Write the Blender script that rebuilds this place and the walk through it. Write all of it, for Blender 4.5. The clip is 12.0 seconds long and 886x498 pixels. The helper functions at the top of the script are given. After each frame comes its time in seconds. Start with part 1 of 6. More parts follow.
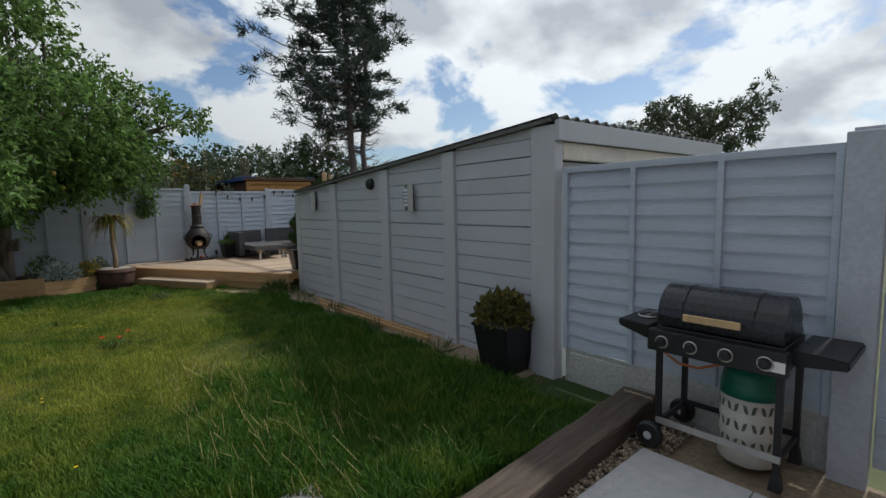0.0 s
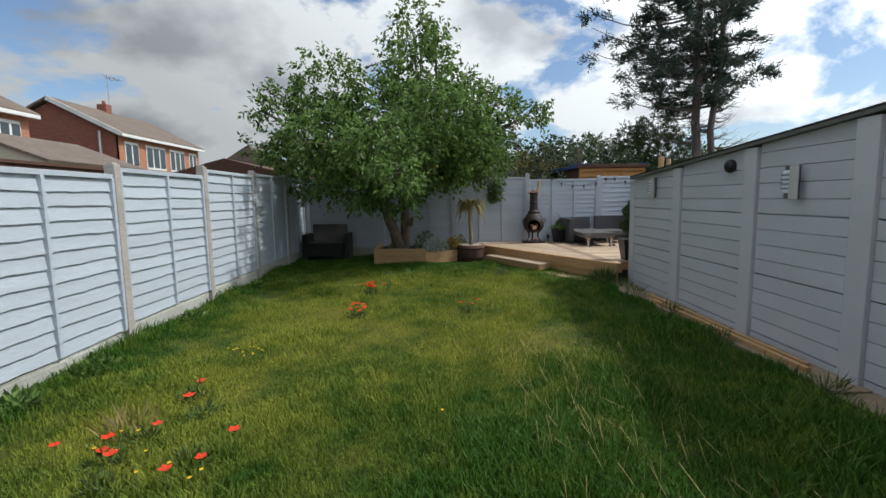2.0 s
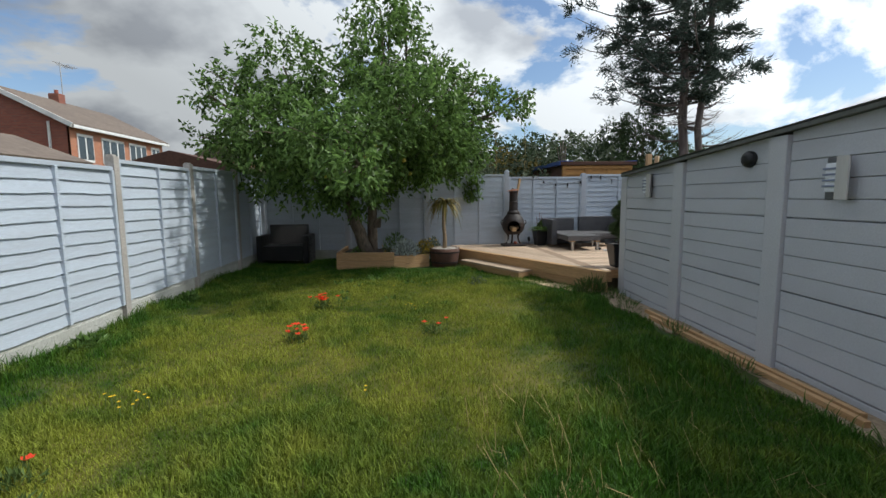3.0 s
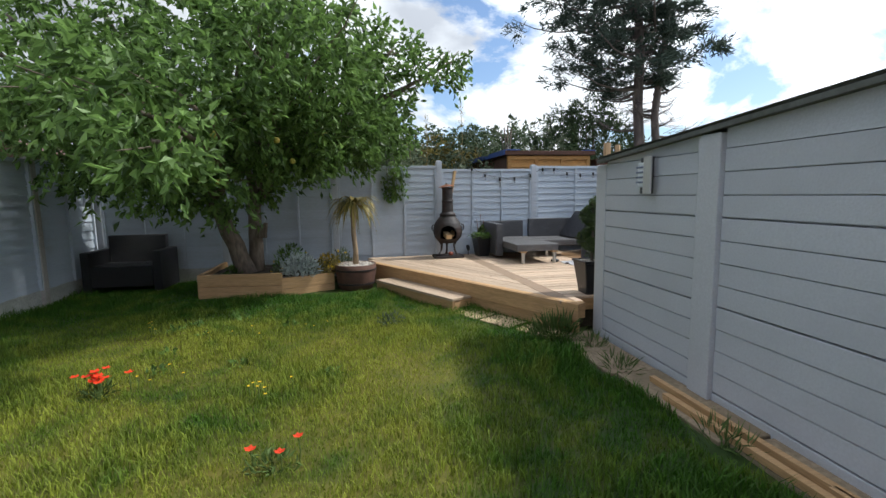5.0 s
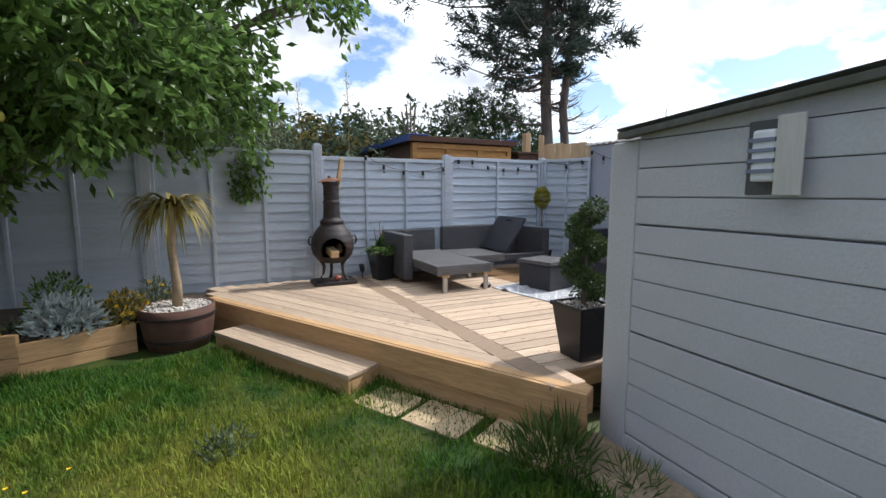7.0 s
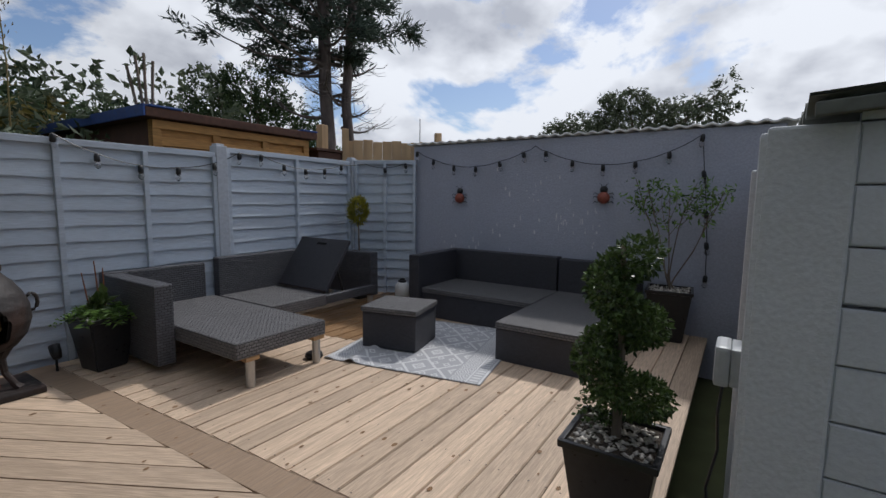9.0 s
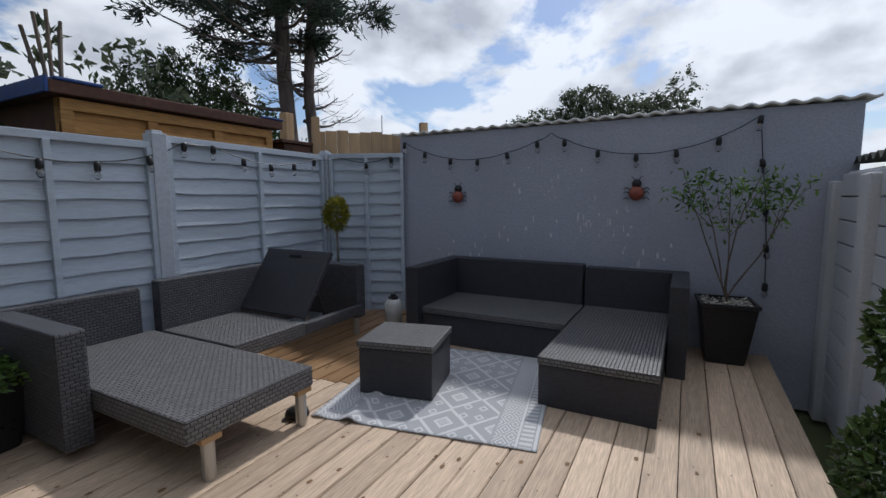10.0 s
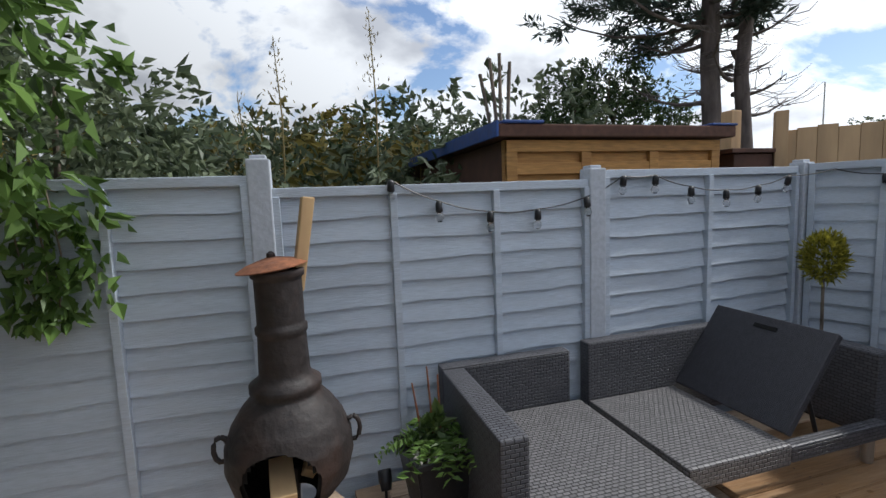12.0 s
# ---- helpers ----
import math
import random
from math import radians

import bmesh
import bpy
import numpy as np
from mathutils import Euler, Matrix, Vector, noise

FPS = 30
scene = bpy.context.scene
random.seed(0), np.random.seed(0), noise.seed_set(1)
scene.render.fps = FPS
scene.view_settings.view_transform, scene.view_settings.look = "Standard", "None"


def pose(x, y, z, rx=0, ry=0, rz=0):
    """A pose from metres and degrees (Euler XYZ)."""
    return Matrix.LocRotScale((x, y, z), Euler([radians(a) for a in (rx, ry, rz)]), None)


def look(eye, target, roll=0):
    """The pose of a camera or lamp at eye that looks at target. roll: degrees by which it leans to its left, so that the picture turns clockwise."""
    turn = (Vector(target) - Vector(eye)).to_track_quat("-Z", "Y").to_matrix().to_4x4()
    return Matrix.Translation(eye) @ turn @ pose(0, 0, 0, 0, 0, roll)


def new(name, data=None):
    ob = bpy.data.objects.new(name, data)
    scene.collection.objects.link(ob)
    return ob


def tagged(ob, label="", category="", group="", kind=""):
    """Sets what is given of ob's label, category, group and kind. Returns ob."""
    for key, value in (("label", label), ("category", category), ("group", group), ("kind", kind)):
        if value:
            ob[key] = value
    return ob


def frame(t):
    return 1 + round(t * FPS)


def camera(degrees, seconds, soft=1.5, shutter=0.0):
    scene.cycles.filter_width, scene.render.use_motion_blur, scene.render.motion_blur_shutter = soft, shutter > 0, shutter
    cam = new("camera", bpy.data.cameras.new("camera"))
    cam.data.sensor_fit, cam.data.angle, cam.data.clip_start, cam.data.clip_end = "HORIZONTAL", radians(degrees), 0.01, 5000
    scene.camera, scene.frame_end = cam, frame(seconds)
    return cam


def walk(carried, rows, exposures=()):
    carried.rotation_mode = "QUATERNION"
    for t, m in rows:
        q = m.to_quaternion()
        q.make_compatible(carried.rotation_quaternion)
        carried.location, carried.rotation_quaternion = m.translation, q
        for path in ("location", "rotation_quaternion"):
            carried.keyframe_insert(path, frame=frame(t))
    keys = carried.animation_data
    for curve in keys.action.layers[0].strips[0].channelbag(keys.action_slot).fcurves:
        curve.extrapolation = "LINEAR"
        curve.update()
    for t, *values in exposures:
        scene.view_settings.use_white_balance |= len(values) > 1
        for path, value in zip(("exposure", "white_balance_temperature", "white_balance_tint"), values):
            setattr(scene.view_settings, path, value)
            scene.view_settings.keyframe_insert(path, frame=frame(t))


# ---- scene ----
cam = camera(88.5, 12.0)
PATH = [
    (0, (0.073, 0.047, 1.543), (1.359, 1.566, 1.348), -1.2),
    (0.5, (0.009, 0.048, 1.556), (0.883, 1.836, 1.352), -1.2),
    (1, (-0.04, 0.047, 1.58), (0.437, 1.978, 1.369), -1.4),
    (1.5, (-0.056, 0.07, 1.594), (0.038, 2.056, 1.375), -1.4),
    (2, (0.007, 0.329, 1.535), (0.049, 2.316, 1.312), -0.9),
    (2.5, (0.134, 0.802, 1.539), (0.21, 2.787, 1.31), -0.6),
    (3, (0.271, 1.361, 1.52), (0.393, 3.344, 1.292), -0.5),
    (3.2, (0.324, 1.586, 1.529), (0.466, 3.567, 1.295), -0.6),
    (4.8, (0.947, 3.585, 1.512), (1.258, 5.545, 1.264), -1.3),
    (5, (0.984, 3.816, 1.507), (1.347, 5.768, 1.269), -0.8),
    (5.5, (1.041, 4.395, 1.472), (1.538, 6.318, 1.239), -0.4),
    (6, (1.135, 5.006, 1.491), (1.694, 6.91, 1.244), -0.7),
    (6.5, (1.231, 5.631, 1.48), (1.937, 7.486, 1.24), -0.1),
    (6.7, (1.291, 5.867, 1.487), (2.05, 7.701, 1.245), -0.1),
    (8.3, (1.764, 7.828, 1.531), (3.221, 9.181, 1.316), 1.1),
    (8.5, (1.803, 7.985, 1.555), (3.343, 9.244, 1.341), 1.0),
    (9, (1.952, 8.317, 1.586), (3.614, 9.407, 1.364), 0.7),
    (9.5, (2.184, 8.662, 1.608), (3.922, 9.626, 1.384), 0.2),
    (10, (2.478, 9.113, 1.579), (4.23, 10.051, 1.356), -0.3),
    (10.5, (2.67, 9.501, 1.673), (4.446, 10.392, 1.445), -0.4),
    (11, (2.795, 9.879, 1.755), (4.451, 10.975, 1.519), -0.7),
    (11.5, (2.787, 10.01, 1.89), (4.011, 11.574, 1.654), -1.6),
    (12, (2.766, 10.075, 1.904), (3.32, 11.985, 1.686), -2.2),
]
EXPOSURES = [(0.0, -0.48, 6300, 6), (1.0, -0.08, 6350, 6), (2.0, -0.06, 6350, 6), (3.0, -0.06, 6300, 6), (5.0, 0.30, 6200, 7), (6.5, 0.52, 6150, 9),
             (8.3, -0.38, 6050, 11), (9.0, -0.58, 6200, 11), (10.5, -0.50, 5950, 10), (11.3, -0.15, 6050, 10), (12.0, 0.0, 6250, 9)]
walk(cam, [(t, look(eye, target, roll)) for t, eye, target, roll in PATH], EXPOSURES)

# ---- world, sun, exposure ----
SUN_WAY = Vector((0.84, 0.0, 1.0)).normalized()
world = bpy.data.worlds.new("sky")
scene.world = world
world.use_nodes = True
wn, wl = world.node_tree.nodes, world.node_tree.links
wn.clear()
w_out = wn.new("ShaderNodeOutputWorld")
w_bg = wn.new("ShaderNodeBackground")
w_sky = wn.new("ShaderNodeTexSky")
w_sky.sky_type = 'NISHITA'
w_sky.sun_disc = False
w_sky.sun_elevation = math.asin(SUN_WAY.z)
w_sky.sun_rotation = math.atan2(SUN_WAY.x, SUN_WAY.y)
w_co = wn.new("ShaderNodeTexCoord")
w_sep = wn.new("ShaderNodeSeparateXYZ")
wl.new(w_co.outputs["Generated"], w_sep.inputs[0])


def wmath(op, a, b=None):
    n = wn.new("ShaderNodeMath")
    n.operation = op
    for i, v in enumerate((a, b)):
        if v is None:
            continue
        if isinstance(v, (int, float)):
            n.inputs[i].default_value = v
        else:
            wl.new(v, n.inputs[i])
    return n.outputs[0]


w_zz = wmath('ADD', wmath('MAXIMUM', w_sep.outputs[2], 0.0), 0.42)
w_vec = wn.new("ShaderNodeCombineXYZ")
wl.new(wmath('DIVIDE', w_sep.outputs[0], w_zz), w_vec.inputs[0])
wl.new(wmath('DIVIDE', w_sep.outputs[1], w_zz), w_vec.inputs[1])
w_n1 = wn.new("ShaderNodeTexNoise")
w_n1.inputs["Scale"].default_value = 2.1
w_n1.inputs["Detail"].default_value = 9.0
w_n1.inputs["Roughness"].default_value = 0.58
w_n1.inputs["Distortion"].default_value = 0.25
wl.new(w_vec.outputs[0], w_n1.inputs["Vector"])
w_ramp = wn.new("ShaderNodeValToRGB")
w_ramp.color_ramp.elements[0].position = 0.425
w_ramp.color_ramp.elements[1].position = 0.49
wl.new(w_n1.outputs[0], w_ramp.inputs[0])
w_off = wn.new("ShaderNodeVectorMath")
w_off.operation = 'ADD'
w_off.inputs[1].default_value = (3.3, 1.7, 0.4)
wl.new(w_vec.outputs[0], w_off.inputs[0])
w_n2 = wn.new("ShaderNodeTexNoise")
w_n2.inputs["Scale"].default_value = 2.6
w_n2.inputs["Detail"].default_value = 6.0
wl.new(w_off.outputs[0], w_n2.inputs["Vector"])
w_ramp2 = wn.new("ShaderNodeValToRGB")
w_ramp2.color_ramp.elements[0].position = 0.36
w_ramp2.color_ramp.elements[0].color = (0.50, 0.52, 0.57, 1)
w_ramp2.color_ramp.elements[1].position = 0.52
w_ramp2.color_ramp.elements[1].color = (0.93, 0.95, 0.98, 1)
wl.new(w_n2.outputs[0], w_ramp2.inputs[0])
w_scale = wn.new("ShaderNodeMixRGB")
w_scale.blend_type = 'MULTIPLY'
w_scale.inputs[0].default_value = 1.0
w_scale.inputs[2].default_value = (0.125, 0.13, 0.14, 1)
wl.new(w_sky.outputs[0], w_scale.inputs[1])
w_mix = wn.new("ShaderNodeMixRGB")
wl.new(w_ramp.outputs[0], w_mix.inputs[0])
wl.new(w_scale.outputs[0], w_mix.inputs[1])
w_dot = wn.new("ShaderNodeVectorMath")
w_dot.operation = 'DOT_PRODUCT'
w_dot.inputs[1].default_value = tuple(SUN_WAY)
wl.new(w_co.outputs["Generated"], w_dot.inputs[0])
w_gain = wn.new("ShaderNodeMapRange")
w_gain.inputs[1].default_value, w_gain.inputs[2].default_value = -0.15, 0.65
w_gain.inputs[3].default_value, w_gain.inputs[4].default_value = 0.64, 1.52
wl.new(w_dot.outputs["Value"], w_gain.inputs[0])
w_lit = wn.new("ShaderNodeVectorMath")
w_lit.operation = 'SCALE'
wl.new(w_ramp2.outputs[0], w_lit.inputs[0])
wl.new(w_gain.outputs[0], w_lit.inputs["Scale"])
w_high = wn.new("ShaderNodeVectorMath")
w_high.operation = 'SCALE'
wl.new(w_lit.outputs[0], w_high.inputs[0])
wl.new(wmath('ADD', wmath('MULTIPLY', wmath('MAXIMUM', w_sep.outputs[2], 0.0), 0.28), 0.84), w_high.inputs["Scale"])
wl.new(w_high.outputs[0], w_mix.inputs[2])
wl.new(w_mix.outputs[0], w_bg.inputs[0])
w_bg.inputs[1].default_value = 1.0
wl.new(w_bg.outputs[0], w_out.inputs[0])

sun = new("sun", bpy.data.lights.new("sun", 'SUN'))
sun.data.energy = 3.3
sun.data.angle = radians(3.0)
sun.data.color = (1.0, 0.96, 0.90)
sun.matrix_world = look(SUN_WAY * 30, (0, 0, 0))


# ---- materials ----
def mat(name, base, rough=0.7, var=0.25, grain=30.0, stains=1.2, bump=0.2, stretch=(1, 1, 1), metal=0.0,
        tint=None, per_object=0.0, per_island=0.0, spec=0.4, coords="Object", bump_scale=None):
    """A surface with grain and broad stains; tint is the colour that the stains lean to."""
    m = bpy.data.materials.new(name)
    m.use_nodes = True
    n, l = m.node_tree.nodes, m.node_tree.links
    b = n["Principled BSDF"]
    b.inputs["Metallic"].default_value = metal
    b.inputs["Specular IOR Level"].default_value = spec
    tc = n.new("ShaderNodeTexCoord")
    mp = n.new("ShaderNodeMapping")
    mp.inputs["Scale"].default_value = stretch
    l.new(tc.outputs[coords], mp.inputs[0])
    oi = n.new("ShaderNodeObjectInfo")
    shift = n.new("ShaderNodeVectorMath")
    shift.operation = 'ADD'
    sc = n.new("ShaderNodeMath")
    sc.operation = 'MULTIPLY'
    sc.inputs[1].default_value = 17.0
    l.new(oi.outputs["Random"], sc.inputs[0])
    l.new(mp.outputs[0], shift.inputs[0])
    l.new(sc.outputs[0], shift.inputs[1])
    g = n.new("ShaderNodeTexNoise")
    g.inputs["Scale"].default_value = grain
    g.inputs["Detail"].default_value = 5.0
    s = n.new("ShaderNodeTexNoise")
    s.inputs["Scale"].default_value = stains
    s.inputs["Detail"].default_value = 4.0
    for node in (g, s):
        l.new(shift.outputs[0], node.inputs["Vector"])
    lo = tuple(c * (1 - var) for c in base)
    hi = tuple(min(1.0, c * (1 + var)) for c in base)
    r1 = n.new("ShaderNodeValToRGB")
    r1.color_ramp.elements[0].position, r1.color_ramp.elements[1].position = 0.3, 0.7
    r1.color_ramp.elements[0].color, r1.color_ramp.elements[1].color = (*lo, 1), (*hi, 1)
    l.new(g.outputs[0], r1.inputs[0])
    mx = n.new("ShaderNodeMixRGB")
    r2 = n.new("ShaderNodeValToRGB")
    r2.color_ramp.elements[0].position, r2.color_ramp.elements[1].position = 0.45, 0.72
    r2.color_ramp.elements[0].color, r2.color_ramp.elements[1].color = (0, 0, 0, 1), (0.6, 0.6, 0.6, 1)
    l.new(s.outputs[0], r2.inputs[0])
    l.new(r2.outputs[0], mx.inputs[0])
    l.new(r1.outputs[0], mx.inputs[1])
    mx.inputs[2].default_value = (*(tint or tuple(c * 0.72 for c in base)), 1)
    last = mx.outputs[0]
    for amount, source in ((per_object, oi.outputs["Random"]), (per_island, None)):
        if amount:
            if source is None:
                source = n.new("ShaderNodeNewGeometry").outputs["Random Per Island"]
            hsv = n.new("ShaderNodeHueSaturation")
            rng = n.new("ShaderNodeMapRange")
            rng.inputs[3].default_value, rng.inputs[4].default_value = 1 - amount, 1 + amount
            l.new(source, rng.inputs[0])
            l.new(rng.outputs[0], hsv.inputs["Value"])
            l.new(last, hsv.inputs["Color"])
            last = hsv.outputs[0]
    l.new(last, b.inputs["Base Color"])
    rr = n.new("ShaderNodeMapRange")
    rr.inputs[3].default_value, rr.inputs[4].default_value = max(0.05, rough - 0.12), min(1, rough + 0.12)
    l.new(g.outputs[0], rr.inputs[0])
    l.new(rr.outputs[0], b.inputs["Roughness"])
    if bump:
        bp = n.new("ShaderNodeBump")
        bp.inputs["Strength"].default_value = bump
        bp.inputs["Distance"].default_value = bump_scale or 0.01
        l.new(g.outputs[0], bp.inputs["Height"])
        l.new(bp.outputs[0], b.inputs["Normal"])
    return m


def leaf_mat(name, base, var=0.35, rough=0.45, through_light=0.35, warm=None):
    m = bpy.data.materials.new(name)
    m.use_nodes = True
    n, l = m.node_tree.nodes, m.node_tree.links
    b = n["Principled BSDF"]
    b.inputs["Roughness"].default_value = rough
    b.inputs["Specular IOR Level"].default_value = 0.35
    geo = n.new("ShaderNodeNewGeometry")
    r = n.new("ShaderNodeValToRGB")
    r.color_ramp.elements[0].color = (*(c * (1 - var) for c in base), 1)
    r.color_ramp.elements[1].color = (*(warm or tuple(c * (1 + var) for c in base)), 1)
    l.new(geo.outputs["Random Per Island"], r.inputs[0])
    l.new(r.outputs[0], b.inputs["Base Color"])
    if through_light:
        tr = n.new("ShaderNodeBsdfTranslucent")
        l.new(r.outputs[0], tr.inputs[0])
        mx = n.new("ShaderNodeMixShader")
        mx.inputs[0].default_value = through_light
        l.new(b.outputs[0], mx.inputs[1])
        l.new(tr.outputs[0], mx.inputs[2])
        l.new(mx.outputs[0], n["Material Output"].inputs[0])
    return m


def weave_mat(name, a, b_col, w, h):
    """Flat plastic strands woven over and under; w and h are a strand's length and height in metres."""
    m = bpy.data.materials.new(name)
    m.use_nodes = True
    n, l = m.node_tree.nodes, m.node_tree.links
    b = n["Principled BSDF"]
    b.inputs["Roughness"].default_value = 0.5
    tc = n.new("ShaderNodeTexCoord")
    br = n.new("ShaderNodeTexBrick")
    br.inputs["Color1"].default_value = (*a, 1)
    br.inputs["Color2"].default_value = (*tuple(c * 0.7 for c in a), 1)
    br.inputs["Mortar"].default_value = (*b_col, 1)
    br.inputs["Scale"].default_value = 1.0
    br.inputs["Brick Width"].default_value = w
    br.inputs["Row Height"].default_value = h
    br.inputs["Mortar Size"].default_value = h * 0.16
    br.inputs["Mortar Smooth"].default_value = 0.8
    l.new(tc.outputs["UV"], br.inputs["Vector"])
    l.new(br.outputs["Color"], b.inputs["Base Color"])
    bp = n.new("ShaderNodeBump")
    bp.inputs["Strength"].default_value = 0.9
    bp.inputs["Distance"].default_value = 0.006
    inv = n.new("ShaderNodeMath")
    inv.operation = 'SUBTRACT'
    inv.inputs[0].default_value = 1.0
    l.new(br.outputs["Fac"], inv.inputs[1])
    l.new(inv.outputs[0], bp.inputs["Height"])
    l.new(bp.outputs[0], b.inputs["Normal"])
    return m


def brick_mat(name, c1, c2, mortar):
    m = bpy.data.materials.new(name)
    m.use_nodes = True
    n, l = m.node_tree.nodes, m.node_tree.links
    b = n["Principled BSDF"]
    b.inputs["Roughness"].default_value = 0.85
    tc = n.new("ShaderNodeTexCoord")
    br = n.new("ShaderNodeTexBrick")
    br.inputs["Color1"].default_value = (*c1, 1)
    br.inputs["Color2"].default_value = (*c2, 1)
    br.inputs["Mortar"].default_value = (*mortar, 1)
    br.inputs["Scale"].default_value = 1.0
    br.inputs["Brick Width"].default_value = 0.225
    br.inputs["Row Height"].default_value = 0.075
    br.inputs["Mortar Size"].default_value = 0.006
    l.new(tc.outputs["UV"], br.inputs["Vector"])
    l.new(br.outputs["Color"], b.inputs["Base Color"])
    return m


FENCE = mat("blue_grey_fence_paint", (0.455, 0.51, 0.58), 0.62, 0.10, 26, 2.2, 0.35, (1, 1, 7), tint=(0.40, 0.43, 0.48), per_object=0.05)
POST = mat("grey_painted_post", (0.45, 0.48, 0.53), 0.7, 0.1, 40, 2.0, 0.25, tint=(0.38, 0.40, 0.43))
POST_RAW = mat("weathered_concrete_post", (0.40, 0.37, 0.34), 0.9, 0.2, 60, 3.0, 0.4, tint=(0.30, 0.27, 0.23))
GRAVEL_BOARD = mat("pale_concrete_board", (0.46, 0.46, 0.43), 0.9, 0.18, 40, 2.5, 0.4, tint=(0.27, 0.27, 0.22))
SHED = mat("pale_grey_masonry_paint", (0.49, 0.505, 0.54), 0.68, 0.06, 70, 1.6, 0.25, tint=(0.43, 0.44, 0.47), per_object=0.025)
SHED_POST = mat("pale_grey_rough_masonry", (0.50, 0.51, 0.535), 0.72, 0.07, 70, 1.6, 0.3, tint=(0.43, 0.44, 0.46))
WALL = mat("slate_blue_render", (0.37, 0.39, 0.46), 0.85, 0.09, 55, 1.5, 0.4, tint=(0.31, 0.325, 0.38))
CHIP = mat("bare_render", (0.62, 0.62, 0.63), 0.9, 0.15, 60, 3, 0.2)
ROOF = mat("weathered_fibre_cement", (0.115, 0.12, 0.11), 0.9, 0.25, 20, 1.5, 0.3, tint=(0.07, 0.075, 0.055))
ROOF_PALE = mat("pale_fibre_cement", (0.74, 0.73, 0.71), 0.9, 0.2, 20, 2.5, 0.3, tint=(0.42, 0.40, 0.36))
FASCIA = mat("cream_fascia_paint", (0.66, 0.62, 0.55), 0.6, 0.08, 30, 2, 0.1)
DECK = mat("new_pine_decking", (0.52, 0.39, 0.28), 0.6, 0.24, 9, 1.8, 0.3, (1, 14, 1), tint=(0.37, 0.275, 0.195), per_object=0.22, coords="UV")
DECK_WET = mat("wet_pine_decking", (0.27, 0.155, 0.075), 0.34, 0.25, 9, 2.4, 0.25, (1, 14, 1), tint=(0.44, 0.30, 0.18), per_object=0.15, coords="UV")
DECK_TRIM = mat("stained_pine_board", (0.29, 0.205, 0.14), 0.65, 0.2, 9, 1.8, 0.25, (1, 14, 1), tint=(0.28, 0.19, 0.12), coords="UV")
TIMBER = mat("golden_softwood", (0.46, 0.285, 0.14), 0.7, 0.22, 8, 2.0, 0.3, (1, 12, 1), tint=(0.36, 0.21, 0.09), per_object=0.1, coords="UV")
SLEEPER = mat("dark_old_sleeper", (0.075, 0.055, 0.042), 0.85, 0.4, 8, 2.2, 0.7, (1, 14, 1), tint=(0.15, 0.115, 0.085), coords="UV")
KNOT = mat("wood_knot", (0.20, 0.11, 0.05), 0.7, 0.3, 60, 4, 0.1)
SCREW = mat("screw_head", (0.12, 0.10, 0.09), 0.5, 0.2, 60, 4, 0.0, metal=0.6)
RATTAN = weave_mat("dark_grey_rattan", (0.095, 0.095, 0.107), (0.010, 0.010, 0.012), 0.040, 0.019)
# paler copy for seats and tops: skylight on upward faces is in its colour
RATTAN_LIT_TOP = weave_mat("dark_grey_rattan_lit_seat", (0.165, 0.16, 0.163), (0.014, 0.014, 0.016), 0.034, 0.021)
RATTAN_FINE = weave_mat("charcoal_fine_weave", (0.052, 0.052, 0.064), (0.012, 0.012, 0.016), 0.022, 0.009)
BLACK_WEAVE = weave_mat("black_weave", (0.022, 0.022, 0.025), (0.008, 0.008, 0.009), 0.022, 0.009)
STEEL = mat("brushed_steel", (0.52, 0.51, 0.49), 0.4, 0.1, 90, 4, 0.05, (1, 1, 0.1), metal=0.85)
SATIN = mat("satin_stainless_sheet", (0.62, 0.61, 0.59), 0.42, 0.06, 90, 4, 0.03, (1, 1, 0.1), metal=0.35)
BLACK_POT = mat("black_glossy_plastic", (0.018, 0.018, 0.02), 0.32, 0.2, 40, 3, 0.05)
BLACK = mat("black_enamel", (0.016, 0.016, 0.018), 0.42, 0.25, 50, 4, 0.08)
BLACK_LID = mat("black_hood_enamel", (0.022, 0.023, 0.027), 0.28, 0.2, 50, 4, 0.05)
IRON = mat("rusty_cast_iron", (0.024, 0.019, 0.018), 0.6, 0.4, 30, 5, 0.5, tint=(0.062, 0.032, 0.022))
RUST = mat("rusted_lid", (0.22, 0.085, 0.04), 0.85, 0.4, 40, 6, 0.4, tint=(0.12, 0.05, 0.03))
BARK = mat("grey_brown_bark", (0.17, 0.135, 0.105), 0.95, 0.4, 22, 4, 0.9, (1, 1, 0.3), tint=(0.09, 0.075, 0.06), bump_scale=0.02)
PINE_BARK = mat("pine_bark", (0.14, 0.115, 0.11), 0.95, 0.4, 9, 2, 0.9, (1, 1, 0.3), bump_scale=0.05)
SOIL = mat("dark_soil", (0.05, 0.038, 0.028), 0.95, 0.4, 60, 6, 0.8, bump_scale=0.03)
PAVE = mat("pale_porcelain_paving", (0.42, 0.42, 0.42), 0.6, 0.1, 20, 1.2, 0.1, tint=(0.34, 0.34, 0.34))
CONCRETE = mat("worn_concrete", (0.26, 0.20, 0.135), 0.9, 0.28, 30, 2.5, 0.6, tint=(0.13, 0.10, 0.06))
SANDY = mat("sandy_paving", (0.44, 0.33, 0.20), 0.9, 0.18, 40, 4, 0.15, tint=(0.30, 0.21, 0.12))
RIVEN = mat("grey_riven_stone", (0.24, 0.235, 0.225), 0.9, 0.25, 25, 3, 0.7, tint=(0.15, 0.15, 0.13))
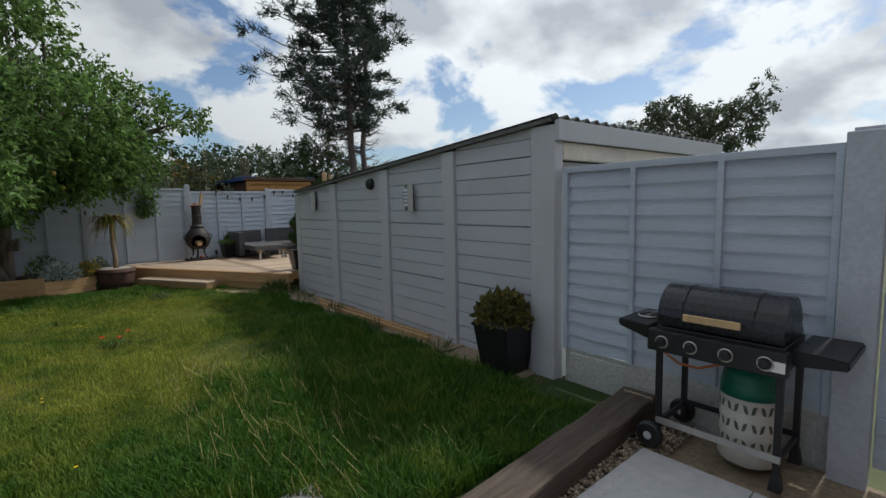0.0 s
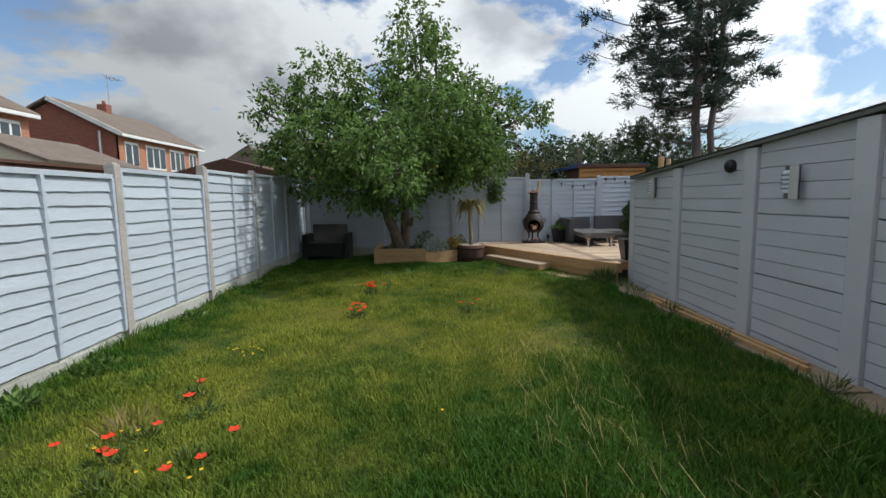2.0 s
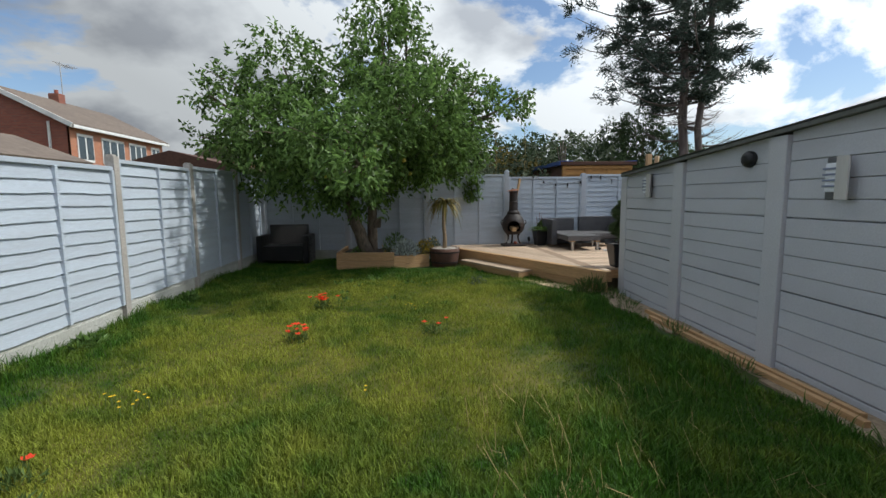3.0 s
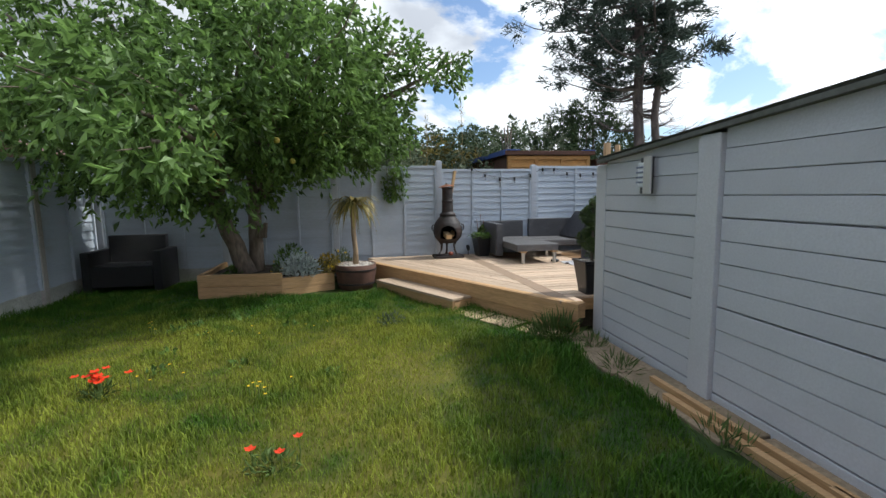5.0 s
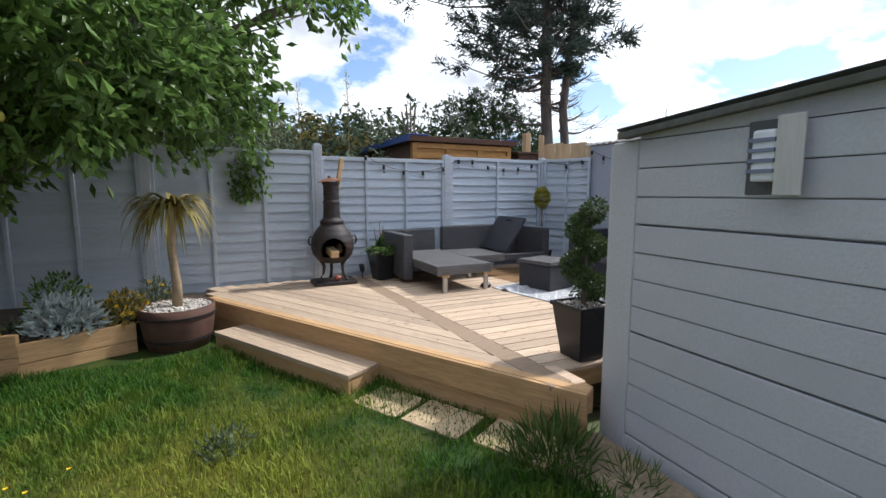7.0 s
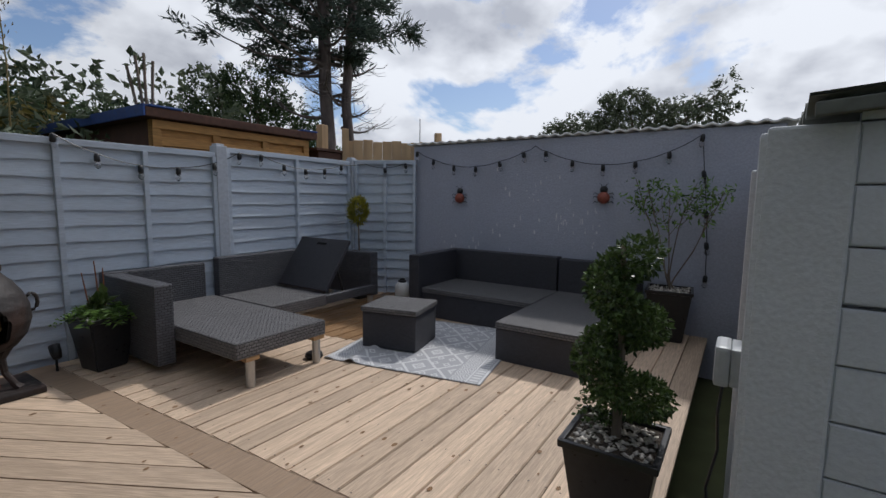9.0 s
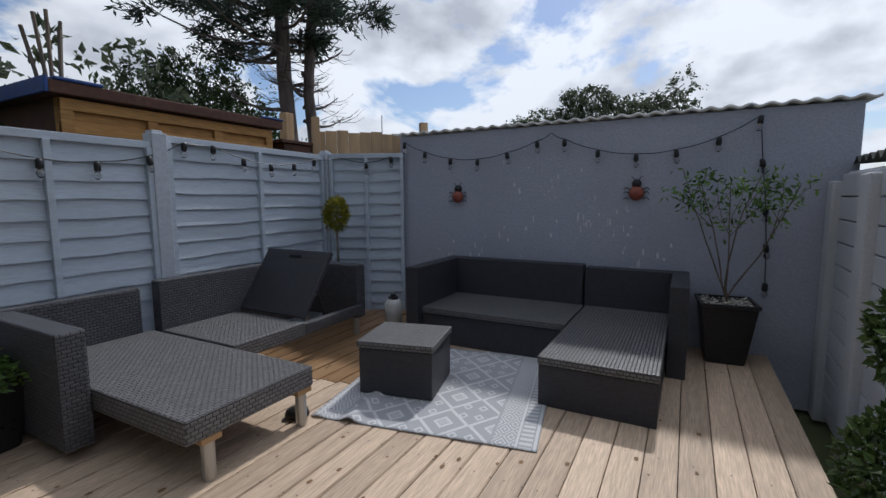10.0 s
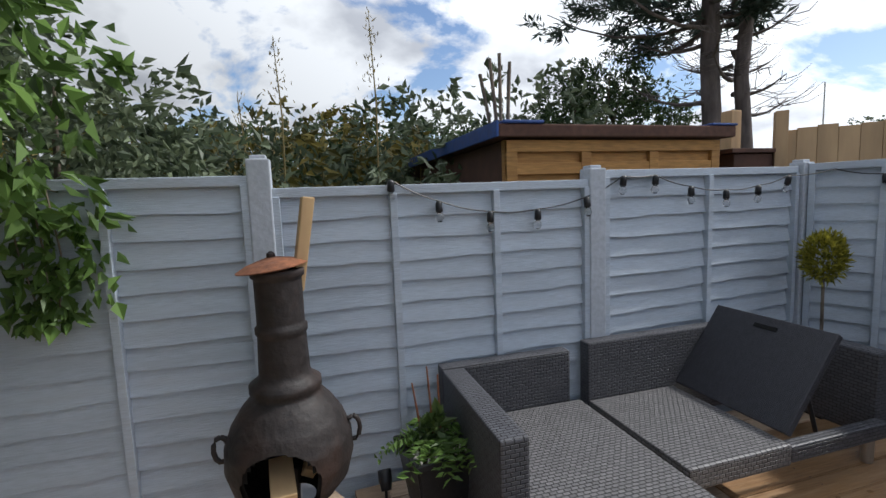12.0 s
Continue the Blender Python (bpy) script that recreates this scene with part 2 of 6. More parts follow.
STONE = mat("pale_pebble", (0.50, 0.46, 0.41), 0.8, 0.2, 60, 5, 0.1, per_island=0.35)
PEBBLE = mat("brown_shingle", (0.33, 0.26, 0.19), 0.8, 0.25, 60, 5, 0.1, per_island=0.4)
LEAF = leaf_mat("apple_leaf", (0.080, 0.155, 0.032), 0.55, through_light=0.5, warm=(0.22, 0.36, 0.095))
LEAF_GREY = leaf_mat("grey_green_leaf", (0.10, 0.14, 0.075), 0.45, warm=(0.20, 0.24, 0.14))
NEEDLE = leaf_mat("pine_needles", (0.048, 0.078, 0.064), 0.5, 0.6, 0.25, warm=(0.095, 0.13, 0.105))
DARK_LEAF = leaf_mat("dark_tree_leaf", (0.045, 0.085, 0.038), 0.5, 0.6, 0.3, warm=(0.10, 0.15, 0.06))
WILLOW = leaf_mat("grey_willow_leaf", (0.10, 0.13, 0.085), 0.5, 0.6, 0.3, warm=(0.18, 0.21, 0.13))
BOX_LEAF = leaf_mat("box_leaf", (0.045, 0.085, 0.022), 0.5, 0.35, 0.2, warm=(0.10, 0.15, 0.045))
GOLD_SHRUB = leaf_mat("yellowing_leaf", (0.15, 0.14, 0.035), 0.5, 0.6, 0.3, warm=(0.30, 0.24, 0.06))
GOLD_LEAF = leaf_mat("golden_conifer", (0.22, 0.22, 0.03), 0.4, 0.6, 0.25, warm=(0.42, 0.38, 0.05))
SILVER_LEAF = leaf_mat("silver_leaf", (0.48, 0.53, 0.51), 0.3, 0.7, 0.15)
STRAP = leaf_mat("strap_leaf", (0.17, 0.19, 0.05), 0.4, 0.5, 0.35, warm=(0.46, 0.36, 0.12))
YELLOW = leaf_mat("yellow_petal", (0.75, 0.50, 0.02), 0.2, 0.6, 0.2)
RED = leaf_mat("poppy_petal", (0.75, 0.055, 0.015), 0.2, 0.5, 0.3)
STRAW = leaf_mat("straw_stem", (0.34, 0.27, 0.12), 0.3, 0.8, 0.2)
GREEN_STEM = leaf_mat("green_stem", (0.09, 0.14, 0.035), 0.3, 0.7, 0.2)
APPLE = mat("green_apple", (0.36, 0.36, 0.06), 0.4, 0.2, 20, 8, 0.0, tint=(0.5, 0.26, 0.06))
WHITE = mat("white_paint", (0.74, 0.74, 0.73), 0.5, 0.05, 40, 3, 0.05)
LAMP_BACK = mat("dark_brushed_steel", (0.16, 0.165, 0.175), 0.45, 0.1, 90, 4, 0.05, metal=0.5)
LOUVRE = mat("blue_grey_louvre", (0.20, 0.23, 0.32), 0.5, 0.1, 40, 3, 0.0)
WHITE_PLASTIC = mat("white_opal_plastic", (0.80, 0.83, 0.88), 0.35, 0.04, 40, 3, 0.0)
GREY_PLASTIC = mat("grey_plastic", (0.45, 0.47, 0.48), 0.45, 0.06, 40, 3, 0.0)
GREEN_CYL = mat("green_gas_cylinder", (0.01, 0.12, 0.075), 0.35, 0.15, 30, 3, 0.05)
CYL_WHITE = mat("cream_cylinder_shell", (0.55, 0.53, 0.47), 0.5, 0.08, 30, 3, 0.05)
ORANGE = mat("orange_hose", (0.55, 0.16, 0.05), 0.5, 0.1, 30, 3, 0.0)
TERRACOTTA = mat("faded_red_resin", (0.26, 0.07, 0.045), 0.5, 0.3, 60, 6, 0.1)
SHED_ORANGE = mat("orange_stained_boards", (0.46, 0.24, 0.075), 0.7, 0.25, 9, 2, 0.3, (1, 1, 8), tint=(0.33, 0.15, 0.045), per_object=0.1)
BROWN_FELT = mat("brown_roof_edge", (0.10, 0.05, 0.035), 0.85, 0.25, 20, 2, 0.2)
BLUE_TARP = mat("blue_tarpaulin", (0.02, 0.06, 0.22), 0.5, 0.25, 15, 3, 0.3)
PALE_WOOD = mat("new_fence_boards", (0.50, 0.34, 0.19), 0.75, 0.2, 9, 2, 0.2, (1, 1, 0.2), tint=(0.38, 0.25, 0.14), per_object=0.12)
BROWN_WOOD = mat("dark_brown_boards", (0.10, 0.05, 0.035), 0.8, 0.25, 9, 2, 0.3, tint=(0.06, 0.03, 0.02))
BRICK = brick_mat("red_brick", (0.30, 0.095, 0.06), (0.22, 0.07, 0.05), (0.20, 0.15, 0.12))
BRICK_PALE = brick_mat("orange_brick", (0.48, 0.20, 0.11), (0.40, 0.15, 0.085), (0.30, 0.22, 0.17))
TILES = mat("brown_roof_tiles", (0.16, 0.125, 0.10), 0.9, 0.25, 6, 1, 0.5, tint=(0.11, 0.085, 0.07))
CREAM = mat("cream_render", (0.50, 0.47, 0.38), 0.85, 0.08, 10, 1, 0.1)
DARK_GLASS = mat("dark_window_glass", (0.03, 0.04, 0.05), 0.08, 0.1, 10, 1, 0.0, spec=0.8)
RAW_LOG = mat("split_log", (0.55, 0.38, 0.20), 0.8, 0.2, 10, 3, 0.3, (1, 1, 0.2), tint=(0.36, 0.23, 0.12))
# soot in the firebox; also the painted shade of the flap's handle slot
SOOT_SLOT_SHADE = mat("soot_and_slot_shade", (0.006, 0.006, 0.006), 0.95, 0.2, 30, 3, 0.2)
GLASS = bpy.data.materials.new("clear_bulb_glass")
GLASS.use_nodes = True
gb = GLASS.node_tree.nodes["Principled BSDF"]
gb.inputs["Transmission Weight"].default_value, gb.inputs["Roughness"].default_value = 1.0, 0.03
GLASS_WHITE = mat("bulb_cap", (0.7, 0.72, 0.74), 0.15, 0.05, 10, 1, 0.0, spec=0.8)


def rug_mat():
    """Flat-woven grey rug with pale lozenges and a zigzag border at both ends."""
    m = bpy.data.materials.new("patterned_rug")
    m.use_nodes = True
    n, l = m.node_tree.nodes, m.node_tree.links
    b = n["Principled BSDF"]
    b.inputs["Roughness"].default_value = 0.9

    def op(kind, *args):
        k = n.new("ShaderNodeMath")
        k.operation = kind
        for i, v in enumerate(args):
            if isinstance(v, (int, float)):
                k.inputs[i].default_value = v
            else:
                l.new(v, k.inputs[i])
        return k.outputs[0]

    tc = n.new("ShaderNodeTexCoord")
    sp = n.new("ShaderNodeSeparateXYZ")
    l.new(tc.outputs["UV"], sp.inputs[0])
    u, v = sp.outputs[0], sp.outputs[1]

    def saw(x, period):
        return op('MULTIPLY', op('ABSOLUTE', op('SUBTRACT', op('FRACT', op('DIVIDE', x, period)), 0.5)), 2.0)

    def band(x, lo, hi):
        return op('MULTIPLY', op('GREATER_THAN', x, lo), op('LESS_THAN', x, hi))

    big = op('ADD', saw(u, 0.34), saw(v, 0.36))
    stair = op('DIVIDE', op('FLOOR', op('MULTIPLY', big, 22.0)), 22.0)
    rings = op('ADD', band(stair, 0.26, 0.38), band(stair, 0.84, 1.02))
    small = op('ADD', saw(u, 0.115), saw(v, 0.115))
    dots = op('MULTIPLY', band(small, 0.35, 0.66), op('GREATER_THAN', stair, 1.04))
    core = op('MULTIPLY', op('LESS_THAN', stair, 0.26), band(saw(op('ADD', u, v), 0.05), 0.3, 0.75))
    field = op('MINIMUM', op('ADD', op('ADD', rings, dots), core), 1.0)
    zig = band(op('ADD', saw(v, 0.09), op('MULTIPLY', u, 11.0)), 0.4, 0.9)
    fine = op('ADD', saw(u, 0.14), saw(v, 0.11))
    tri = op('LESS_THAN', op('FRACT', op('MULTIPLY', fine, 2.0)), 0.42)
    comb = op('MULTIPLY', op('LESS_THAN', saw(u, 0.045), 0.55), 1.0)
    w0 = op('ABSOLUTE', v)
    edge1 = band(w0, 0.55, 0.69)
    edge2 = band(w0, 0.72, 0.80)
    inner = op('LESS_THAN', w0, 0.53)
    lines = op('ADD', band(w0, 0.695, 0.712), band(w0, 0.81, 0.83))
    fac = op('ADD', op('ADD', op('MULTIPLY', field, inner), op('MULTIPLY', tri, edge1)), op('ADD', op('MULTIPLY', comb, edge2), lines))
    weave = n.new("ShaderNodeTexNoise")
    weave.inputs["Scale"].default_value = 180
    l.new(tc.outputs["UV"], weave.inputs["Vector"])
    mx = n.new("ShaderNodeMixRGB")
    mx.inputs[1].default_value = (0.35, 0.35, 0.365, 1)
    mx.inputs[2].default_value = (0.57, 0.57, 0.57, 1)
    l.new(op('MULTIPLY', op('MINIMUM', fac, 1.0), op('ADD', op('MULTIPLY', weave.outputs[0], 0.7), 0.55)), mx.inputs[0])
    l.new(mx.outputs[0], b.inputs["Base Color"])
    bp = n.new("ShaderNodeBump")
    bp.inputs["Strength"].default_value = 0.4
    bp.inputs["Distance"].default_value = 0.004
    l.new(weave.outputs[0], bp.inputs["Height"])
    l.new(bp.outputs[0], b.inputs["Normal"])
    return m


RUG = rug_mat()


def grass_mat(name, lush, dry, blades):
    m = bpy.data.materials.new(name)
    m.use_nodes = True
    n, l = m.node_tree.nodes, m.node_tree.links
    b = n["Principled BSDF"]
    b.inputs["Roughness"].default_value = 0.6
    b.inputs["Specular IOR Level"].default_value = 0.25
    at = n.new("ShaderNodeAttribute")
    at.attribute_name = "dryness"
    tc = n.new("ShaderNodeTexCoord")
    ns = n.new("ShaderNodeTexNoise")
    ns.inputs["Scale"].default_value = 3.4
    ns.inputs["Detail"].default_value = 6
    l.new(tc.outputs["Object"], ns.inputs["Vector"])
    ad = n.new("ShaderNodeMath")
    ad.operation = 'MULTIPLY_ADD'
    ad.inputs[1].default_value = 2.0
    l.new(ns.outputs[0], ad.inputs[0])
    ad.inputs[2].default_value = -1.0
    su = n.new("ShaderNodeMath")
    su.operation = 'ADD'
    su.use_clamp = True
    l.new(ad.outputs[0], su.inputs[0])
    l.new(at.outputs["Fac"], su.inputs[1])
    mx = n.new("ShaderNodeMixRGB")
    mx.inputs[1].default_value, mx.inputs[2].default_value = (*lush, 1), (*dry, 1)
    l.new(su.outputs[0], mx.inputs[0])
    last = mx.outputs[0]
    if blades:
        geo = n.new("ShaderNodeNewGeometry")
        rng = n.new("ShaderNodeMapRange")
        rng.inputs[3].default_value, rng.inputs[4].default_value = 0.58, 1.48
        l.new(geo.outputs["Random Per Island"], rng.inputs[0])
        hsv = n.new("ShaderNodeHueSaturation")
        l.new(rng.outputs[0], hsv.inputs["Value"])
        l.new(last, hsv.inputs["Color"])
        last = hsv.outputs[0]
        tr = n.new("ShaderNodeBsdfTranslucent")
        l.new(last, tr.inputs[0])
        ms = n.new("ShaderNodeMixShader")
        ms.inputs[0].default_value = 0.35
        l.new(b.outputs[0], ms.inputs[1])
        l.new(tr.outputs[0], ms.inputs[2])
        l.new(ms.outputs[0], n["Material Output"].inputs[0])
    l.new(last, b.inputs["Base Color"])
    return m


TURF = grass_mat("turf", (0.022, 0.047, 0.008), (0.120, 0.108, 0.020), False)
BLADE = grass_mat("grass_blade", (0.050, 0.124, 0.012), (0.255, 0.285, 0.040), True)


# ---- mesh helpers ----
def box(bm, x0, x1, y0, y1, z0, z1, bevel=0.0, m=None):
    made = bmesh.ops.create_cube(bm, size=1.0)["verts"]
    mm = Matrix.Translation(((x0 + x1) / 2, (y0 + y1) / 2, (z0 + z1) / 2)) @ Matrix.Diagonal((x1 - x0, y1 - y0, z1 - z0, 1))
    bmesh.ops.transform(bm, matrix=(m @ mm) if m else mm, verts=made)
    if bevel:
        edges = list({e for v in made for e in v.link_edges})
        bmesh.ops.bevel(bm, geom=edges, offset=bevel, segments=2, affect='EDGES', profile=0.6)
    return bm


def lathe(bm, profile, seg=20, at=(0, 0), wob=0.0):
    """A turned shape: profile of (radius, z)."""
    rings = []
    for r, z in profile:
        ring = []
        for i in range(seg):
            a = 2 * math.pi * i / seg
            rr = r * (1 + wob * math.sin(3 * a + z * 9))
            ring.append(bm.verts.new((at[0] + rr * math.cos(a), at[1] + rr * math.sin(a), z)))
        rings.append(ring)
    for a, b in zip(rings, rings[1:]):
        for i in range(seg):
            bm.faces.new((a[i], a[(i + 1) % seg], b[(i + 1) % seg], b[i]))
    bm.faces.new(rings[0][::-1])
    bm.faces.new(rings[-1])
    return bm


def tube(bm, points, radii, seg=6, cap=True):
    pts = [Vector(p) for p in points]
    if isinstance(radii, (int, float)):
        radii = [radii] * len(pts)
    rings = []
    for i, p in enumerate(pts):
        way = (pts[min(i + 1, len(pts) - 1)] - pts[max(i - 1, 0)]).normalized()
        side = way.cross(Vector((0, 0, 1)) if abs(way.z) < 0.9 else Vector((1, 0, 0))).normalized()
        up = side.cross(way)
        rings.append([bm.verts.new(p + radii[i] * (math.cos(2 * math.pi * k / seg) * side + math.sin(2 * math.pi * k / seg) * up)) for k in range(seg)])
    for a, b in zip(rings, rings[1:]):
        for k in range(seg):
            bm.faces.new((a[k], a[(k + 1) % seg], b[(k + 1) % seg], b[k]))
    if cap and seg > 2:
        bm.faces.new(rings[0][::-1])
        bm.faces.new(rings[-1])
    return bm


def frustum(bm, b, t, z0, z1, at=(0, 0)):
    """A square pot: half widths b below and t above."""
    lo = [bm.verts.new((at[0] + sx * b, at[1] + sy * b, z0)) for sx, sy in ((-1, -1), (1, -1), (1, 1), (-1, 1))]
    hi = [bm.verts.new((at[0] + sx * t, at[1] + sy * t, z1)) for sx, sy in ((-1, -1), (1, -1), (1, 1), (-1, 1))]
    for i in range(4):
        bm.faces.new((lo[i], lo[(i + 1) % 4], hi[(i + 1) % 4], hi[i]))
    bm.faces.new(lo[::-1])
    bm.faces.new(hi)
    return bm


def finish(bm, name, material, smooth=False):
    bmesh.ops.recalc_face_normals(bm, faces=bm.faces)
    uv = bm.loops.layers.uv.new("uv")
    for f in bm.faces:
        n = f.normal
        ax = max(range(3), key=lambda i: abs(n[i]))
        i, j = ((1, 2), (0, 2), (0, 1))[ax]
        for lp in f.loops:
            lp[uv].uv = (lp.vert.co[i], lp.vert.co[j])
        f.smooth = smooth
    me = bpy.data.meshes.new(name)
    bm.to_mesh(me)
    bm.free()
    me.materials.append(material)
    return me


def part(name, bm, material, parent, label="", smooth=False, m=None):
    """One mesh under a thing or a part; bm may be a ready mesh."""
    me = bm if isinstance(bm, bpy.types.Mesh) else finish(bm, name, material, smooth)
    ob = new(name, me)
    if parent:
        ob.parent = parent
    if m:
        ob.matrix_local = m
    return tagged(ob, label, kind="stuff" if name in ("seeds", "flower", "paint_chip", "leaves", "fronds", "gravel", "foliage", "crown", "screw_heads", "knot", "slot") else "")


def thing(name, m, label, category, group="", kind=""):
    ob = new(name)
    ob.empty_display_size = 0.1
    ob.matrix_world = m
    return tagged(ob, label, category, group, kind)


def B():
    return bmesh.new()


def raw(name, verts, faces, material, smooth=False):
    me = bpy.data.meshes.new(name)
    me.from_pydata(verts.tolist() if hasattr(verts, "tolist") else verts, [], faces.tolist() if hasattr(faces, "tolist") else faces)
    me.materials.append(material)
    if smooth:
        me.shade_smooth()
    return me


RNG = np.random.default_rng(4)


def unit(a):
    return a / np.maximum(np.linalg.norm(a, axis=1, keepdims=True), 1e-6)


def leaves(name, at, way, length, width, material, fold=0.25, spread=0.6, jitter=0.35):
    """Folded leaf blades, one at each place, pointing roughly along way."""
    k = len(at)
    d = unit(way + RNG.normal(0, spread, (k, 3)))
    s = unit(np.cross(d, RNG.normal(0, 1, (k, 3))))
    u = np.cross(s, d)
    ln = (length * (1 + RNG.uniform(-jitter, jitter, k)))[:, None]
    wd = (width * (1 + RNG.uniform(-jitter, jitter, k)))[:, None]
    mid = at + d * ln * 0.45
    tip = at + d * ln - u * ln * 0.12
    v = np.stack([at, mid + s * wd * 0.5 + u * wd * fold, tip, mid - s * wd * 0.5 + u * wd * fold], 1).reshape(-1, 3)
    i = np.arange(k)[:, None] * 4
    f = np.concatenate([i + [0, 1, 2], i + [0, 2, 3]], 0)
    return raw(name, v, f, material)


def in_ball(k, shell=0.0):
    d = unit(RNG.normal(0, 1, (k, 3)))
    r = (shell ** 3 + (1 - shell ** 3) * RNG.uniform(0, 1, k)) ** (1 / 3)
    return d * r[:, None]


# ---- ground, lawn, paving ----
def plane_mesh(name, x0, x1, y0, y1, z, nx, ny, material, bumps=0.0):
    xs, ys = np.linspace(x0, x1, nx + 1), np.linspace(y0, y1, ny + 1)
    gx, gy = np.meshgrid(xs, ys)
    gz = z + bumps * (np.sin(gx * 2.1 + gy) * np.sin(gy * 1.7 - gx * 0.6) + 0.5 * np.sin(gx * 5.3) * np.sin(gy * 4.7))
    v = np.stack([gx, gy, gz], -1).reshape(-1, 3)
    i = np.arange(ny)[:, None] * (nx + 1) + np.arange(nx)[None]
    f = np.stack([i, i + 1, i + nx + 2, i + nx + 1], -1).reshape(-1, 4)
    return raw(name, v, f, material, True)


def dryness(x, y):
    """How parched the turf is: green along the shed and near the patio, dry in the open middle."""
    wav = 0.30 * np.sin(x * 1.9 + y * 0.7) * np.sin(y * 1.1 - x * 0.8) + 0.18 * np.sin(x * 5 + 1) * np.sin(y * 4.3)
    edge = 0.10 * y + 1.35 - np.clip((5.2 - y) * 0.62, 0, 3.0)
    d = np.clip((edge - x) / 1.2 + 0.5, 0, 1) * np.clip((y - 3.0) / 1.8 + 0.75 * np.clip(0.3 - x, 0, 1), 0.1, 1)
    d *= np.clip((10.4 - y) / 1.6, 0.05, 1) * np.clip((x + 3.2) / 0.9, 0.15, 1)
    return np.clip(d * 0.74 + wav * d, 0, 1)


def with_dryness(me, values):
    a = me.attributes.new("dryness", 'FLOAT', 'POINT')
    a.data.foreach_set("value", np.asarray(values, dtype=np.float32))
    return me


GROUND = mat("distant_ground", (0.10, 0.11, 0.05), 0.95, 0.3, 2, 0.1, 0.2, tint=(0.14, 0.12, 0.07))
tagged(new("ground", plane_mesh("ground", -600, 600, -600, 600, -0.09, 12, 12, GROUND)), "flat open ground around the garden", "ground", kind="structure")
lawn_me = plane_mesh("lawn", -3.42, 3.33, 1.72, 12.6, 0.0, 90, 140, TURF, 0.012)
lv = np.empty(len(lawn_me.vertices) * 3)
lawn_me.vertices.foreach_get("co", lv)
lv = lv.reshape(-1, 3)
with_dryness(lawn_me, dryness(lv[:, 0], lv[:, 1]))
tagged(new("lawn", lawn_me), "uneven garden lawn, parched in the middle", "lawn", kind="structure")


def blades(name, k, x0, x1, y0, y1, tall, label, keep):
    x, y = RNG.uniform(x0, x1, k), RNG.uniform(y0, y1, k)
    ok = keep(x, y)
    x, y = x[ok], y[ok]
    k = len(x)
    dr = dryness(x, y)
    h = tall * (1.2 - 0.42 * dr) * RNG.uniform(0.45, 1.35, k) * (1 + 0.5 * np.sin(x * 3.1) * np.sin(y * 2.7))
    a = RNG.uniform(0, 2 * np.pi, k)
    lean = h * RNG.uniform(0.2, 0.9, k)
    h = np.maximum(h, 0.02)
    base = np.stack([x, y, np.full(k, 0.003)], 1)
    side = np.stack([np.cos(a), np.sin(a), np.zeros(k)], 1) * (0.0026 + 0.016 * h)[:, None]
    b = a + RNG.uniform(0.8, 2.3, k)
    out = np.stack([np.cos(b), np.sin(b), np.zeros(k)], 1)
    mid = base + out * (lean * 0.3)[:, None] + np.stack([0 * h, 0 * h, h * 0.62], 1)
    tip = base + out * lean[:, None] + np.stack([0 * h, 0 * h, h], 1)
    v = np.stack([base - side, base + side, mid + side * 0.7, mid - side * 0.7, tip], 1).reshape(-1, 3)
    i = np.arange(k)[:, None] * 5
    f = [tuple(q) for q in (i + [0, 1, 2, 3]).tolist()] + [tuple(q) for q in (i + [3, 2, 4]).tolist()]
    me = raw(name, v, f, BLADE)
    with_dryness(me, np.repeat(dr, 5))
    return tagged(new(name, me), label, "grass", kind="stuff")


def on_lawn(x, y):
    bed = (y > 10.9) & (x > -1.38)
    slab = (x - 0.71) ** 2 / 0.33 ** 2 + (y - 2.08) ** 2 / 0.30 ** 2 < 1
    deck = (x - 3.3) * -0.873 + (y - 8.19) * -0.487 < -0.06
    return ~bed & ~slab & ~(deck & (y > 8.2)) & (x < 3.0 + 0.1 * np.sin(y * 5))


blades("lawn_grass", 300000, -3.38, 3.05, 1.75, 12.4, 0.05, "short uneven lawn grass, green to straw yellow", on_lawn)
blades("near_grass", 110000, -2.6, 3.0, 1.75, 4.6, 0.05, "thick green lawn grass near the patio", on_lawn)
blades("long_grass", 22000, 0.2, 3.05, 1.78, 8.6, 0.085, "long rank grass in the shade beside the shed",
       lambda x, y: on_lawn(x, y) & (x > 2.2 - np.clip((5.6 - y) * 0.55, 0, 1.9)) & (np.sin(x * 4.1) * np.sin(y * 3.3) > -0.35))
blades("edge_grass", 5000, -3.40, -3.1, 1.75, 12.3, 0.09, "grass and weeds along the fence foot", on_lawn)
blades("deck_edge_grass", 5000, 1.1, 3.3, 8.0, 11.2, 0.075, "tufts of grass along the deck step",
       lambda x, y: on_lawn(x, y) & ((x - 3.3) * -0.873 + (y - 8.19) * -0.487 < 0.55))

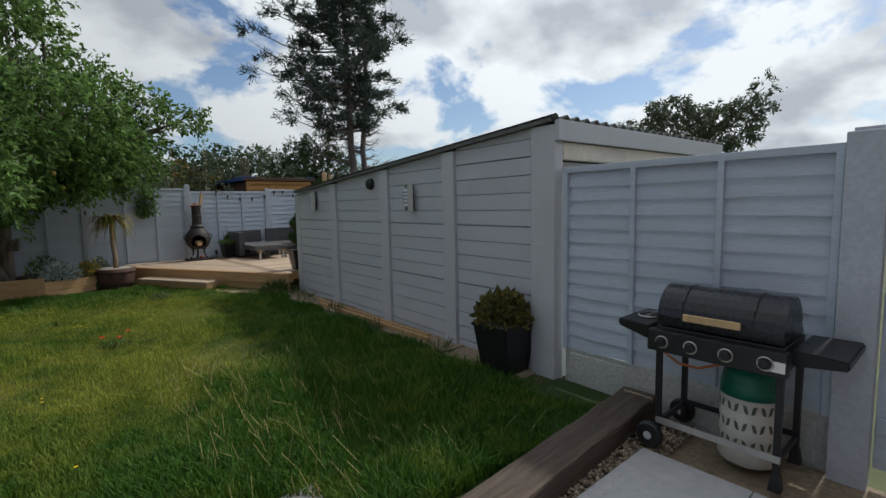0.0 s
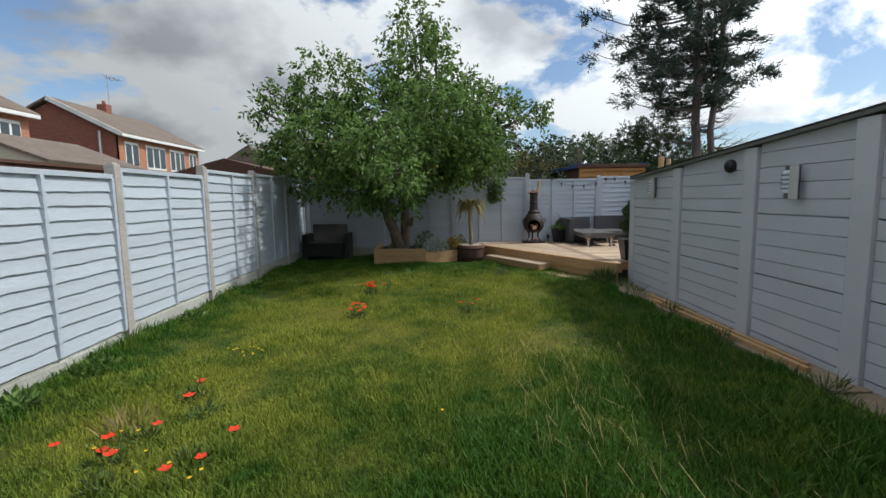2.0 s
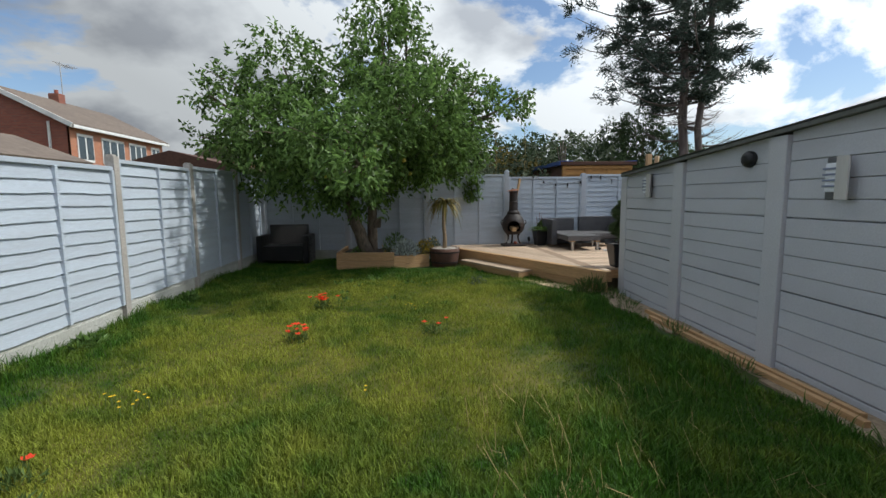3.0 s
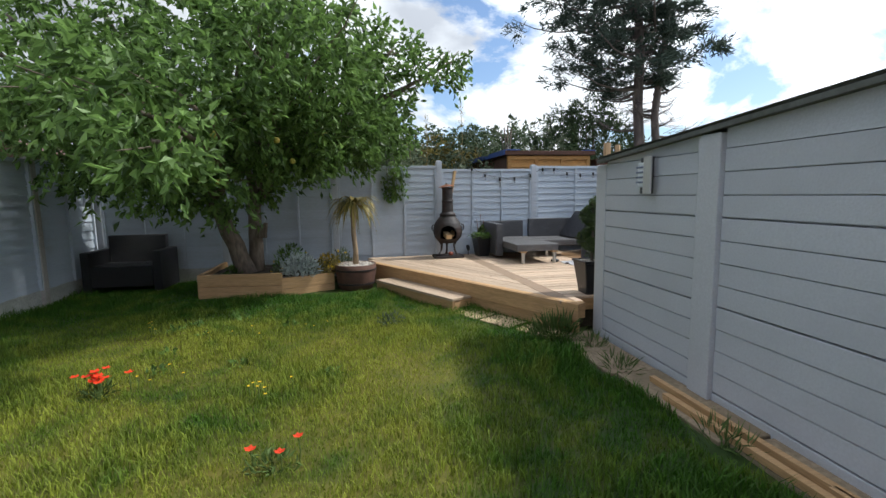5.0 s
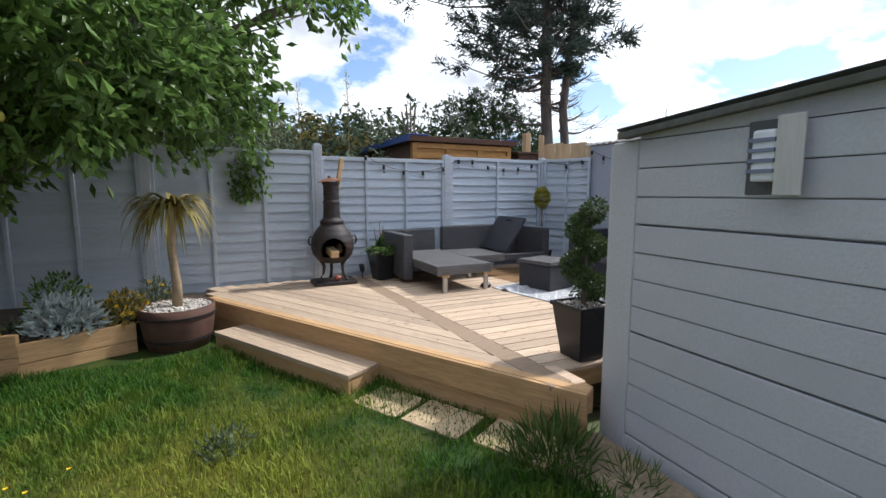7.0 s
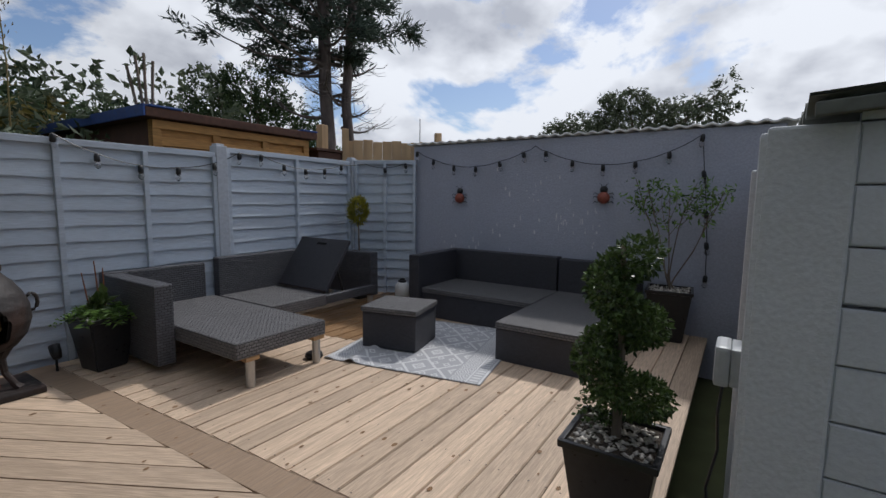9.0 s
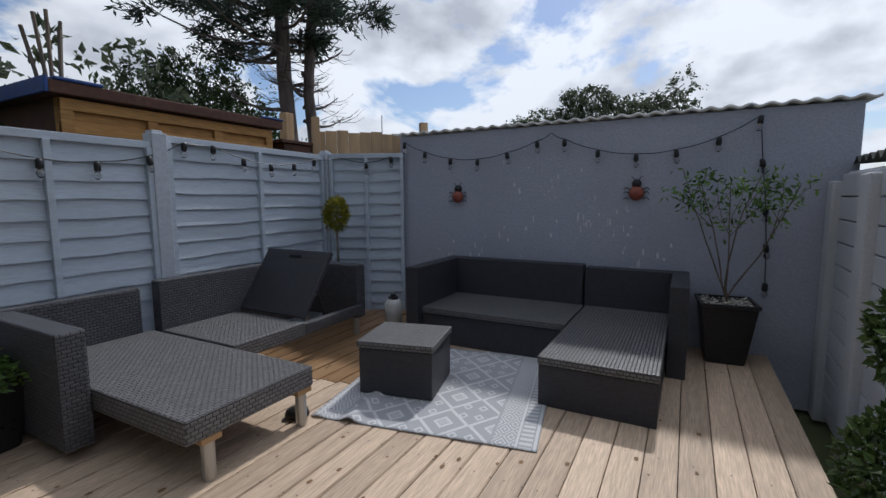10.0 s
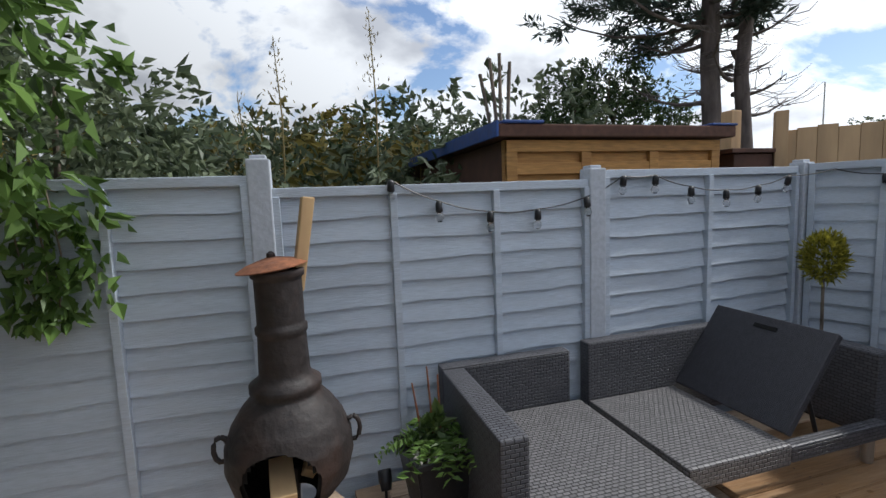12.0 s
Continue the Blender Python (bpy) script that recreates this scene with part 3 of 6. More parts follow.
# seed stalks over the long grass
k = 420
sx, sy = RNG.uniform(0.6, 3.0, k), RNG.uniform(1.9, 4.6, k)
sh = RNG.uniform(0.10, 0.22, k)
st_at = np.stack([sx, sy, np.zeros(k)], 1)
st_to = st_at + np.stack([RNG.normal(0, 0.08, k), RNG.normal(0, 0.08, k), sh], 1)
sd = np.array([0.0016, 0.0016, 0])
v = np.stack([st_at - sd, st_at + sd, st_to + sd, st_to - sd, st_to + [0.006, 0, 0.03], st_to - [0.006, 0, 0.03]], 1).reshape(-1, 3)
i = np.arange(k)[:, None] * 6
tagged(new("grass_seed_stalk", raw("seed_stalks", v, [tuple(q) for q in (i + [0, 1, 2, 3]).tolist()] + [tuple(q) for q in (i + [2, 4, 3, 5]).tolist()], STRAW)),
       "straw-coloured seed heads standing over the long grass", "grass", kind="stuff")

# paving behind the sleeper
paving = thing("pavement", pose(0, 0, 0), "pale grey porcelain patio slabs", "paving", kind="structure")
slab_me = finish(box(B(), -0.447, 0.447, -0.297, 0.297, -0.05, 0.0, 0.004), "slab", PAVE)
for ix in range(-4, 4):
    for iy in range(-5, 3):
        if ix * 0.9 + 0.45 < 3.0:
            part("slab", slab_me, PAVE, paving, m=pose(ix * 0.9 + 0.52, iy * 0.6 - 0.17, 0))
tagged(new("patio_bed", finish(box(B(), -3.3, 3.35, -3.6, 1.72, -0.085, -0.045), "patio_bed", CONCRETE)), "concrete bed under the patio slabs", "ground", kind="structure")


def pebbles(name, k, x0, x1, y0, y1, z, size, material, label, inside=None):
    cube = np.array([[0, 0, 1], [1, 0, 0], [0, 1, 0], [-1, 0, 0], [0, -1, 0], [0, 0, -1]], float)
    tri = np.array([[0, 1, 2], [0, 2, 3], [0, 3, 4], [0, 4, 1], [5, 2, 1], [5, 3, 2], [5, 4, 3], [5, 1, 4]])
    p = np.stack([RNG.uniform(x0, x1, k), RNG.uniform(y0, y1, k), z + RNG.uniform(0, size * 0.8, k)], 1)
    if inside is not None:
        p = p[inside(p[:, 0], p[:, 1])]
        k = len(p)
    r = size * RNG.uniform(0.5, 1.3, (k, 1, 3)) * np.array([1, 1, 0.6])
    vv = (cube[None] * r + RNG.normal(0, size * 0.15, (k, 6, 3)) + p[:, None]).reshape(-1, 3)
    ff = (tri[None] + np.arange(k)[:, None, None] * 6).reshape(-1, 3)
    return raw(name, vv, ff, material, True)


tagged(new("shingle_strip", pebbles("shingle", 2600, -1.0, 3.3, 1.20, 1.48, -0.02, 0.016, PEBBLE, "")), "brown shingle strip beside the dark sleeper", "gravel", kind="stuff")


def sleeper(x0, x1, y0, y1, z1, label):
    t = thing("railway_sleeper", pose((x0 + x1) / 2, (y0 + y1) / 2, 0, 0, 0, 4), label, "sleeper", "sleepers edging the patio")
    bm = box(B(), -(x1 - x0) / 2, (x1 - x0) / 2, -(y1 - y0) / 2, (y1 - y0) / 2, -0.06, z1, 0.018)
    bmesh.ops.subdivide_edges(bm, edges=[e for e in bm.edges if e.calc_length() > 0.5], cuts=14, use_grid_fill=True)
    for vv in bm.verts:
        vv.co += 0.012 * noise.noise_vector(vv.co * 5)
    part("beam", bm, SLEEPER, t)


sleeper(1.18, 3.30, 1.41, 1.66, 0.13, "dark weathered railway sleeper along the patio edge")
sleeper(-1.6, 0.9, 1.30, 1.53, 0.06, "dark sunken railway sleeper along the patio edge")
ss = thing("stepping_slab", pose(0.71, 2.08, 0.004), "grey riven stepping slab set in the lawn", "paving slab")
part("stone", box(B(), -0.33, 0.33, -0.28, 0.28, -0.05, 0.012, 0.008), RIVEN, ss)
# worn strip along the shed
strip = thing("concrete_path", pose(0, 0, 0), "narrow broken concrete strip along the shed foot", "path", kind="structure")
for j, (a, b, w) in enumerate(((2.55, 3.55, 0.40), (3.57, 4.75, 0.36), (4.77, 6.0, 0.30), (6.02, 7.1, 0.36), (7.12, 8.25, 0.42))):
    part("slab", box(B(), 3.40 - w, 3.42, a, b, -0.05, 0.018 + 0.006 * (j % 2), 0.008), CONCRETE, strip)
for cx, cy, r in ((2.38, 9.22, 0.2), (2.62, 8.82, 0.22), (2.92, 8.36, 0.24)):
    sl = thing("stepping_slab", pose(cx, cy, 0.008, 0, 0, 29), "pale sandy slab lying in grass before the deck", "paving slab", "slabs before the deck")
    part("stone", box(B(), -0.17, 0.17, -r, r, -0.03, 0.016, 0.006), SANDY, sl)
for cy0, cy1, cx, w in ((3.95, 6.6, 3.13, 0.05), (4.05, 5.5, 3.22, 0.045), (5.3, 6.9, 3.23, 0.045)):
    pk = thing("timber_batten", pose(cx, (cy0 + cy1) / 2, 0.045, 0, 0, 0.6), "loose pale timber batten lying along the shed foot", "timber", "loose battens")
    part("batten", box(B(), -w / 2, w / 2, -(cy1 - cy0) / 2, (cy1 - cy0) / 2, -0.022, 0.022, 0.003), TIMBER, pk)


# ---- fences ----
def slat_mesh(var, pitch, depth=0.035):
    bm = B()
    rr = random.Random(var)
    ph = [rr.uniform(0, 6) for _ in range(3)]
    rows = []
    n = 14
    for i in range(n + 1):
        x = i / n - 0.5
        wv = 0.0045 * math.sin(x * 9 + ph[0]) + 0.003 * math.sin(x * 23 + ph[1]) + 0.003 * math.sin(x * 51 + ph[2])
        rows.append([bm.verts.new(c) for c in ((x, -depth, wv), (x, -depth + 0.009, wv), (x, -0.006, pitch + 0.022), (x, -0.014, pitch + 0.022))])
    for a, b in zip(rows, rows[1:]):
        for k in range(4):
            bm.faces.new((a[k], a[(k + 1) % 4], b[(k + 1) % 4], b[k]))
    bm.faces.new(rows[0])
    bm.faces.new(rows[-1][::-1])
    return finish(bm, "slat", FENCE)


SLATS = {}


def fence_panel(p0, p1, z0, z1, n, battens, label, board=0.0, group="lap fence panels", cap=True):
    """A lap panel from p0 to p1, its face to the right of that way; board: the gravel board's height under it."""
    way = Vector((p1[0] - p0[0], p1[1] - p0[1], 0))
    ln = way.length
    t = thing("garden_fence", pose((p0[0] + p1[0]) / 2, (p0[1] + p1[1]) / 2, z0, 0, 0, math.degrees(math.atan2(way.y, way.x))), label, "fence", group)
    lo = board
    pitch = round((z1 - z0 - lo - 0.05) / n, 4)
    key = pitch
    if key not in SLATS:
        SLATS[key] = [slat_mesh(v * 7 + int(pitch * 999), pitch, 0.040 if pitch < 0.13 else 0.038) for v in range(5)]
    for i in range(n):
        part("slat", random.choice(SLATS[key]), FENCE, t, m=pose(0, 0, lo + i * pitch, 0, random.uniform(-0.15, 0.15), 0) @ Matrix.Diagonal((ln - 0.03, 1, 1, 1)))
    for i in range(battens + 2):
        x = -ln / 2 + 0.02 + (ln - 0.04) * i / (battens + 1)
        part("batten", box(B(), x - 0.019, x + 0.019, -0.066, -0.012, lo, z1 - z0 - 0.045, 0.003), FENCE, t)
    if cap:
        part("capping", box(B(), -ln / 2, ln / 2, -0.055, 0.03, z1 - z0 - 0.05, z1 - z0, 0.004), FENCE, t)
    if board:
        gb_ = box(B(), -ln / 2 + 0.002, ln / 2 - 0.002, -0.02, 0.03, -0.1, board - 0.004, 0.004)
        box(gb_, -ln / 2 + 0.06, ln / 2 - 0.06, -0.032, -0.018, -0.02, board - 0.045, 0.005)
        part("gravel_board", gb_, GRAVEL_BOARD, t, "pale stained concrete gravel board")
    return t


def fence_post(x, y, z0, z1, material, label, w=0.05, rz=0, point=True):
    t = thing("fence_post", pose(x, y, 0, 0, 0, rz), label, "fence post", "fence posts")
    bm = box(B(), -w, w, -0.075, 0.04, z0, z1, 0.008)
    if point:
        box(bm, -w * 0.7, w * 0.7, -0.05, 0.03, z1 - 0.01, z1 + 0.02, 0.006)
    part("post", bm, material, t)


LX = -3.44
lyy = [-0.36, 1.54, 3.45, 5.35, 7.26, 9.16, 11.06, 12.5]
ltop = [1.82, 1.83, 1.84, 1.92, 2.02, 2.06, 2.07]
lz = [-0.08, -0.07, -0.06, 0.0, 0.03, 0.05, 0.05]
for i in range(7):
    fence_panel((LX, lyy[i] + 0.05), (LX, lyy[i + 1] - 0.05), lz[i], ltop[i], 12, 1, "blue-grey painted lap fence panel over a concrete board", 0.2, cap=True)
    fence_post(LX, lyy[i], -0.1, max(ltop[i], ltop[i - 1]) + 0.03, POST_RAW, "pale weathered concrete fence post", rz=90)
fy = 12.555
fx = [-3.35, -1.36, 0.58, 2.54, 4.46, 6.31]
ftop = [2.05, 2.05, 2.055, 1.99, 2.045]
for i in range(5):
    fence_panel((fx[i] + 0.05, fy), (fx[i + 1] - 0.05, fy + (0.10 if i == 4 else 0.0)), 0.1, ftop[i], 14, 1 if i == 4 else 2, "blue-grey painted lap fence panel behind the deck", 0.16)
    fence_post(fx[i], fy, -0.1, 2.135 if i == 3 else max(ftop[i], ftop[i - 1]) + 0.01, POST, "blue-grey painted fence post", 0.055)
fence_post(6.32, 12.64, -0.1, 2.075, POST, "blue-grey painted corner fence post", 0.05)
fence_panel((6.355, 12.58), (6.695, 11.845), 0.2, 2.06, 14, 1, "narrow blue-grey lap fence panel in the deck corner", 0.1)
# fence and gate beside the barbecue
GX = 3.38
fence_panel((GX, 2.31), (GX, 0.53), 0.0, 1.83, 13, 2, "blue-grey painted lap fence panel behind the barbecue", 0.30)
fence_post(GX - 0.03, 0.44, -0.05, 1.88, POST, "thick blue-grey painted gate post", 0.085, rz=-90)
gate = thing("gate", pose(GX, -0.14, 0.06), "closed blue-grey boarded side gate with a black ring latch", "gate")
for i in range(7):
    part("board", box(B(), -0.012, 0.012, 0.42 - i * 0.135 - 0.065, 0.42 - i * 0.135 + 0.065, 0.0, 1.74, 0.004), FENCE, gate)
for z in (0.25, 0.9, 1.55):
    part("rail", box(B(), -0.035, -0.013, -0.45, 0.48, z - 0.045, z + 0.045, 0.004), FENCE, gate)
lat = B()
tube(lat, [(-0.055, 0.36 + 0.035 * math.cos(a), 1.10 + 0.045 * math.sin(a)) for a in np.linspace(0, 2 * math.pi, 13)], 0.007)
box(lat, -0.05, -0.036, 0.33, 0.39, 1.07, 1.13, 0.004)
part("latch", lat, BLACK, gate, "black ring latch")
tagged(new("wall_east", finish(box(B(), GX - 0.02, GX + 0.08, -3.6, -0.66, -0.05, 1.8), "wall_east", FENCE)), "blue-grey boarded boundary fence", "wall", kind="structure")
house_wall = thing("wall_south", pose(0, -3.6, 0), "red brick rear wall of the house", "wall", kind="structure")
part("brickwork", box(B(), -3.4, 5.0, -0.3, 0, -0.05, 4.6), BRICK_PALE, house_wall)

# ---- the shed ----
shed = thing("shed", pose(3.31, 2.42, 0, 0, 0, -1.8), "pale grey painted concrete-panel shed with a corrugated roof", "shed")
SL = 5.83


def shed_top(y):
    return 2.19 - 0.070 * y


posts_y = [(-0.07, 0.19), (1.24, 1.44), (2.57, 2.77), (4.10, 4.31), (5.67, 5.86)]
for a, b in posts_y:
    bm = box(B(), -0.055 if b < 5 else -0.022, 0.06, a, b, -0.05, shed_top((a + b) / 2) + 0.0, 0.01)
    bmesh.ops.subdivide_edges(bm, edges=[e for e in bm.edges if e.calc_length() > 1], cuts=24)
    for vv in bm.verts:
        vv.co += 0.0018 * noise.noise_vector(vv.co * 14)
    part("post", bm, SHED_POST, shed, "rough-faced painted concrete post", smooth=False)
PITCH = 0.1555
ROWS_N = 14
BASE_Z = -0.0795


def plank_mesh(ln, joint, h=PITCH):
    """One board-wide strip of a concrete panel; the joint under it is wider between panels."""
    bm = box(B(), -0.016, 0.03, 0, ln, joint, h - 0.002)
    edges = [e for e in bm.edges if abs(e.verts[0].co.x + 0.016) < 1e-4 and abs(e.verts[1].co.x + 0.016) < 1e-4]
    bmesh.ops.bevel(bm, geom=edges, offset=0.004, segments=2, affect='EDGES')
    return finish(bm, "panel_board", SHED)


for (a0, a), (b, b1) in zip(posts_y, posts_y[1:]):
    pms = [plank_mesh(b - a, j) for j in (0.003, 0.0095, 0.003, 0.003)]
    for r in range(ROWS_N):
        top = shed_top(b)
        if BASE_Z + (r + 1) * PITCH < top:
            part("panel_board", pms[r % 4], SHED, shed, m=pose(random.uniform(-0.002, 0.002), a, BASE_Z + r * PITCH))
    last = int((top - BASE_Z) / PITCH)
    tb_ = B()
    z_lo = BASE_Z + 0.004 + last * PITCH
    co = [(x, yy, z) for x in (-0.008, 0.03) for yy, z in ((a, z_lo), (b, z_lo), (b, shed_top(b) + 0.02), (a, shed_top(a) + 0.02))]
    co = [tb_.verts.new(c) for c in co]
    for q in ((0, 1, 2, 3), (7, 6, 5, 4), (0, 4, 5, 1), (1, 5, 6, 2), (2, 6, 7, 3), (3, 7, 4, 0)):
        tb_.faces.new([co[k] for k in q])
    part("top_board", tb_, SHED, shed)
    part("wall_core", box(B(), 0.032, 0.05, a - 0.05, b + 0.05, -0.05, shed_top(b)), SHED_POST, shed)
# rear wall, towards the deck
for a, b in ((-0.019, 0.22), (1.12, 1.30), (2.22, 2.40), (3.04, 3.2)):
    part("post", box(B(), a, b, SL - 0.03, SL + 0.085 if a > 0 else SL + 0.045, -0.05, shed_top(SL) - 0.01 - 0.03 * max(a, 0), 0.012), SHED_POST, shed)
for a, b in ((0.22, 1.12), (1.30, 2.22), (2.40, 3.04)):
    bm = box(B(), a, b, SL, SL + 0.035, 0.004, PITCH - 0.004, 0.006)
    rm = finish(bm, "panel_board", SHED)
    for r in range(ROWS_N):
        if (r + 1) * PITCH < shed_top(SL) - 0.05:
            part("panel_board", rm, SHED, shed, m=pose(0, 0, 0.02 + r * PITCH))
    part("wall_core", box(B(), a - 0.02, b + 0.02, SL - 0.02, SL - 0.002, -0.05, shed_top(SL) - 0.04), SHED_POST, shed)
part("wall_core", box(B(), 3.14, 3.2, 0.2, SL - 0.05, -0.05, 1.7), SHED_POST, shed)
# front, seen over the fence
part("front_wall", box(B(), 0.08, 3.2, 0.02, 0.1, -0.05, 1.89), SHED, shed)
fb = box(B(), -0.06, 3.25, -0.12, -0.075, 2.05, 2.215, 0.004)
part("fascia", fb, SHED, shed, "grey painted fascia board")
part("lintel", box(B(), 0.06, 3.2, -0.072, 0.0, 1.90, 2.045, 0.01), FASCIA, shed, "cream painted lintel under the fascia")


def corrugated(w, ln, z0, z1, wave, amp, material, name="roof", thick=0.008):
    """Waves run along y; the sheet falls from z0 to z1."""
    n = int(w / wave * 6)
    xs = np.linspace(0, w, n + 1)
    zz = amp * np.cos(xs / wave * 2 * np.pi)
    v, f = [], []
    for yy, zb in ((0, z0), (ln, z1)):
        for dz in (0, -thick):
            v += [(x, yy, zb + z + dz) for x, z in zip(xs, zz)]
    m = n + 1
    for i in range(n):
        f += [(i, i + 1, 2 * m + i + 1, 2 * m + i), (m + i + 1, m + i, 3 * m + i, 3 * m + i + 1), (i + 1, i, m + i, m + i + 1), (2 * m + i, 2 * m + i + 1, 3 * m + i + 1, 3 * m + i)]
    return raw(name, v, f, material, True)


ro = part("roof", corrugated(3.42, SL + 0.05, 2.24, 1.832, 0.146, 0.024, ROOF), ROOF, shed, "grey weathered corrugated sheet roof", m=pose(-0.075, -0.10, 0))
part("roof_edge", box(B(), -0.08, -0.045, 0, 5.83, -0.02, 0.014, 0.004), ROOF, shed, m=pose(0, -0.05, 2.225, -4.0, 0, 0))
for cy, cz in ((4.50, 1.63), (7.36, 1.645)):
    wl_ = thing("wall_lamp", pose(3.275 + (cy - 2.42) * 0.0314, cy, cz), "brushed steel outdoor wall lamp with a louvred opal diffuser", "wall lamp", "lamps on the shed")
    part("back_plate", box(B(), 0.015, 0.055, -0.06, 0.125, -0.155, 0.155, 0.004), LAMP_BACK, wl_, "darker steel back plate")
    dfz = part("diffuser", box(B(), -0.045, 0.03, -0.02, 0.075, -0.10, 0.11, 0.012), WHITE_PLASTIC, wl_, "white opal diffuser")
    part("front_plate", box(B(), -0.062, -0.048, -0.125, -0.028, -0.155, 0.155, 0.002), SATIN, wl_)
    part("side_web", box(B(), -0.05, 0.016, -0.04, -0.03, -0.15, 0.15), STEEL, wl_)
    for kz in range(4):
        part("louvre", box(B(), -0.052, -0.02, -0.018, 0.088, -0.065 + kz * 0.042, -0.050 + kz * 0.042, 0.001), LOUVRE, dfz)
vent = thing("wall_speaker", pose(3.385, 5.45, 1.84, 0, -90, 0), "round black outdoor light on the shed wall", "wall light")
part("body", lathe(B(), [(0.062, -0.03), (0.075, 0.0), (0.075, 0.03), (0.06, 0.055), (0.03, 0.065)], 20), BLACK, vent, smooth=True)
sock = thing("socket_box", pose(4.05, 8.285, 0.95), "grey-white weatherproof outdoor socket box with its cable", "socket")
part("back_box", box(B(), -0.085, 0.085, -0.03, 0.03, -0.075, 0.075, 0.008), GREY_PLASTIC, sock)
part("cover", box(B(), -0.09, 0.09, 0.03, 0.085, -0.08, 0.08, 0.016), GREY_PLASTIC, sock)
part("cable", tube(B(), [(-0.04, 0.05, -0.07), (-0.05, 0.06, -0.2), (-0.03, 0.05, -0.36), (-0.06, 0.08, -0.52), (-0.05, 0.06, -0.70)], 0.006), BLACK, sock, "black cable")

# ---- the neighbouring rendered garage wall ----
gar = thing("garage", pose(6.70, 8.06, 0), "slate-blue rendered garage wall with chipped paint", "garage")
part("wall", box(B(), 0, 0.2, 0, 3.83, -0.05, 2.235), WALL, gar)
part("side_wall", box(B(), 0.2, 3.4, 0, 0.2, -0.05, 2.16), WALL, gar)
part("back_wall", box(B(), 0.2, 3.4, 3.63, 3.83, -0.05, 2.16), WALL, gar)
me = corrugated(4.0, 3.7, 2.29, 2.39, 0.13, 0.011, ROOF_PALE, thick=0.02)
part("roof", me, ROOF_PALE, gar, "pale corrugated sheet roof", m=pose(-0.03, 3.92, -0.02, 0, 0, -90))
rr = random.Random(8)
cb = B()
for cy, cz, k, s in ((1.72, 1.33, 26, 0.16), (2.2, 1.75, 14, 0.2), (1.35, 1.05, 12, 0.12), (2.9, 1.1, 10, 0.2), (3.3, 1.0, 8, 0.12), (2.4, 1.35, 10, 0.3)):
    for _ in range(k):
        y, z = cy + rr.gauss(0, s), cz + rr.gauss(0, s * 0.6)
        w, h = rr.uniform(0.003, 0.012), rr.uniform(0.006, 0.035)
        if 0.05 < y < 3.75:
            pts = [cb.verts.new((-0.0015, y + w * dx, z + h * dz)) for dx, dz in ((-1, -0.7), (0.6, -1), (1, 0.5), (-0.3, 1))]
            cb.faces.new(pts)
part("paint_chip", cb, CHIP, gar, "pale chips where the paint has flaked")

# ---- the deck ----
DZ = 0.34
deck = thing("floor", pose(0, 0, 0), "raised deck of pale new pine boards", "deck", kind="structure")
BW = 0.142


def board(x0, x1, y, w, material):
    bm = box(B(), x0, x1, -w / 2, w / 2, -0.03, 0.0)
    es = [e for e in bm.edges if all(v.co.z > -0.01 for v in e.verts)]
    bmesh.ops.bevel(bm, geom=es, offset=0.005, segments=2, affect='EDGES')
    return finish(bm, "deck_board", material)


def band_x(y):
    """The centre board's middle line."""
    return 3.16 - 0.05 * (y - 9.05)


DK_R = board(0, 3.53, 0, BW, DECK)
DK_W = board(0, 2.1, 0, BW, DECK_WET)
y = 12.47
while y > 8.60:
    bx = band_x(y - BW / 2) + 0.09
    wet = 6.69 if not 10.95 < y < 12.2 else 4.55 + 0.35 * abs(y - 11.6) + random.uniform(0, 0.2)
    dz_ = DZ + random.uniform(-0.0015, 0.0015)
    part("deck_board", DK_R, DECK, deck, m=pose(bx, y - BW / 2, dz_) @ Matrix.Diagonal(((wet - bx) / 3.53, 1, 1, 1)))
    if wet < 6.6:
        part("deck_board", DK_W, DECK_WET, deck, "rain-darkened deck board", m=pose(wet + 0.002, y - BW / 2, dz_) @ Matrix.Diagonal(((6.688 - wet) / 2.1, 1, 1, 1)))
    y -= BW + 0.005
EDGE0 = Vector((3.30, 8.19, 0))
EDGE_WAY = Vector((-0.487, 0.873, 0)).normalized()
EDGE_IN = Vector((0.873, 0.487, 0)).normalized()
ea = math.degrees(math.atan2(EDGE_WAY.y, EDGE_WAY.x))
part("centre_board", box(B(), -0.085, 0.085, -0.72, 3.42, -0.03, 0.001, 0.004), DECK_TRIM, deck, "darker stained centre board", m=pose(band_x(9.05), 9.05, DZ, 0, 0, 2.86))
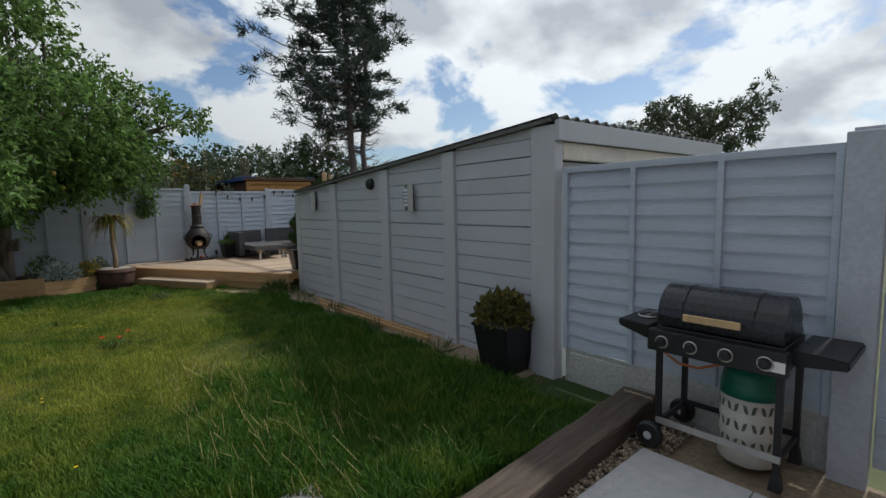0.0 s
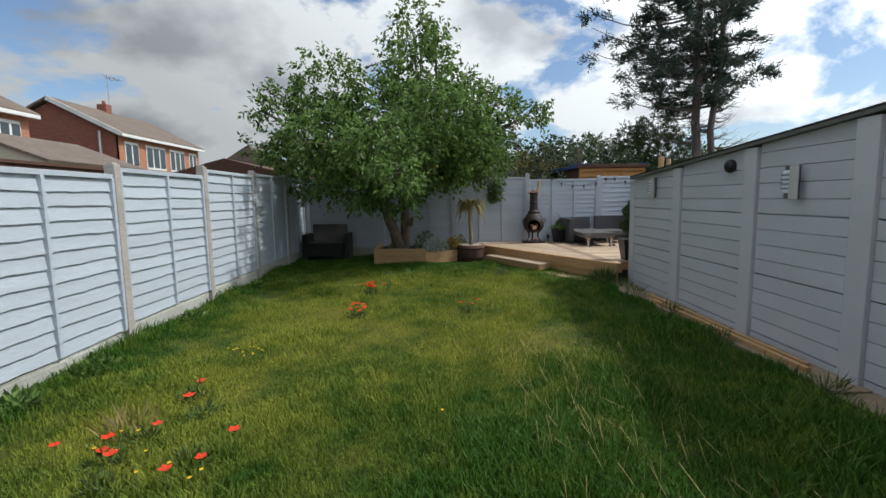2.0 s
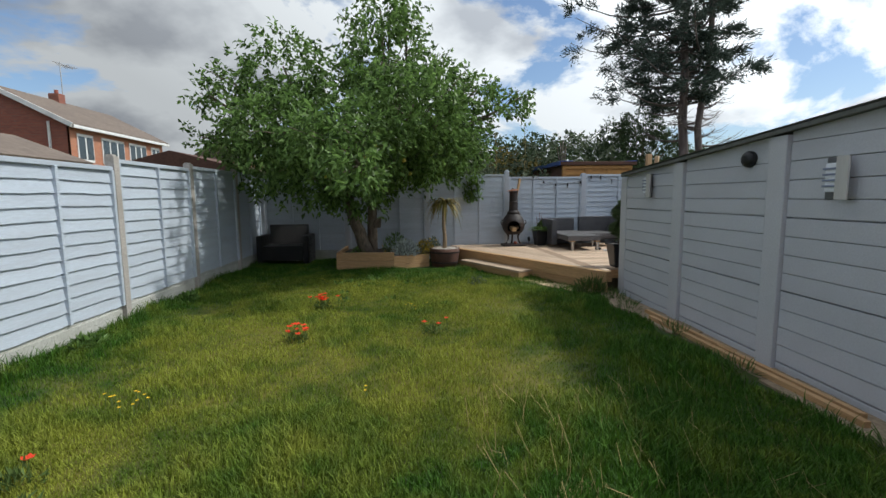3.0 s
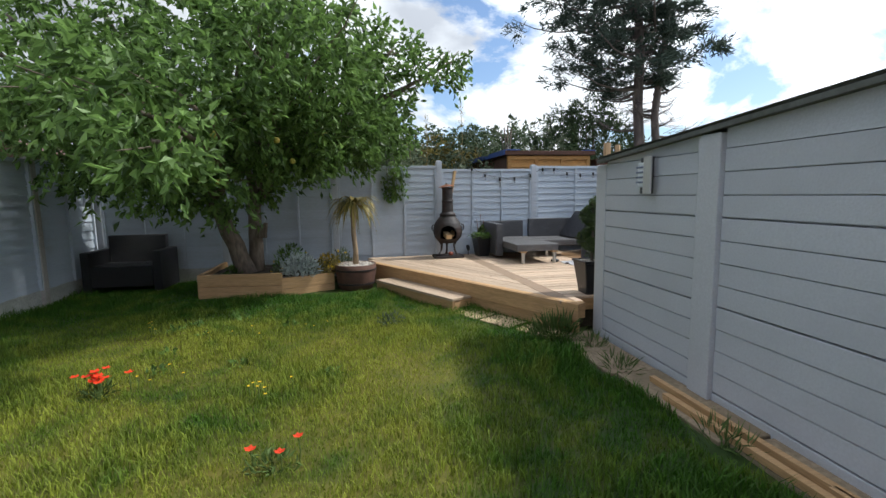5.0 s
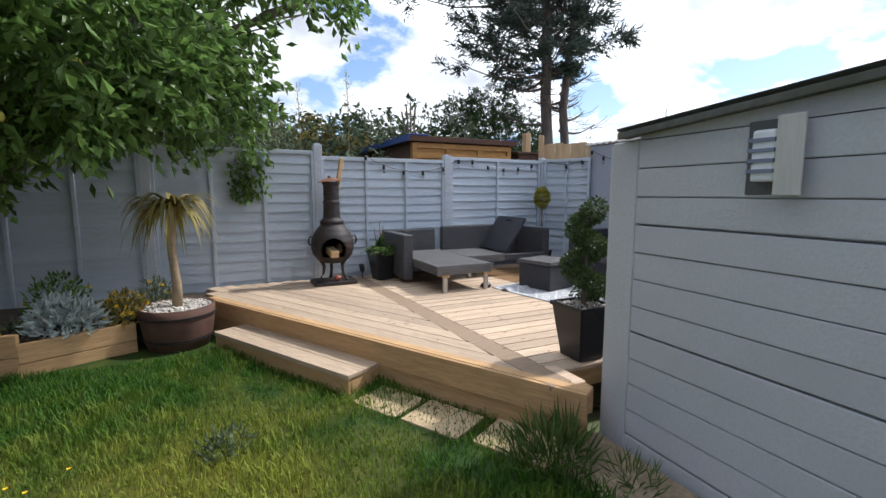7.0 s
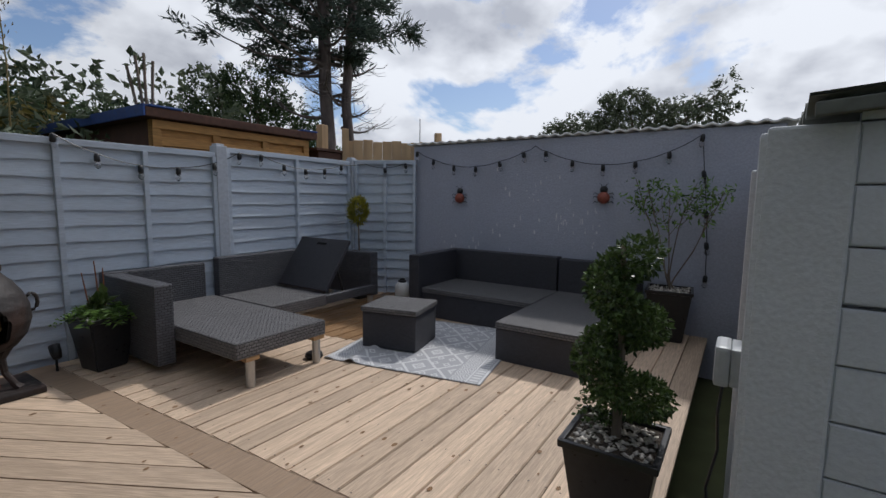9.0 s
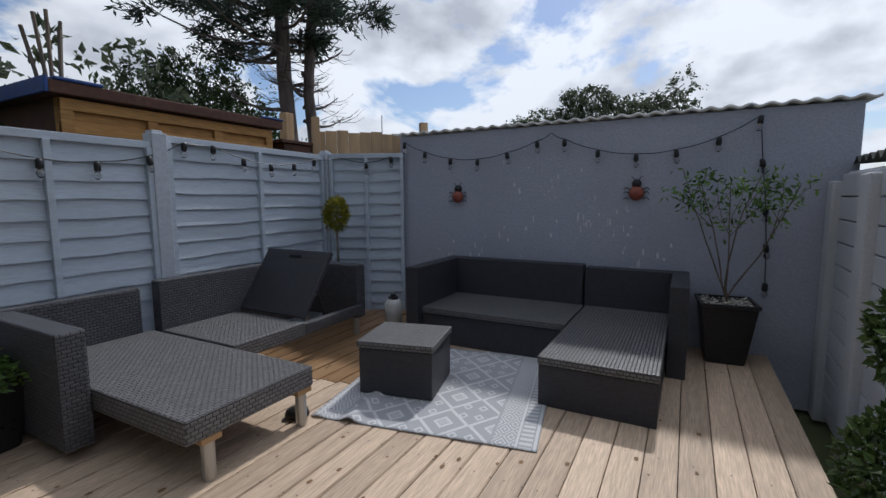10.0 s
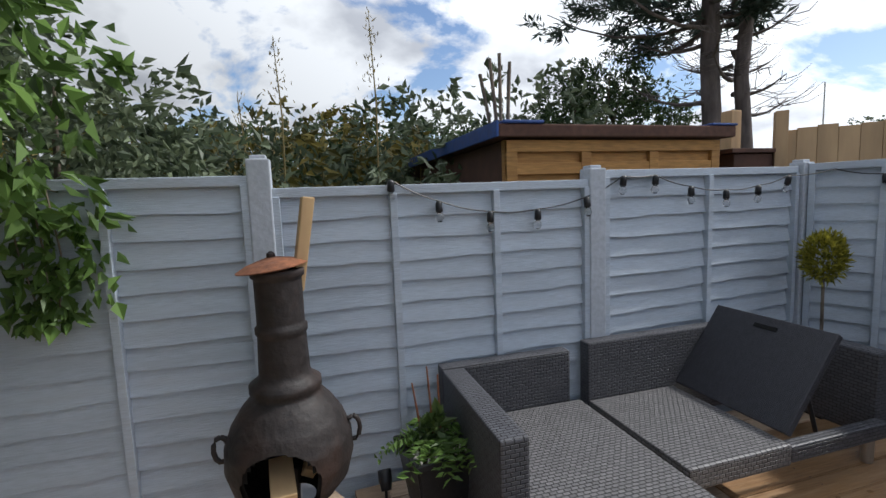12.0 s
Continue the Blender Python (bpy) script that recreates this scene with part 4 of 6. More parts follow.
# boards parallel to the slanting front edge, cut at the centre board and the fence
for j in range(15):
    c = EDGE0 + EDGE_IN * (0.02 + BW / 2 + j * (BW + 0.008))
    s0 = (band_x(c.y + 0.7) - 0.09 - c.x) / EDGE_WAY.x
    s0 = (band_x(c.y + s0 * EDGE_WAY.y) - 0.09 - c.x) / EDGE_WAY.x
    s1 = min((12.47 - c.y) / EDGE_WAY.y, (1.2 - c.x) / EDGE_WAY.x)
    if s0 < 0 and j == 0:
        s0 = 0
    if s1 - s0 < 0.1:
        continue
    bm = B()
    k0, k1 = BW / 2 * EDGE_WAY.y / abs(EDGE_WAY.x) * 0.9, 0.06
    vs = [(s0 - (BW / 2) * 1.79, BW / 2), (s0 + (BW / 2) * 1.79, -BW / 2), (s1, -BW / 2), (s1, BW / 2)]
    lo = [bm.verts.new((a, b, -0.03)) for a, b in vs]
    hi = [bm.verts.new((a, b, 0.0)) for a, b in vs]
    for q in range(4):
        bm.faces.new((lo[q], lo[(q + 1) % 4], hi[(q + 1) % 4], hi[q]))
    bm.faces.new(hi)
    bm.faces.new(lo[::-1])
    part("deck_board", bm, DECK, deck, m=pose(c.x, c.y, DZ + random.uniform(-0.001, 0.001), 0, 0, ea))
part("edge_board", box(B(), 0.0, 4.25, -0.02, 0.06, -0.03, 0.002, 0.004), TIMBER, deck, m=pose(EDGE0.x, EDGE0.y, DZ, 0, 0, ea))
part("fascia_board", box(B(), 0.0, 4.25, 0.062, 0.09, -0.19, -0.002, 0.004), TIMBER, deck, "golden timber fascia of the deck", m=pose(EDGE0.x, EDGE0.y, DZ, 0, 0, ea))
part("fascia_board", box(B(), 0.0, 4.25, 0.05, 0.075, -0.38, -0.195, 0.004), TIMBER, deck, "golden timber fascia of the deck", m=pose(EDGE0.x, EDGE0.y, DZ, 0, 0, ea))
part("edge_board", box(B(), 3.35, 6.69, 8.54, 8.58, DZ - 0.17, DZ - 0.004, 0.004), TIMBER, deck)
part("edge_board", box(B(), 3.26, 3.345, 8.22, 8.6, DZ - 0.17, DZ - 0.004, 0.004), TIMBER, deck)
part("deck_board", box(B(), 3.265, 3.36, 8.30, 8.60, DZ - 0.03, DZ, 0.003), DECK, deck)
part("deck_board", box(B(), 3.03, 3.115, 8.50, 8.80, DZ - 0.034, DZ - 0.004, 0.003), DECK, deck)
# added dark fillers close under the boards, so that the gaps read as shaded
tagged(new("deck_void", finish(box(B(), 3.1, 6.69, 8.6, 12.45, -0.05, DZ - 0.05), "deck_void", SOIL)), "dark filler added under the deck boards in place of the shade below", "ground", kind="structure")
vb = B()
vv = [vb.verts.new((*p, DZ - 0.05)) for p in ((3.25, 8.4), (3.2, 12.45), (1.3, 12.45))]
vb.faces.new(vv)
tagged(new("deck_void_b", finish(vb, "deck_void_b", SOIL)), "dark sheet added under the slanting deck boards in place of the shade below", "ground", kind="structure")
# knots and screw heads, scattered
kb, sb = B(), B()
for _ in range(170):
    x, yk = random.uniform(1.8, 6.6), random.uniform(8.7, 12.4)
    if (Vector((x, yk, 0)) - EDGE0).dot(EDGE_IN) < 0.1:
        continue
    r = random.uniform(0.005, 0.013)
    bmesh.ops.create_circle(kb, cap_ends=True, segments=8, radius=1.0, matrix=Matrix.Translation((x, yk, DZ + 0.0028)) @ Matrix.Diagonal((r * 1.6, r, 1, 1)))
for xs in (3.25, 3.75, 4.25, 4.75, 5.25, 5.75, 6.25):
    y = 12.44
    while y > 8.66:
        for dy in (0.03, BW - 0.03):
            bmesh.ops.create_circle(sb, cap_ends=True, segments=6, radius=0.0045, matrix=Matrix.Translation((xs + random.uniform(-0.01, 0.01), y - dy, DZ + 0.003)))
        y -= BW + 0.005
part("knot", kb, KNOT, deck, "dark knots in the boards")
part("screw_heads", sb, SCREW, deck, "dark screw heads in rows")
# step
stc = Vector((1.70, 10.24, 0)) + EDGE_IN * 0.17
step = thing("step", pose(stc.x, stc.y, 0, 0, 0, ea), "low golden timber step before the deck", "step")
part("tread", box(B(), -0.93, 0.93, -0.17, 0.02, 0.135, 0.17, 0.005), DECK, step)
part("tread", box(B(), -0.93, 0.93, 0.025, 0.185, 0.135, 0.17, 0.005), DECK, step)
part("riser", box(B(), -0.92, 0.92, 0.14, 0.175, -0.02, 0.133, 0.004), TIMBER, step)
for sx_ in (-0.92, 0.885):
    part("side_board", box(B(), sx_, sx_ + 0.035, -0.16, 0.139, -0.02, 0.133, 0.004), TIMBER, step)


# ---- trees and shrubs ----
def tree_crown(lobes, twigs, per_twig, size, material, name="crown", drop=0.35, shell=0.55, wid=0.5):
    """Leaves along short twigs that fill the lobes (x, y, z, rx, ry, rz) unevenly."""
    vol = np.array([l[3] * l[4] * l[5] for l in lobes]) ** (2 / 3)
    pick = RNG.choice(len(lobes), twigs, p=vol / vol.sum())
    L = np.array(lobes)[pick]
    d = in_ball(twigs, shell)
    at = L[:, :3] + d * L[:, 3:]
    way = unit(d * [1, 1, 0.6] + RNG.normal(0, 0.5, (twigs, 3)) + [0, 0, -drop])
    tl = RNG.uniform(0.12, 0.38, twigs)[:, None] * (size / 0.085) ** 0.5
    p = np.repeat(at, per_twig, 0) + np.repeat(way * tl, per_twig, 0) * RNG.uniform(0, 1, (twigs * per_twig, 1))
    p += RNG.normal(0, size * 0.35, p.shape)
    return leaves(name, p, np.repeat(way, per_twig, 0) + [0, 0, -drop], size, size * wid, material, spread=0.75), at


def limb(bm, a, b, r0, r1, bend=0.15, n=6, seg=8):
    a, b = Vector(a), Vector(b)
    off = Vector((random.uniform(-1, 1), random.uniform(-1, 1), random.uniform(0, 1))) * bend * (b - a).length
    pts = [a.lerp(b, i / n) + off * math.sin(math.pi * i / n) + 0.02 * (b - a).length * noise.noise_vector(Vector((i * 0.9, a.x, b.x))) for i in range(n + 1)]
    tube(bm, pts, [r0 + (r1 - r0) * i / n for i in range(n + 1)], seg)
    return pts


apple = thing("apple_tree", pose(-0.85, 11.6, 0.3), "old apple tree with two trunks and spreading crown over the bed", "tree")
AP = Vector((-0.85, 11.6, 0.3))
tb = B()
t1 = limb(tb, (0.06, -0.06, -0.05), (-0.40, -0.20, 1.35), 0.15, 0.105, 0.04)
t2 = limb(tb, (0.14, 0.2, -0.05), (0.18, 0.12, 1.3), 0.125, 0.095, 0.03)
lobes = [(-1.0, 10.8, 3.2, 1.35, 1.4, 1.25), (0.4, 10.7, 3.0, 1.25, 1.3, 1.2), (-0.3, 11.0, 4.3, 0.95, 1.0, 1.0), (-0.35, 11.2, 5.4, 0.45, 0.45, 0.65), (0.15, 11.2, 5.2, 0.3, 0.3, 0.5),
         (-2.2, 10.8, 2.8, 1.05, 1.1, 0.9), (-3.2, 10.9, 2.75, 0.75, 0.6, 0.38), (-3.95, 11.0, 2.75, 0.35, 0.3, 0.2), (-2.3, 10.9, 4.1, 0.9, 0.75, 0.62), (-3.3, 10.9, 3.85, 0.5, 0.4, 0.3), (-3.7, 10.9, 3.55, 0.3, 0.3, 0.16), (0.55, 10.5, 2.45, 0.5, 0.5, 0.5), (-0.7, 10.1, 1.85, 0.65, 0.5, 0.5), (1.15, 11.2, 2.85, 0.7, 0.6, 0.85), (1.65, 11.2, 3.75, 0.38, 0.38, 0.35),
         (2.2, 11.1, 3.4, 0.4, 0.35, 0.18), (2.55, 11.1, 3.6, 0.2, 0.2, 0.14), (-1.6, 10.2, 2.0, 0.95, 0.85, 0.6), (0.05, 10.1, 2.4, 0.9, 0.75, 0.5), (-0.8, 9.0, 2.6, 0.85, 0.85, 0.55), (-0.9, 8.1, 2.3, 0.5, 0.55, 0.38),
         (-0.5, 7.6, 1.95, 0.3, 0.35, 0.3), (-2.0, 9.4, 2.7, 0.85, 0.75, 0.6), (1.0, 11.7, 2.75, 0.65, 0.55, 0.5), (1.45, 12.35, 2.75, 0.40, 0.35, 0.55), (1.25, 12.3, 3.3, 0.45, 0.4, 0.5), (1.62, 12.36, 2.15, 0.22, 0.16, 0.30), (-2.9, 11.5, 2.2, 0.7, 0.8, 0.6), (0.3, 9.3, 3.1, 0.85, 0.75, 0.55), (0.9, 12.0, 4.2, 0.45, 0.45, 0.4),
         (-0.9, 10.9, 1.75, 0.85, 0.55, 0.38), (0.35, 11.0, 2.2, 0.55, 0.45, 0.34)]
for (lx, ly, lz_, rx, ry, rz_) in lobes:
    if lx > 1.2 and lz_ < 3 and ly > 12:
        continue
    src = t1 if lx < -0.4 else t2
    fork = src[-1] if rz_ > 0.4 else src[-2]
    end = Vector((lx, ly, lz_)) - AP
    pts = limb(tb, fork, end, 0.06, 0.018, 0.12, 7, 6)
    for _ in range(4):
        s = pts[random.randint(3, 6)]
        limb(tb, s, end + Vector((random.uniform(-1, 1) * rx, random.uniform(-1, 1) * ry, random.uniform(-0.6, 0.9) * rz_)), 0.016, 0.005, 0.1, 4, 5)
part("trunk", tb, BARK, apple, "mossy grey-brown bark", smooth=True)
for s in range(3):
    tube_b = tube(B(), [(0.20 + s * 0.05, 0.12, 0.55), (0.25 + s * 0.05, 0.06, 0.72 + 0.03 * s)], [0.05, 0.035], 7)
    part("stub", tube_b, BARK, apple, "sawn branch stub")
me, _ = tree_crown(lobes, 2900, 13, 0.112, LEAF, shell=0.5)
me.transform(Matrix.Translation(-AP))
part("crown", me, LEAF, apple)
af = lathe(B(), [(0.006, 0.031), (0.022, 0.033), (0.034, 0.015), (0.036, -0.005), (0.026, -0.028), (0.008, -0.033)], 10)
af = finish(af, "apple", APPLE, True)
for x, y, z in ((-0.55, 9.3, 2.2), (-0.35, 9.0, 2.35), (0.1, 9.4, 2.15), (-0.9, 8.6, 2.3), (-1.3, 9.6, 1.9), (0.2, 9.9, 1.95), (-0.7, 9.9, 1.7), (-0.2, 10.2, 1.9), (-1.6, 9.4, 2.4), (0.6, 9.9, 2.3)):
    part("apple", af, APPLE, apple, "green apple", m=Matrix.Translation(Vector((x, y, z)) - AP))

pine = thing("pine_tree", pose(9.03, 16.08, -0.05), "tall dark twin-trunk pine beyond the gardens", "tree")
pb = B()
limb(pb, (0, 0, 0), (-0.05, 0.1, 13.5), 0.175, 0.05, 0.01, 10, 9)
limb(pb, (0.44, -0.1, 0), (0.62, -0.2, 12.0), 0.135, 0.04, 0.015, 10, 9)
pn_at, pn_way = [], []
for i in range(105):
    z = 3.2 + 9.6 * (i / 105) ** 0.9
    trunk_x = -0.05 * z / 13 if i % 2 else 0.5
    a = i * 2.4 + random.uniform(-0.4, 0.4)
    bare = z < 4.4
    ln = (1.4 if bare else (3.0 - 0.22 * abs(z - 7.5) * (1.2 if z > 7.5 else 0.5)) * (1.03 - 0.45 * (0.85 * math.cos(a) - 0.5 * math.sin(a)))) * random.uniform(0.55, 1.0)
    if not bare and math.cos(a) > 0.5 and random.random() < 0.35:
        ln *= 0.55
    d = Vector((math.cos(a), math.sin(a), random.uniform(-0.05, 0.22)))
    s = Vector((trunk_x, 0, z))
    e = s + d * ln
    pts = [s.lerp(e, q / 5) + Vector((0, 0, -0.10 * ln * math.sin(math.pi * q / 5) + 0.1 * ln * (q / 5) ** 3)) for q in range(6)]
    tube(pb, pts, [0.045, 0.038, 0.03, 0.022, 0.015, 0.008], 5)
    for q in range(14):
        f_ = random.uniform(0.10, 1)
        p = s.lerp(e, f_)
        sd_ = Vector((-d.y, d.x, random.uniform(-0.5, 0.4))) * random.choice((-1, 1))
        tw = (d * 0.7 + sd_).normalized()
        l2 = random.uniform(0.3, 0.8) * (1.15 - f_ * 0.5)
        if bare:
            tube(pb, [p, p + tw * l2 * 0.6, p + tw * l2 + Vector((0, 0, 0.1))], [0.008, 0.006, 0.003], 3)
            continue
        tube(pb, [p, p + tw * l2], [0.008, 0.003], 3)
        if f_ < 0.3 and random.random() < 0.6:
            continue
        m_ = int(36 * l2 / 0.5) + 12
        for _ in range(m_):
            g = random.uniform(0.2, 1.1)
            pn_at.append(tuple(p + tw * l2 * g + Vector((random.gauss(0, 0.07), random.gauss(0, 0.07), random.gauss(-0.02, 0.07)))))
            pn_way.append(tuple(tw + Vector((0, 0, 0.1))))
part("trunk", pb, PINE_BARK, pine, "dark twin trunks with bare lower twigs", smooth=True)
part("crown", leaves("crown", np.array(pn_at), np.array(pn_way), 0.19, 0.038, NEEDLE, 0.1, 0.6), NEEDLE, pine)


def broad_tree(name, x, y, lobes, twigs, per, size, material, label, cat="tree", stem=0.12):
    t = thing(name, pose(x, y, -0.05), label, cat)
    bm = B()
    zs = min(l[2] for l in lobes)
    limb(bm, (0, 0, 0), (0, 0, zs), stem, stem * 0.7, 0.02)
    for l in lobes:
        pts = limb(bm, (0, 0, zs * 0.8), l[:3], stem * 0.5, 0.02, 0.1, 5, 5)
        for _ in range(3):
            limb(bm, pts[3], (l[0] + random.uniform(-1, 1) * l[3], l[1] + random.uniform(-1, 1) * l[4], l[2] + random.uniform(-0.5, 1) * l[5]), 0.02, 0.005, 0.1, 4, 4)
    part("trunk", bm, BARK, t)
    me, _ = tree_crown(lobes, twigs, per, size, material)
    part("crown", me, material, t)
    return t


broad_tree("broadleaf_tree", 8.6, 18.2, [(0, 0, 3.2, 1.5, 1.4, 1.1), (-1.0, 0, 2.9, 0.9, 0.9, 0.9), (0.9, -0.3, 3.1, 0.9, 0.9, 0.9), (0.1, 0, 4.1, 0.8, 0.8, 0.6), (-0.7, 0.1, 3.9, 0.6, 0.6, 0.5), (1.3, 0, 2.4, 0.7, 0.7, 0.6)], 1300, 14, 0.085, DARK_LEAF, "dense dark broadleaf tree behind the wooden outbuilding")
broad_tree("windblown_tree", 36, 15.0, [(0, 0, 6.0, 2.2, 3.4, 2.4), (0, 3.4, 6.0, 1.6, 2.2, 1.9), (0, -3.0, 6.6, 1.7, 2.4, 1.7), (0, 0.6, 8.3, 1.1, 1.8, 0.9), (0, -4.6, 7.6, 0.8, 1.6, 0.7), (0, 5.2, 6.5, 0.8, 1.4, 1.1), (0, -5.4, 8.8, 0.4, 0.6, 0.8)], 1500, 14, 0.22, WILLOW, "wind-blown grey-green willow beyond the garages", stem=0.3)
broad_tree("background_bush", 27, 24.0, [(0, 0, 3.0, 1.6, 1.6, 2.0), (1.2, -2.6, 3.2, 1.4, 1.4, 1.9), (-1, 2.4, 2.8, 1.4, 1.4, 1.6), (2.2, -5.0, 2.8, 1.3, 1.3, 1.8)], 620, 12, 0.17, WILLOW, "ragged grey-green bushes beyond the garage roof", "bush", 0.15)


def far_wood(name, x0, x1, y, z_top, k, material, label, size=0.25):
    lb = []
    for i in range(k):
        f = i / (k - 1)
        zt = z_top * (0.78 + 0.3 * (0.5 + 0.5 * math.sin(i * 2.3)) * random.uniform(0.6, 1))
        x = x0 + (x1 - x0) * f + random.uniform(-0.6, 0.6)
        for q in range(3):
            lb.append((x + random.uniform(-1, 1), y + random.uniform(-1, 1), zt * (0.2 + 0.3 * q), 1.7, 1.3, zt * 0.24))
    me, _ = tree_crown(lb, k * 230, 11, size, material, shell=0.7)
    return tagged(new(name, me), label, "trees", kind="stuff")


far_wood("far_woodland", -8, 12, 31, 5.4, 16, DARK_LEAF, "dark line of woodland behind the gardens")
far_wood("far_woodland_b", 12, 30, 30, 4.2, 10, DARK_LEAF, "lower dark woodland beyond the pine")
far_wood("neighbour_hedge", -2.5, 9.0, 18.0, 3.1, 12, DARK_LEAF, "dense green hedge behind the neighbouring gardens", 0.16)
far_wood("golden_shrubs", 0.4, 3.9, 16.4, 2.9, 6, GOLD_SHRUB, "yellowing tall shrubs behind the fence", 0.14)
# shrubbery beyond the far fence
far_wood("neighbour_shrubs", -1.0, 4.6, 15.6, 3.05, 11, LEAF_GREY, "mixed grey-green and yellowing shrubs behind the fence", 0.13)
me, _ = tree_crown([(0.6, 13.3, 2.5, 0.7, 0.45, 0.7), (1.35, 13.2, 2.35, 0.55, 0.4, 0.55), (0.0, 13.4, 2.9, 0.7, 0.5, 0.7), (0.9, 13.4, 3.1, 0.5, 0.4, 0.5), (1.75, 13.3, 2.2, 0.35, 0.3, 0.35), (-0.9, 13.3, 2.5, 0.8, 0.5, 0.7)], 620, 11, 0.085, LEAF_GREY)
sh = thing("overhanging_shrub", pose(0.6, 13.3, 0), "leafy grey-green shrub leaning over the fence", "shrub")
me.transform(Matrix.Translation((-0.6, -13.3, 0)))
part("crown", me, LEAF_GREY, sh)
sbm = B()
for q in range(7):
    limb(sbm, (random.uniform(-0.3, 0.3), 0, -0.05), (random.uniform(-1.2, 1.0), random.uniform(-0.2, 0.2), random.uniform(2.2, 3.0)), 0.03, 0.008, 0.08)
part("stems", sbm, BARK, sh)
ivy = thing("hanging_vine", pose(1.60, 12.49, 1.98), "dark leafy vine hanging over the fence top", "vine")
ia = np.stack([RNG.normal(0, 0.10, 230) + 0.05, RNG.uniform(-0.07, -0.02, 230), -RNG.uniform(0, 1, 230) ** 0.8 * 0.56], 1)
ia[:, 0] *= 1.35 + ia[:, 2]
part("leaves", leaves("leaves", ia, np.tile([0.1, -0.4, -0.8], (230, 1)), 0.085, 0.05, LEAF, spread=0.5), LEAF, ivy)
ivs = B()
for q in (-0.06, 0.03, 0.09):
    tube(ivs, [(q, 0.06, 0.02), (q, -0.05, 0.03), (q + 0.03, -0.06, -0.25), (q * 0.5 + 0.04, -0.05, -0.5)], 0.004, 4)
part("stem", ivs, BARK, ivy)
for x, y, h in ((2.55, 14.3, 1.3), (3.35, 14.2, 1.55), (2.2, 14.6, 0.9), (4.0, 15.3, 0.8)):
    w = thing("seed_stalk", pose(x, y, 2.0), "tall thin dried flower stalk behind the fence", "plant", "stalks behind the fence")
    sbm = tube(B(), [(0, 0, -2.0), (0.02, 0, -0.6), (0.05, 0, h * 0.5), (0.02, 0, h)], [0.012, 0.01, 0.007, 0.003], 4)
    part("stem", sbm, STRAW, w)
    kk = 130
    pz = RNG.uniform(0.15, 1.0, kk)
    pa = np.stack([RNG.normal(0, 0.09, kk) * (1.2 - pz), RNG.normal(0, 0.09, kk) * (1.2 - pz), pz * h], 1) + [0.03, 0, 0]
    part("seeds", leaves("seeds", pa, np.tile([0, 0, 1.0], (kk, 1)), 0.045, 0.012, STRAW, spread=0.6), STRAW, w)

# ---- buildings beyond ----
ob = thing("wooden_outbuilding", pose(4.08, 13.0, 0), "orange-stained wooden outbuilding with a flat felt roof", "outbuilding")
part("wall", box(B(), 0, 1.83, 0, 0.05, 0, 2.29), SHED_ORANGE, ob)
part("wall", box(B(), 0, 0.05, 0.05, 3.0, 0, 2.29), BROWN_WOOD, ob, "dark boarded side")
for i in range(4):
    part("upright", box(B(), 0.0 + i * 0.585, 0.08 + i * 0.585, -0.035, -0.001, 0, 2.27, 0.004), SHED_ORANGE, ob)
for z in (1.95, 2.1, 2.255):
    part("rail", box(B(), 0.0, 1.83, -0.03 - 0.01 * (z > 2.2), -0.002, z - 0.05, z + 0.03, 0.004), SHED_ORANGE, ob)
rf = part("roof", box(B(), -0.08, 1.92, -0.1, 3.2, 2.30, 2.385, 0.01), BROWN_FELT, ob, "brown felt roof edge")
part("blue_sheet", box(B(), -0.10, -0.081, -0.1, 3.2, 2.30, 2.405, 0.004), BLUE_TARP, rf, "blue sheet along the roof edge")
part("blue_sheet", box(B(), -0.05, 0.25, -0.11, 0.4, 2.386, 2.41, 0.01), BLUE_TARP, rf, "blue sheet along the roof edge")
part("blue_sheet", box(B(), 1.68, 1.93, -0.11, 0.2, 2.386, 2.405, 0.01), BLUE_TARP, rf, "blue sheet along the roof edge")
for i, (dx, dy, h, lean) in enumerate(((0, 0, 0.5, -0.05), (0.04, 0.03, 0.55, 0.0), (0.07, -0.02, 0.42, 0.02), (-0.03, 0.04, 0.4, -0.08), (0.1, 0.05, 0.5, 0.03))):
    sk = thing("bamboo_cane", pose(4.12 + dx, 13.2 + dy, 2.385), "dark garden cane standing up behind the outbuilding roof", "cane", "canes behind the roof")
    part("cane", tube(B(), [(0, 0, -0.02), (lean * 0.5, 0, h * 0.5), (lean, 0, h)], 0.013, 6), BARK, sk)
bf = thing("boarded_fence", pose(6.55, 13.0, 0, 0, 0, -42), "new pale wooden boarded fence beyond the corner", "fence")
for i in range(10):
    part("board", box(B(), i * 0.135, i * 0.135 + 0.132, -0.01, 0.01, 0, 2.36 + 0.012 * ((i * 7) % 3), 0.003), PALE_WOOD, bf)
for x in (-0.02, 1.30):
    part("post", box(B(), x, x + 0.09, -0.05, 0.05, 0, 2.52, 0.006), PALE_WOOD, bf)
dk = thing("timber_stack", pose(6.2, 13.15, 0), "dark stacked timber beside the outbuilding", "timber")
part("block", box(B(), -0.1, 0.55, -0.15, 0.15, 0, 2.18, 0.01), BROWN_WOOD, dk)
part("board", box(B(), -0.15, 0.6, -0.18, 0.18, 2.185, 2.22, 0.004), BROWN_WOOD, dk)
tp = thing("fence_post", pose(6.62, 13.5, 0), "tall weathered post beyond the fence", "post")
part("post", box(B(), -0.06, 0.06, -0.06, 0.06, 0, 2.62, 0.01), PALE_WOOD, tp)
cab = thing("log_cabin", pose(-4.1, 13.2, 0), "dark brown log cabin behind the fence", "cabin")
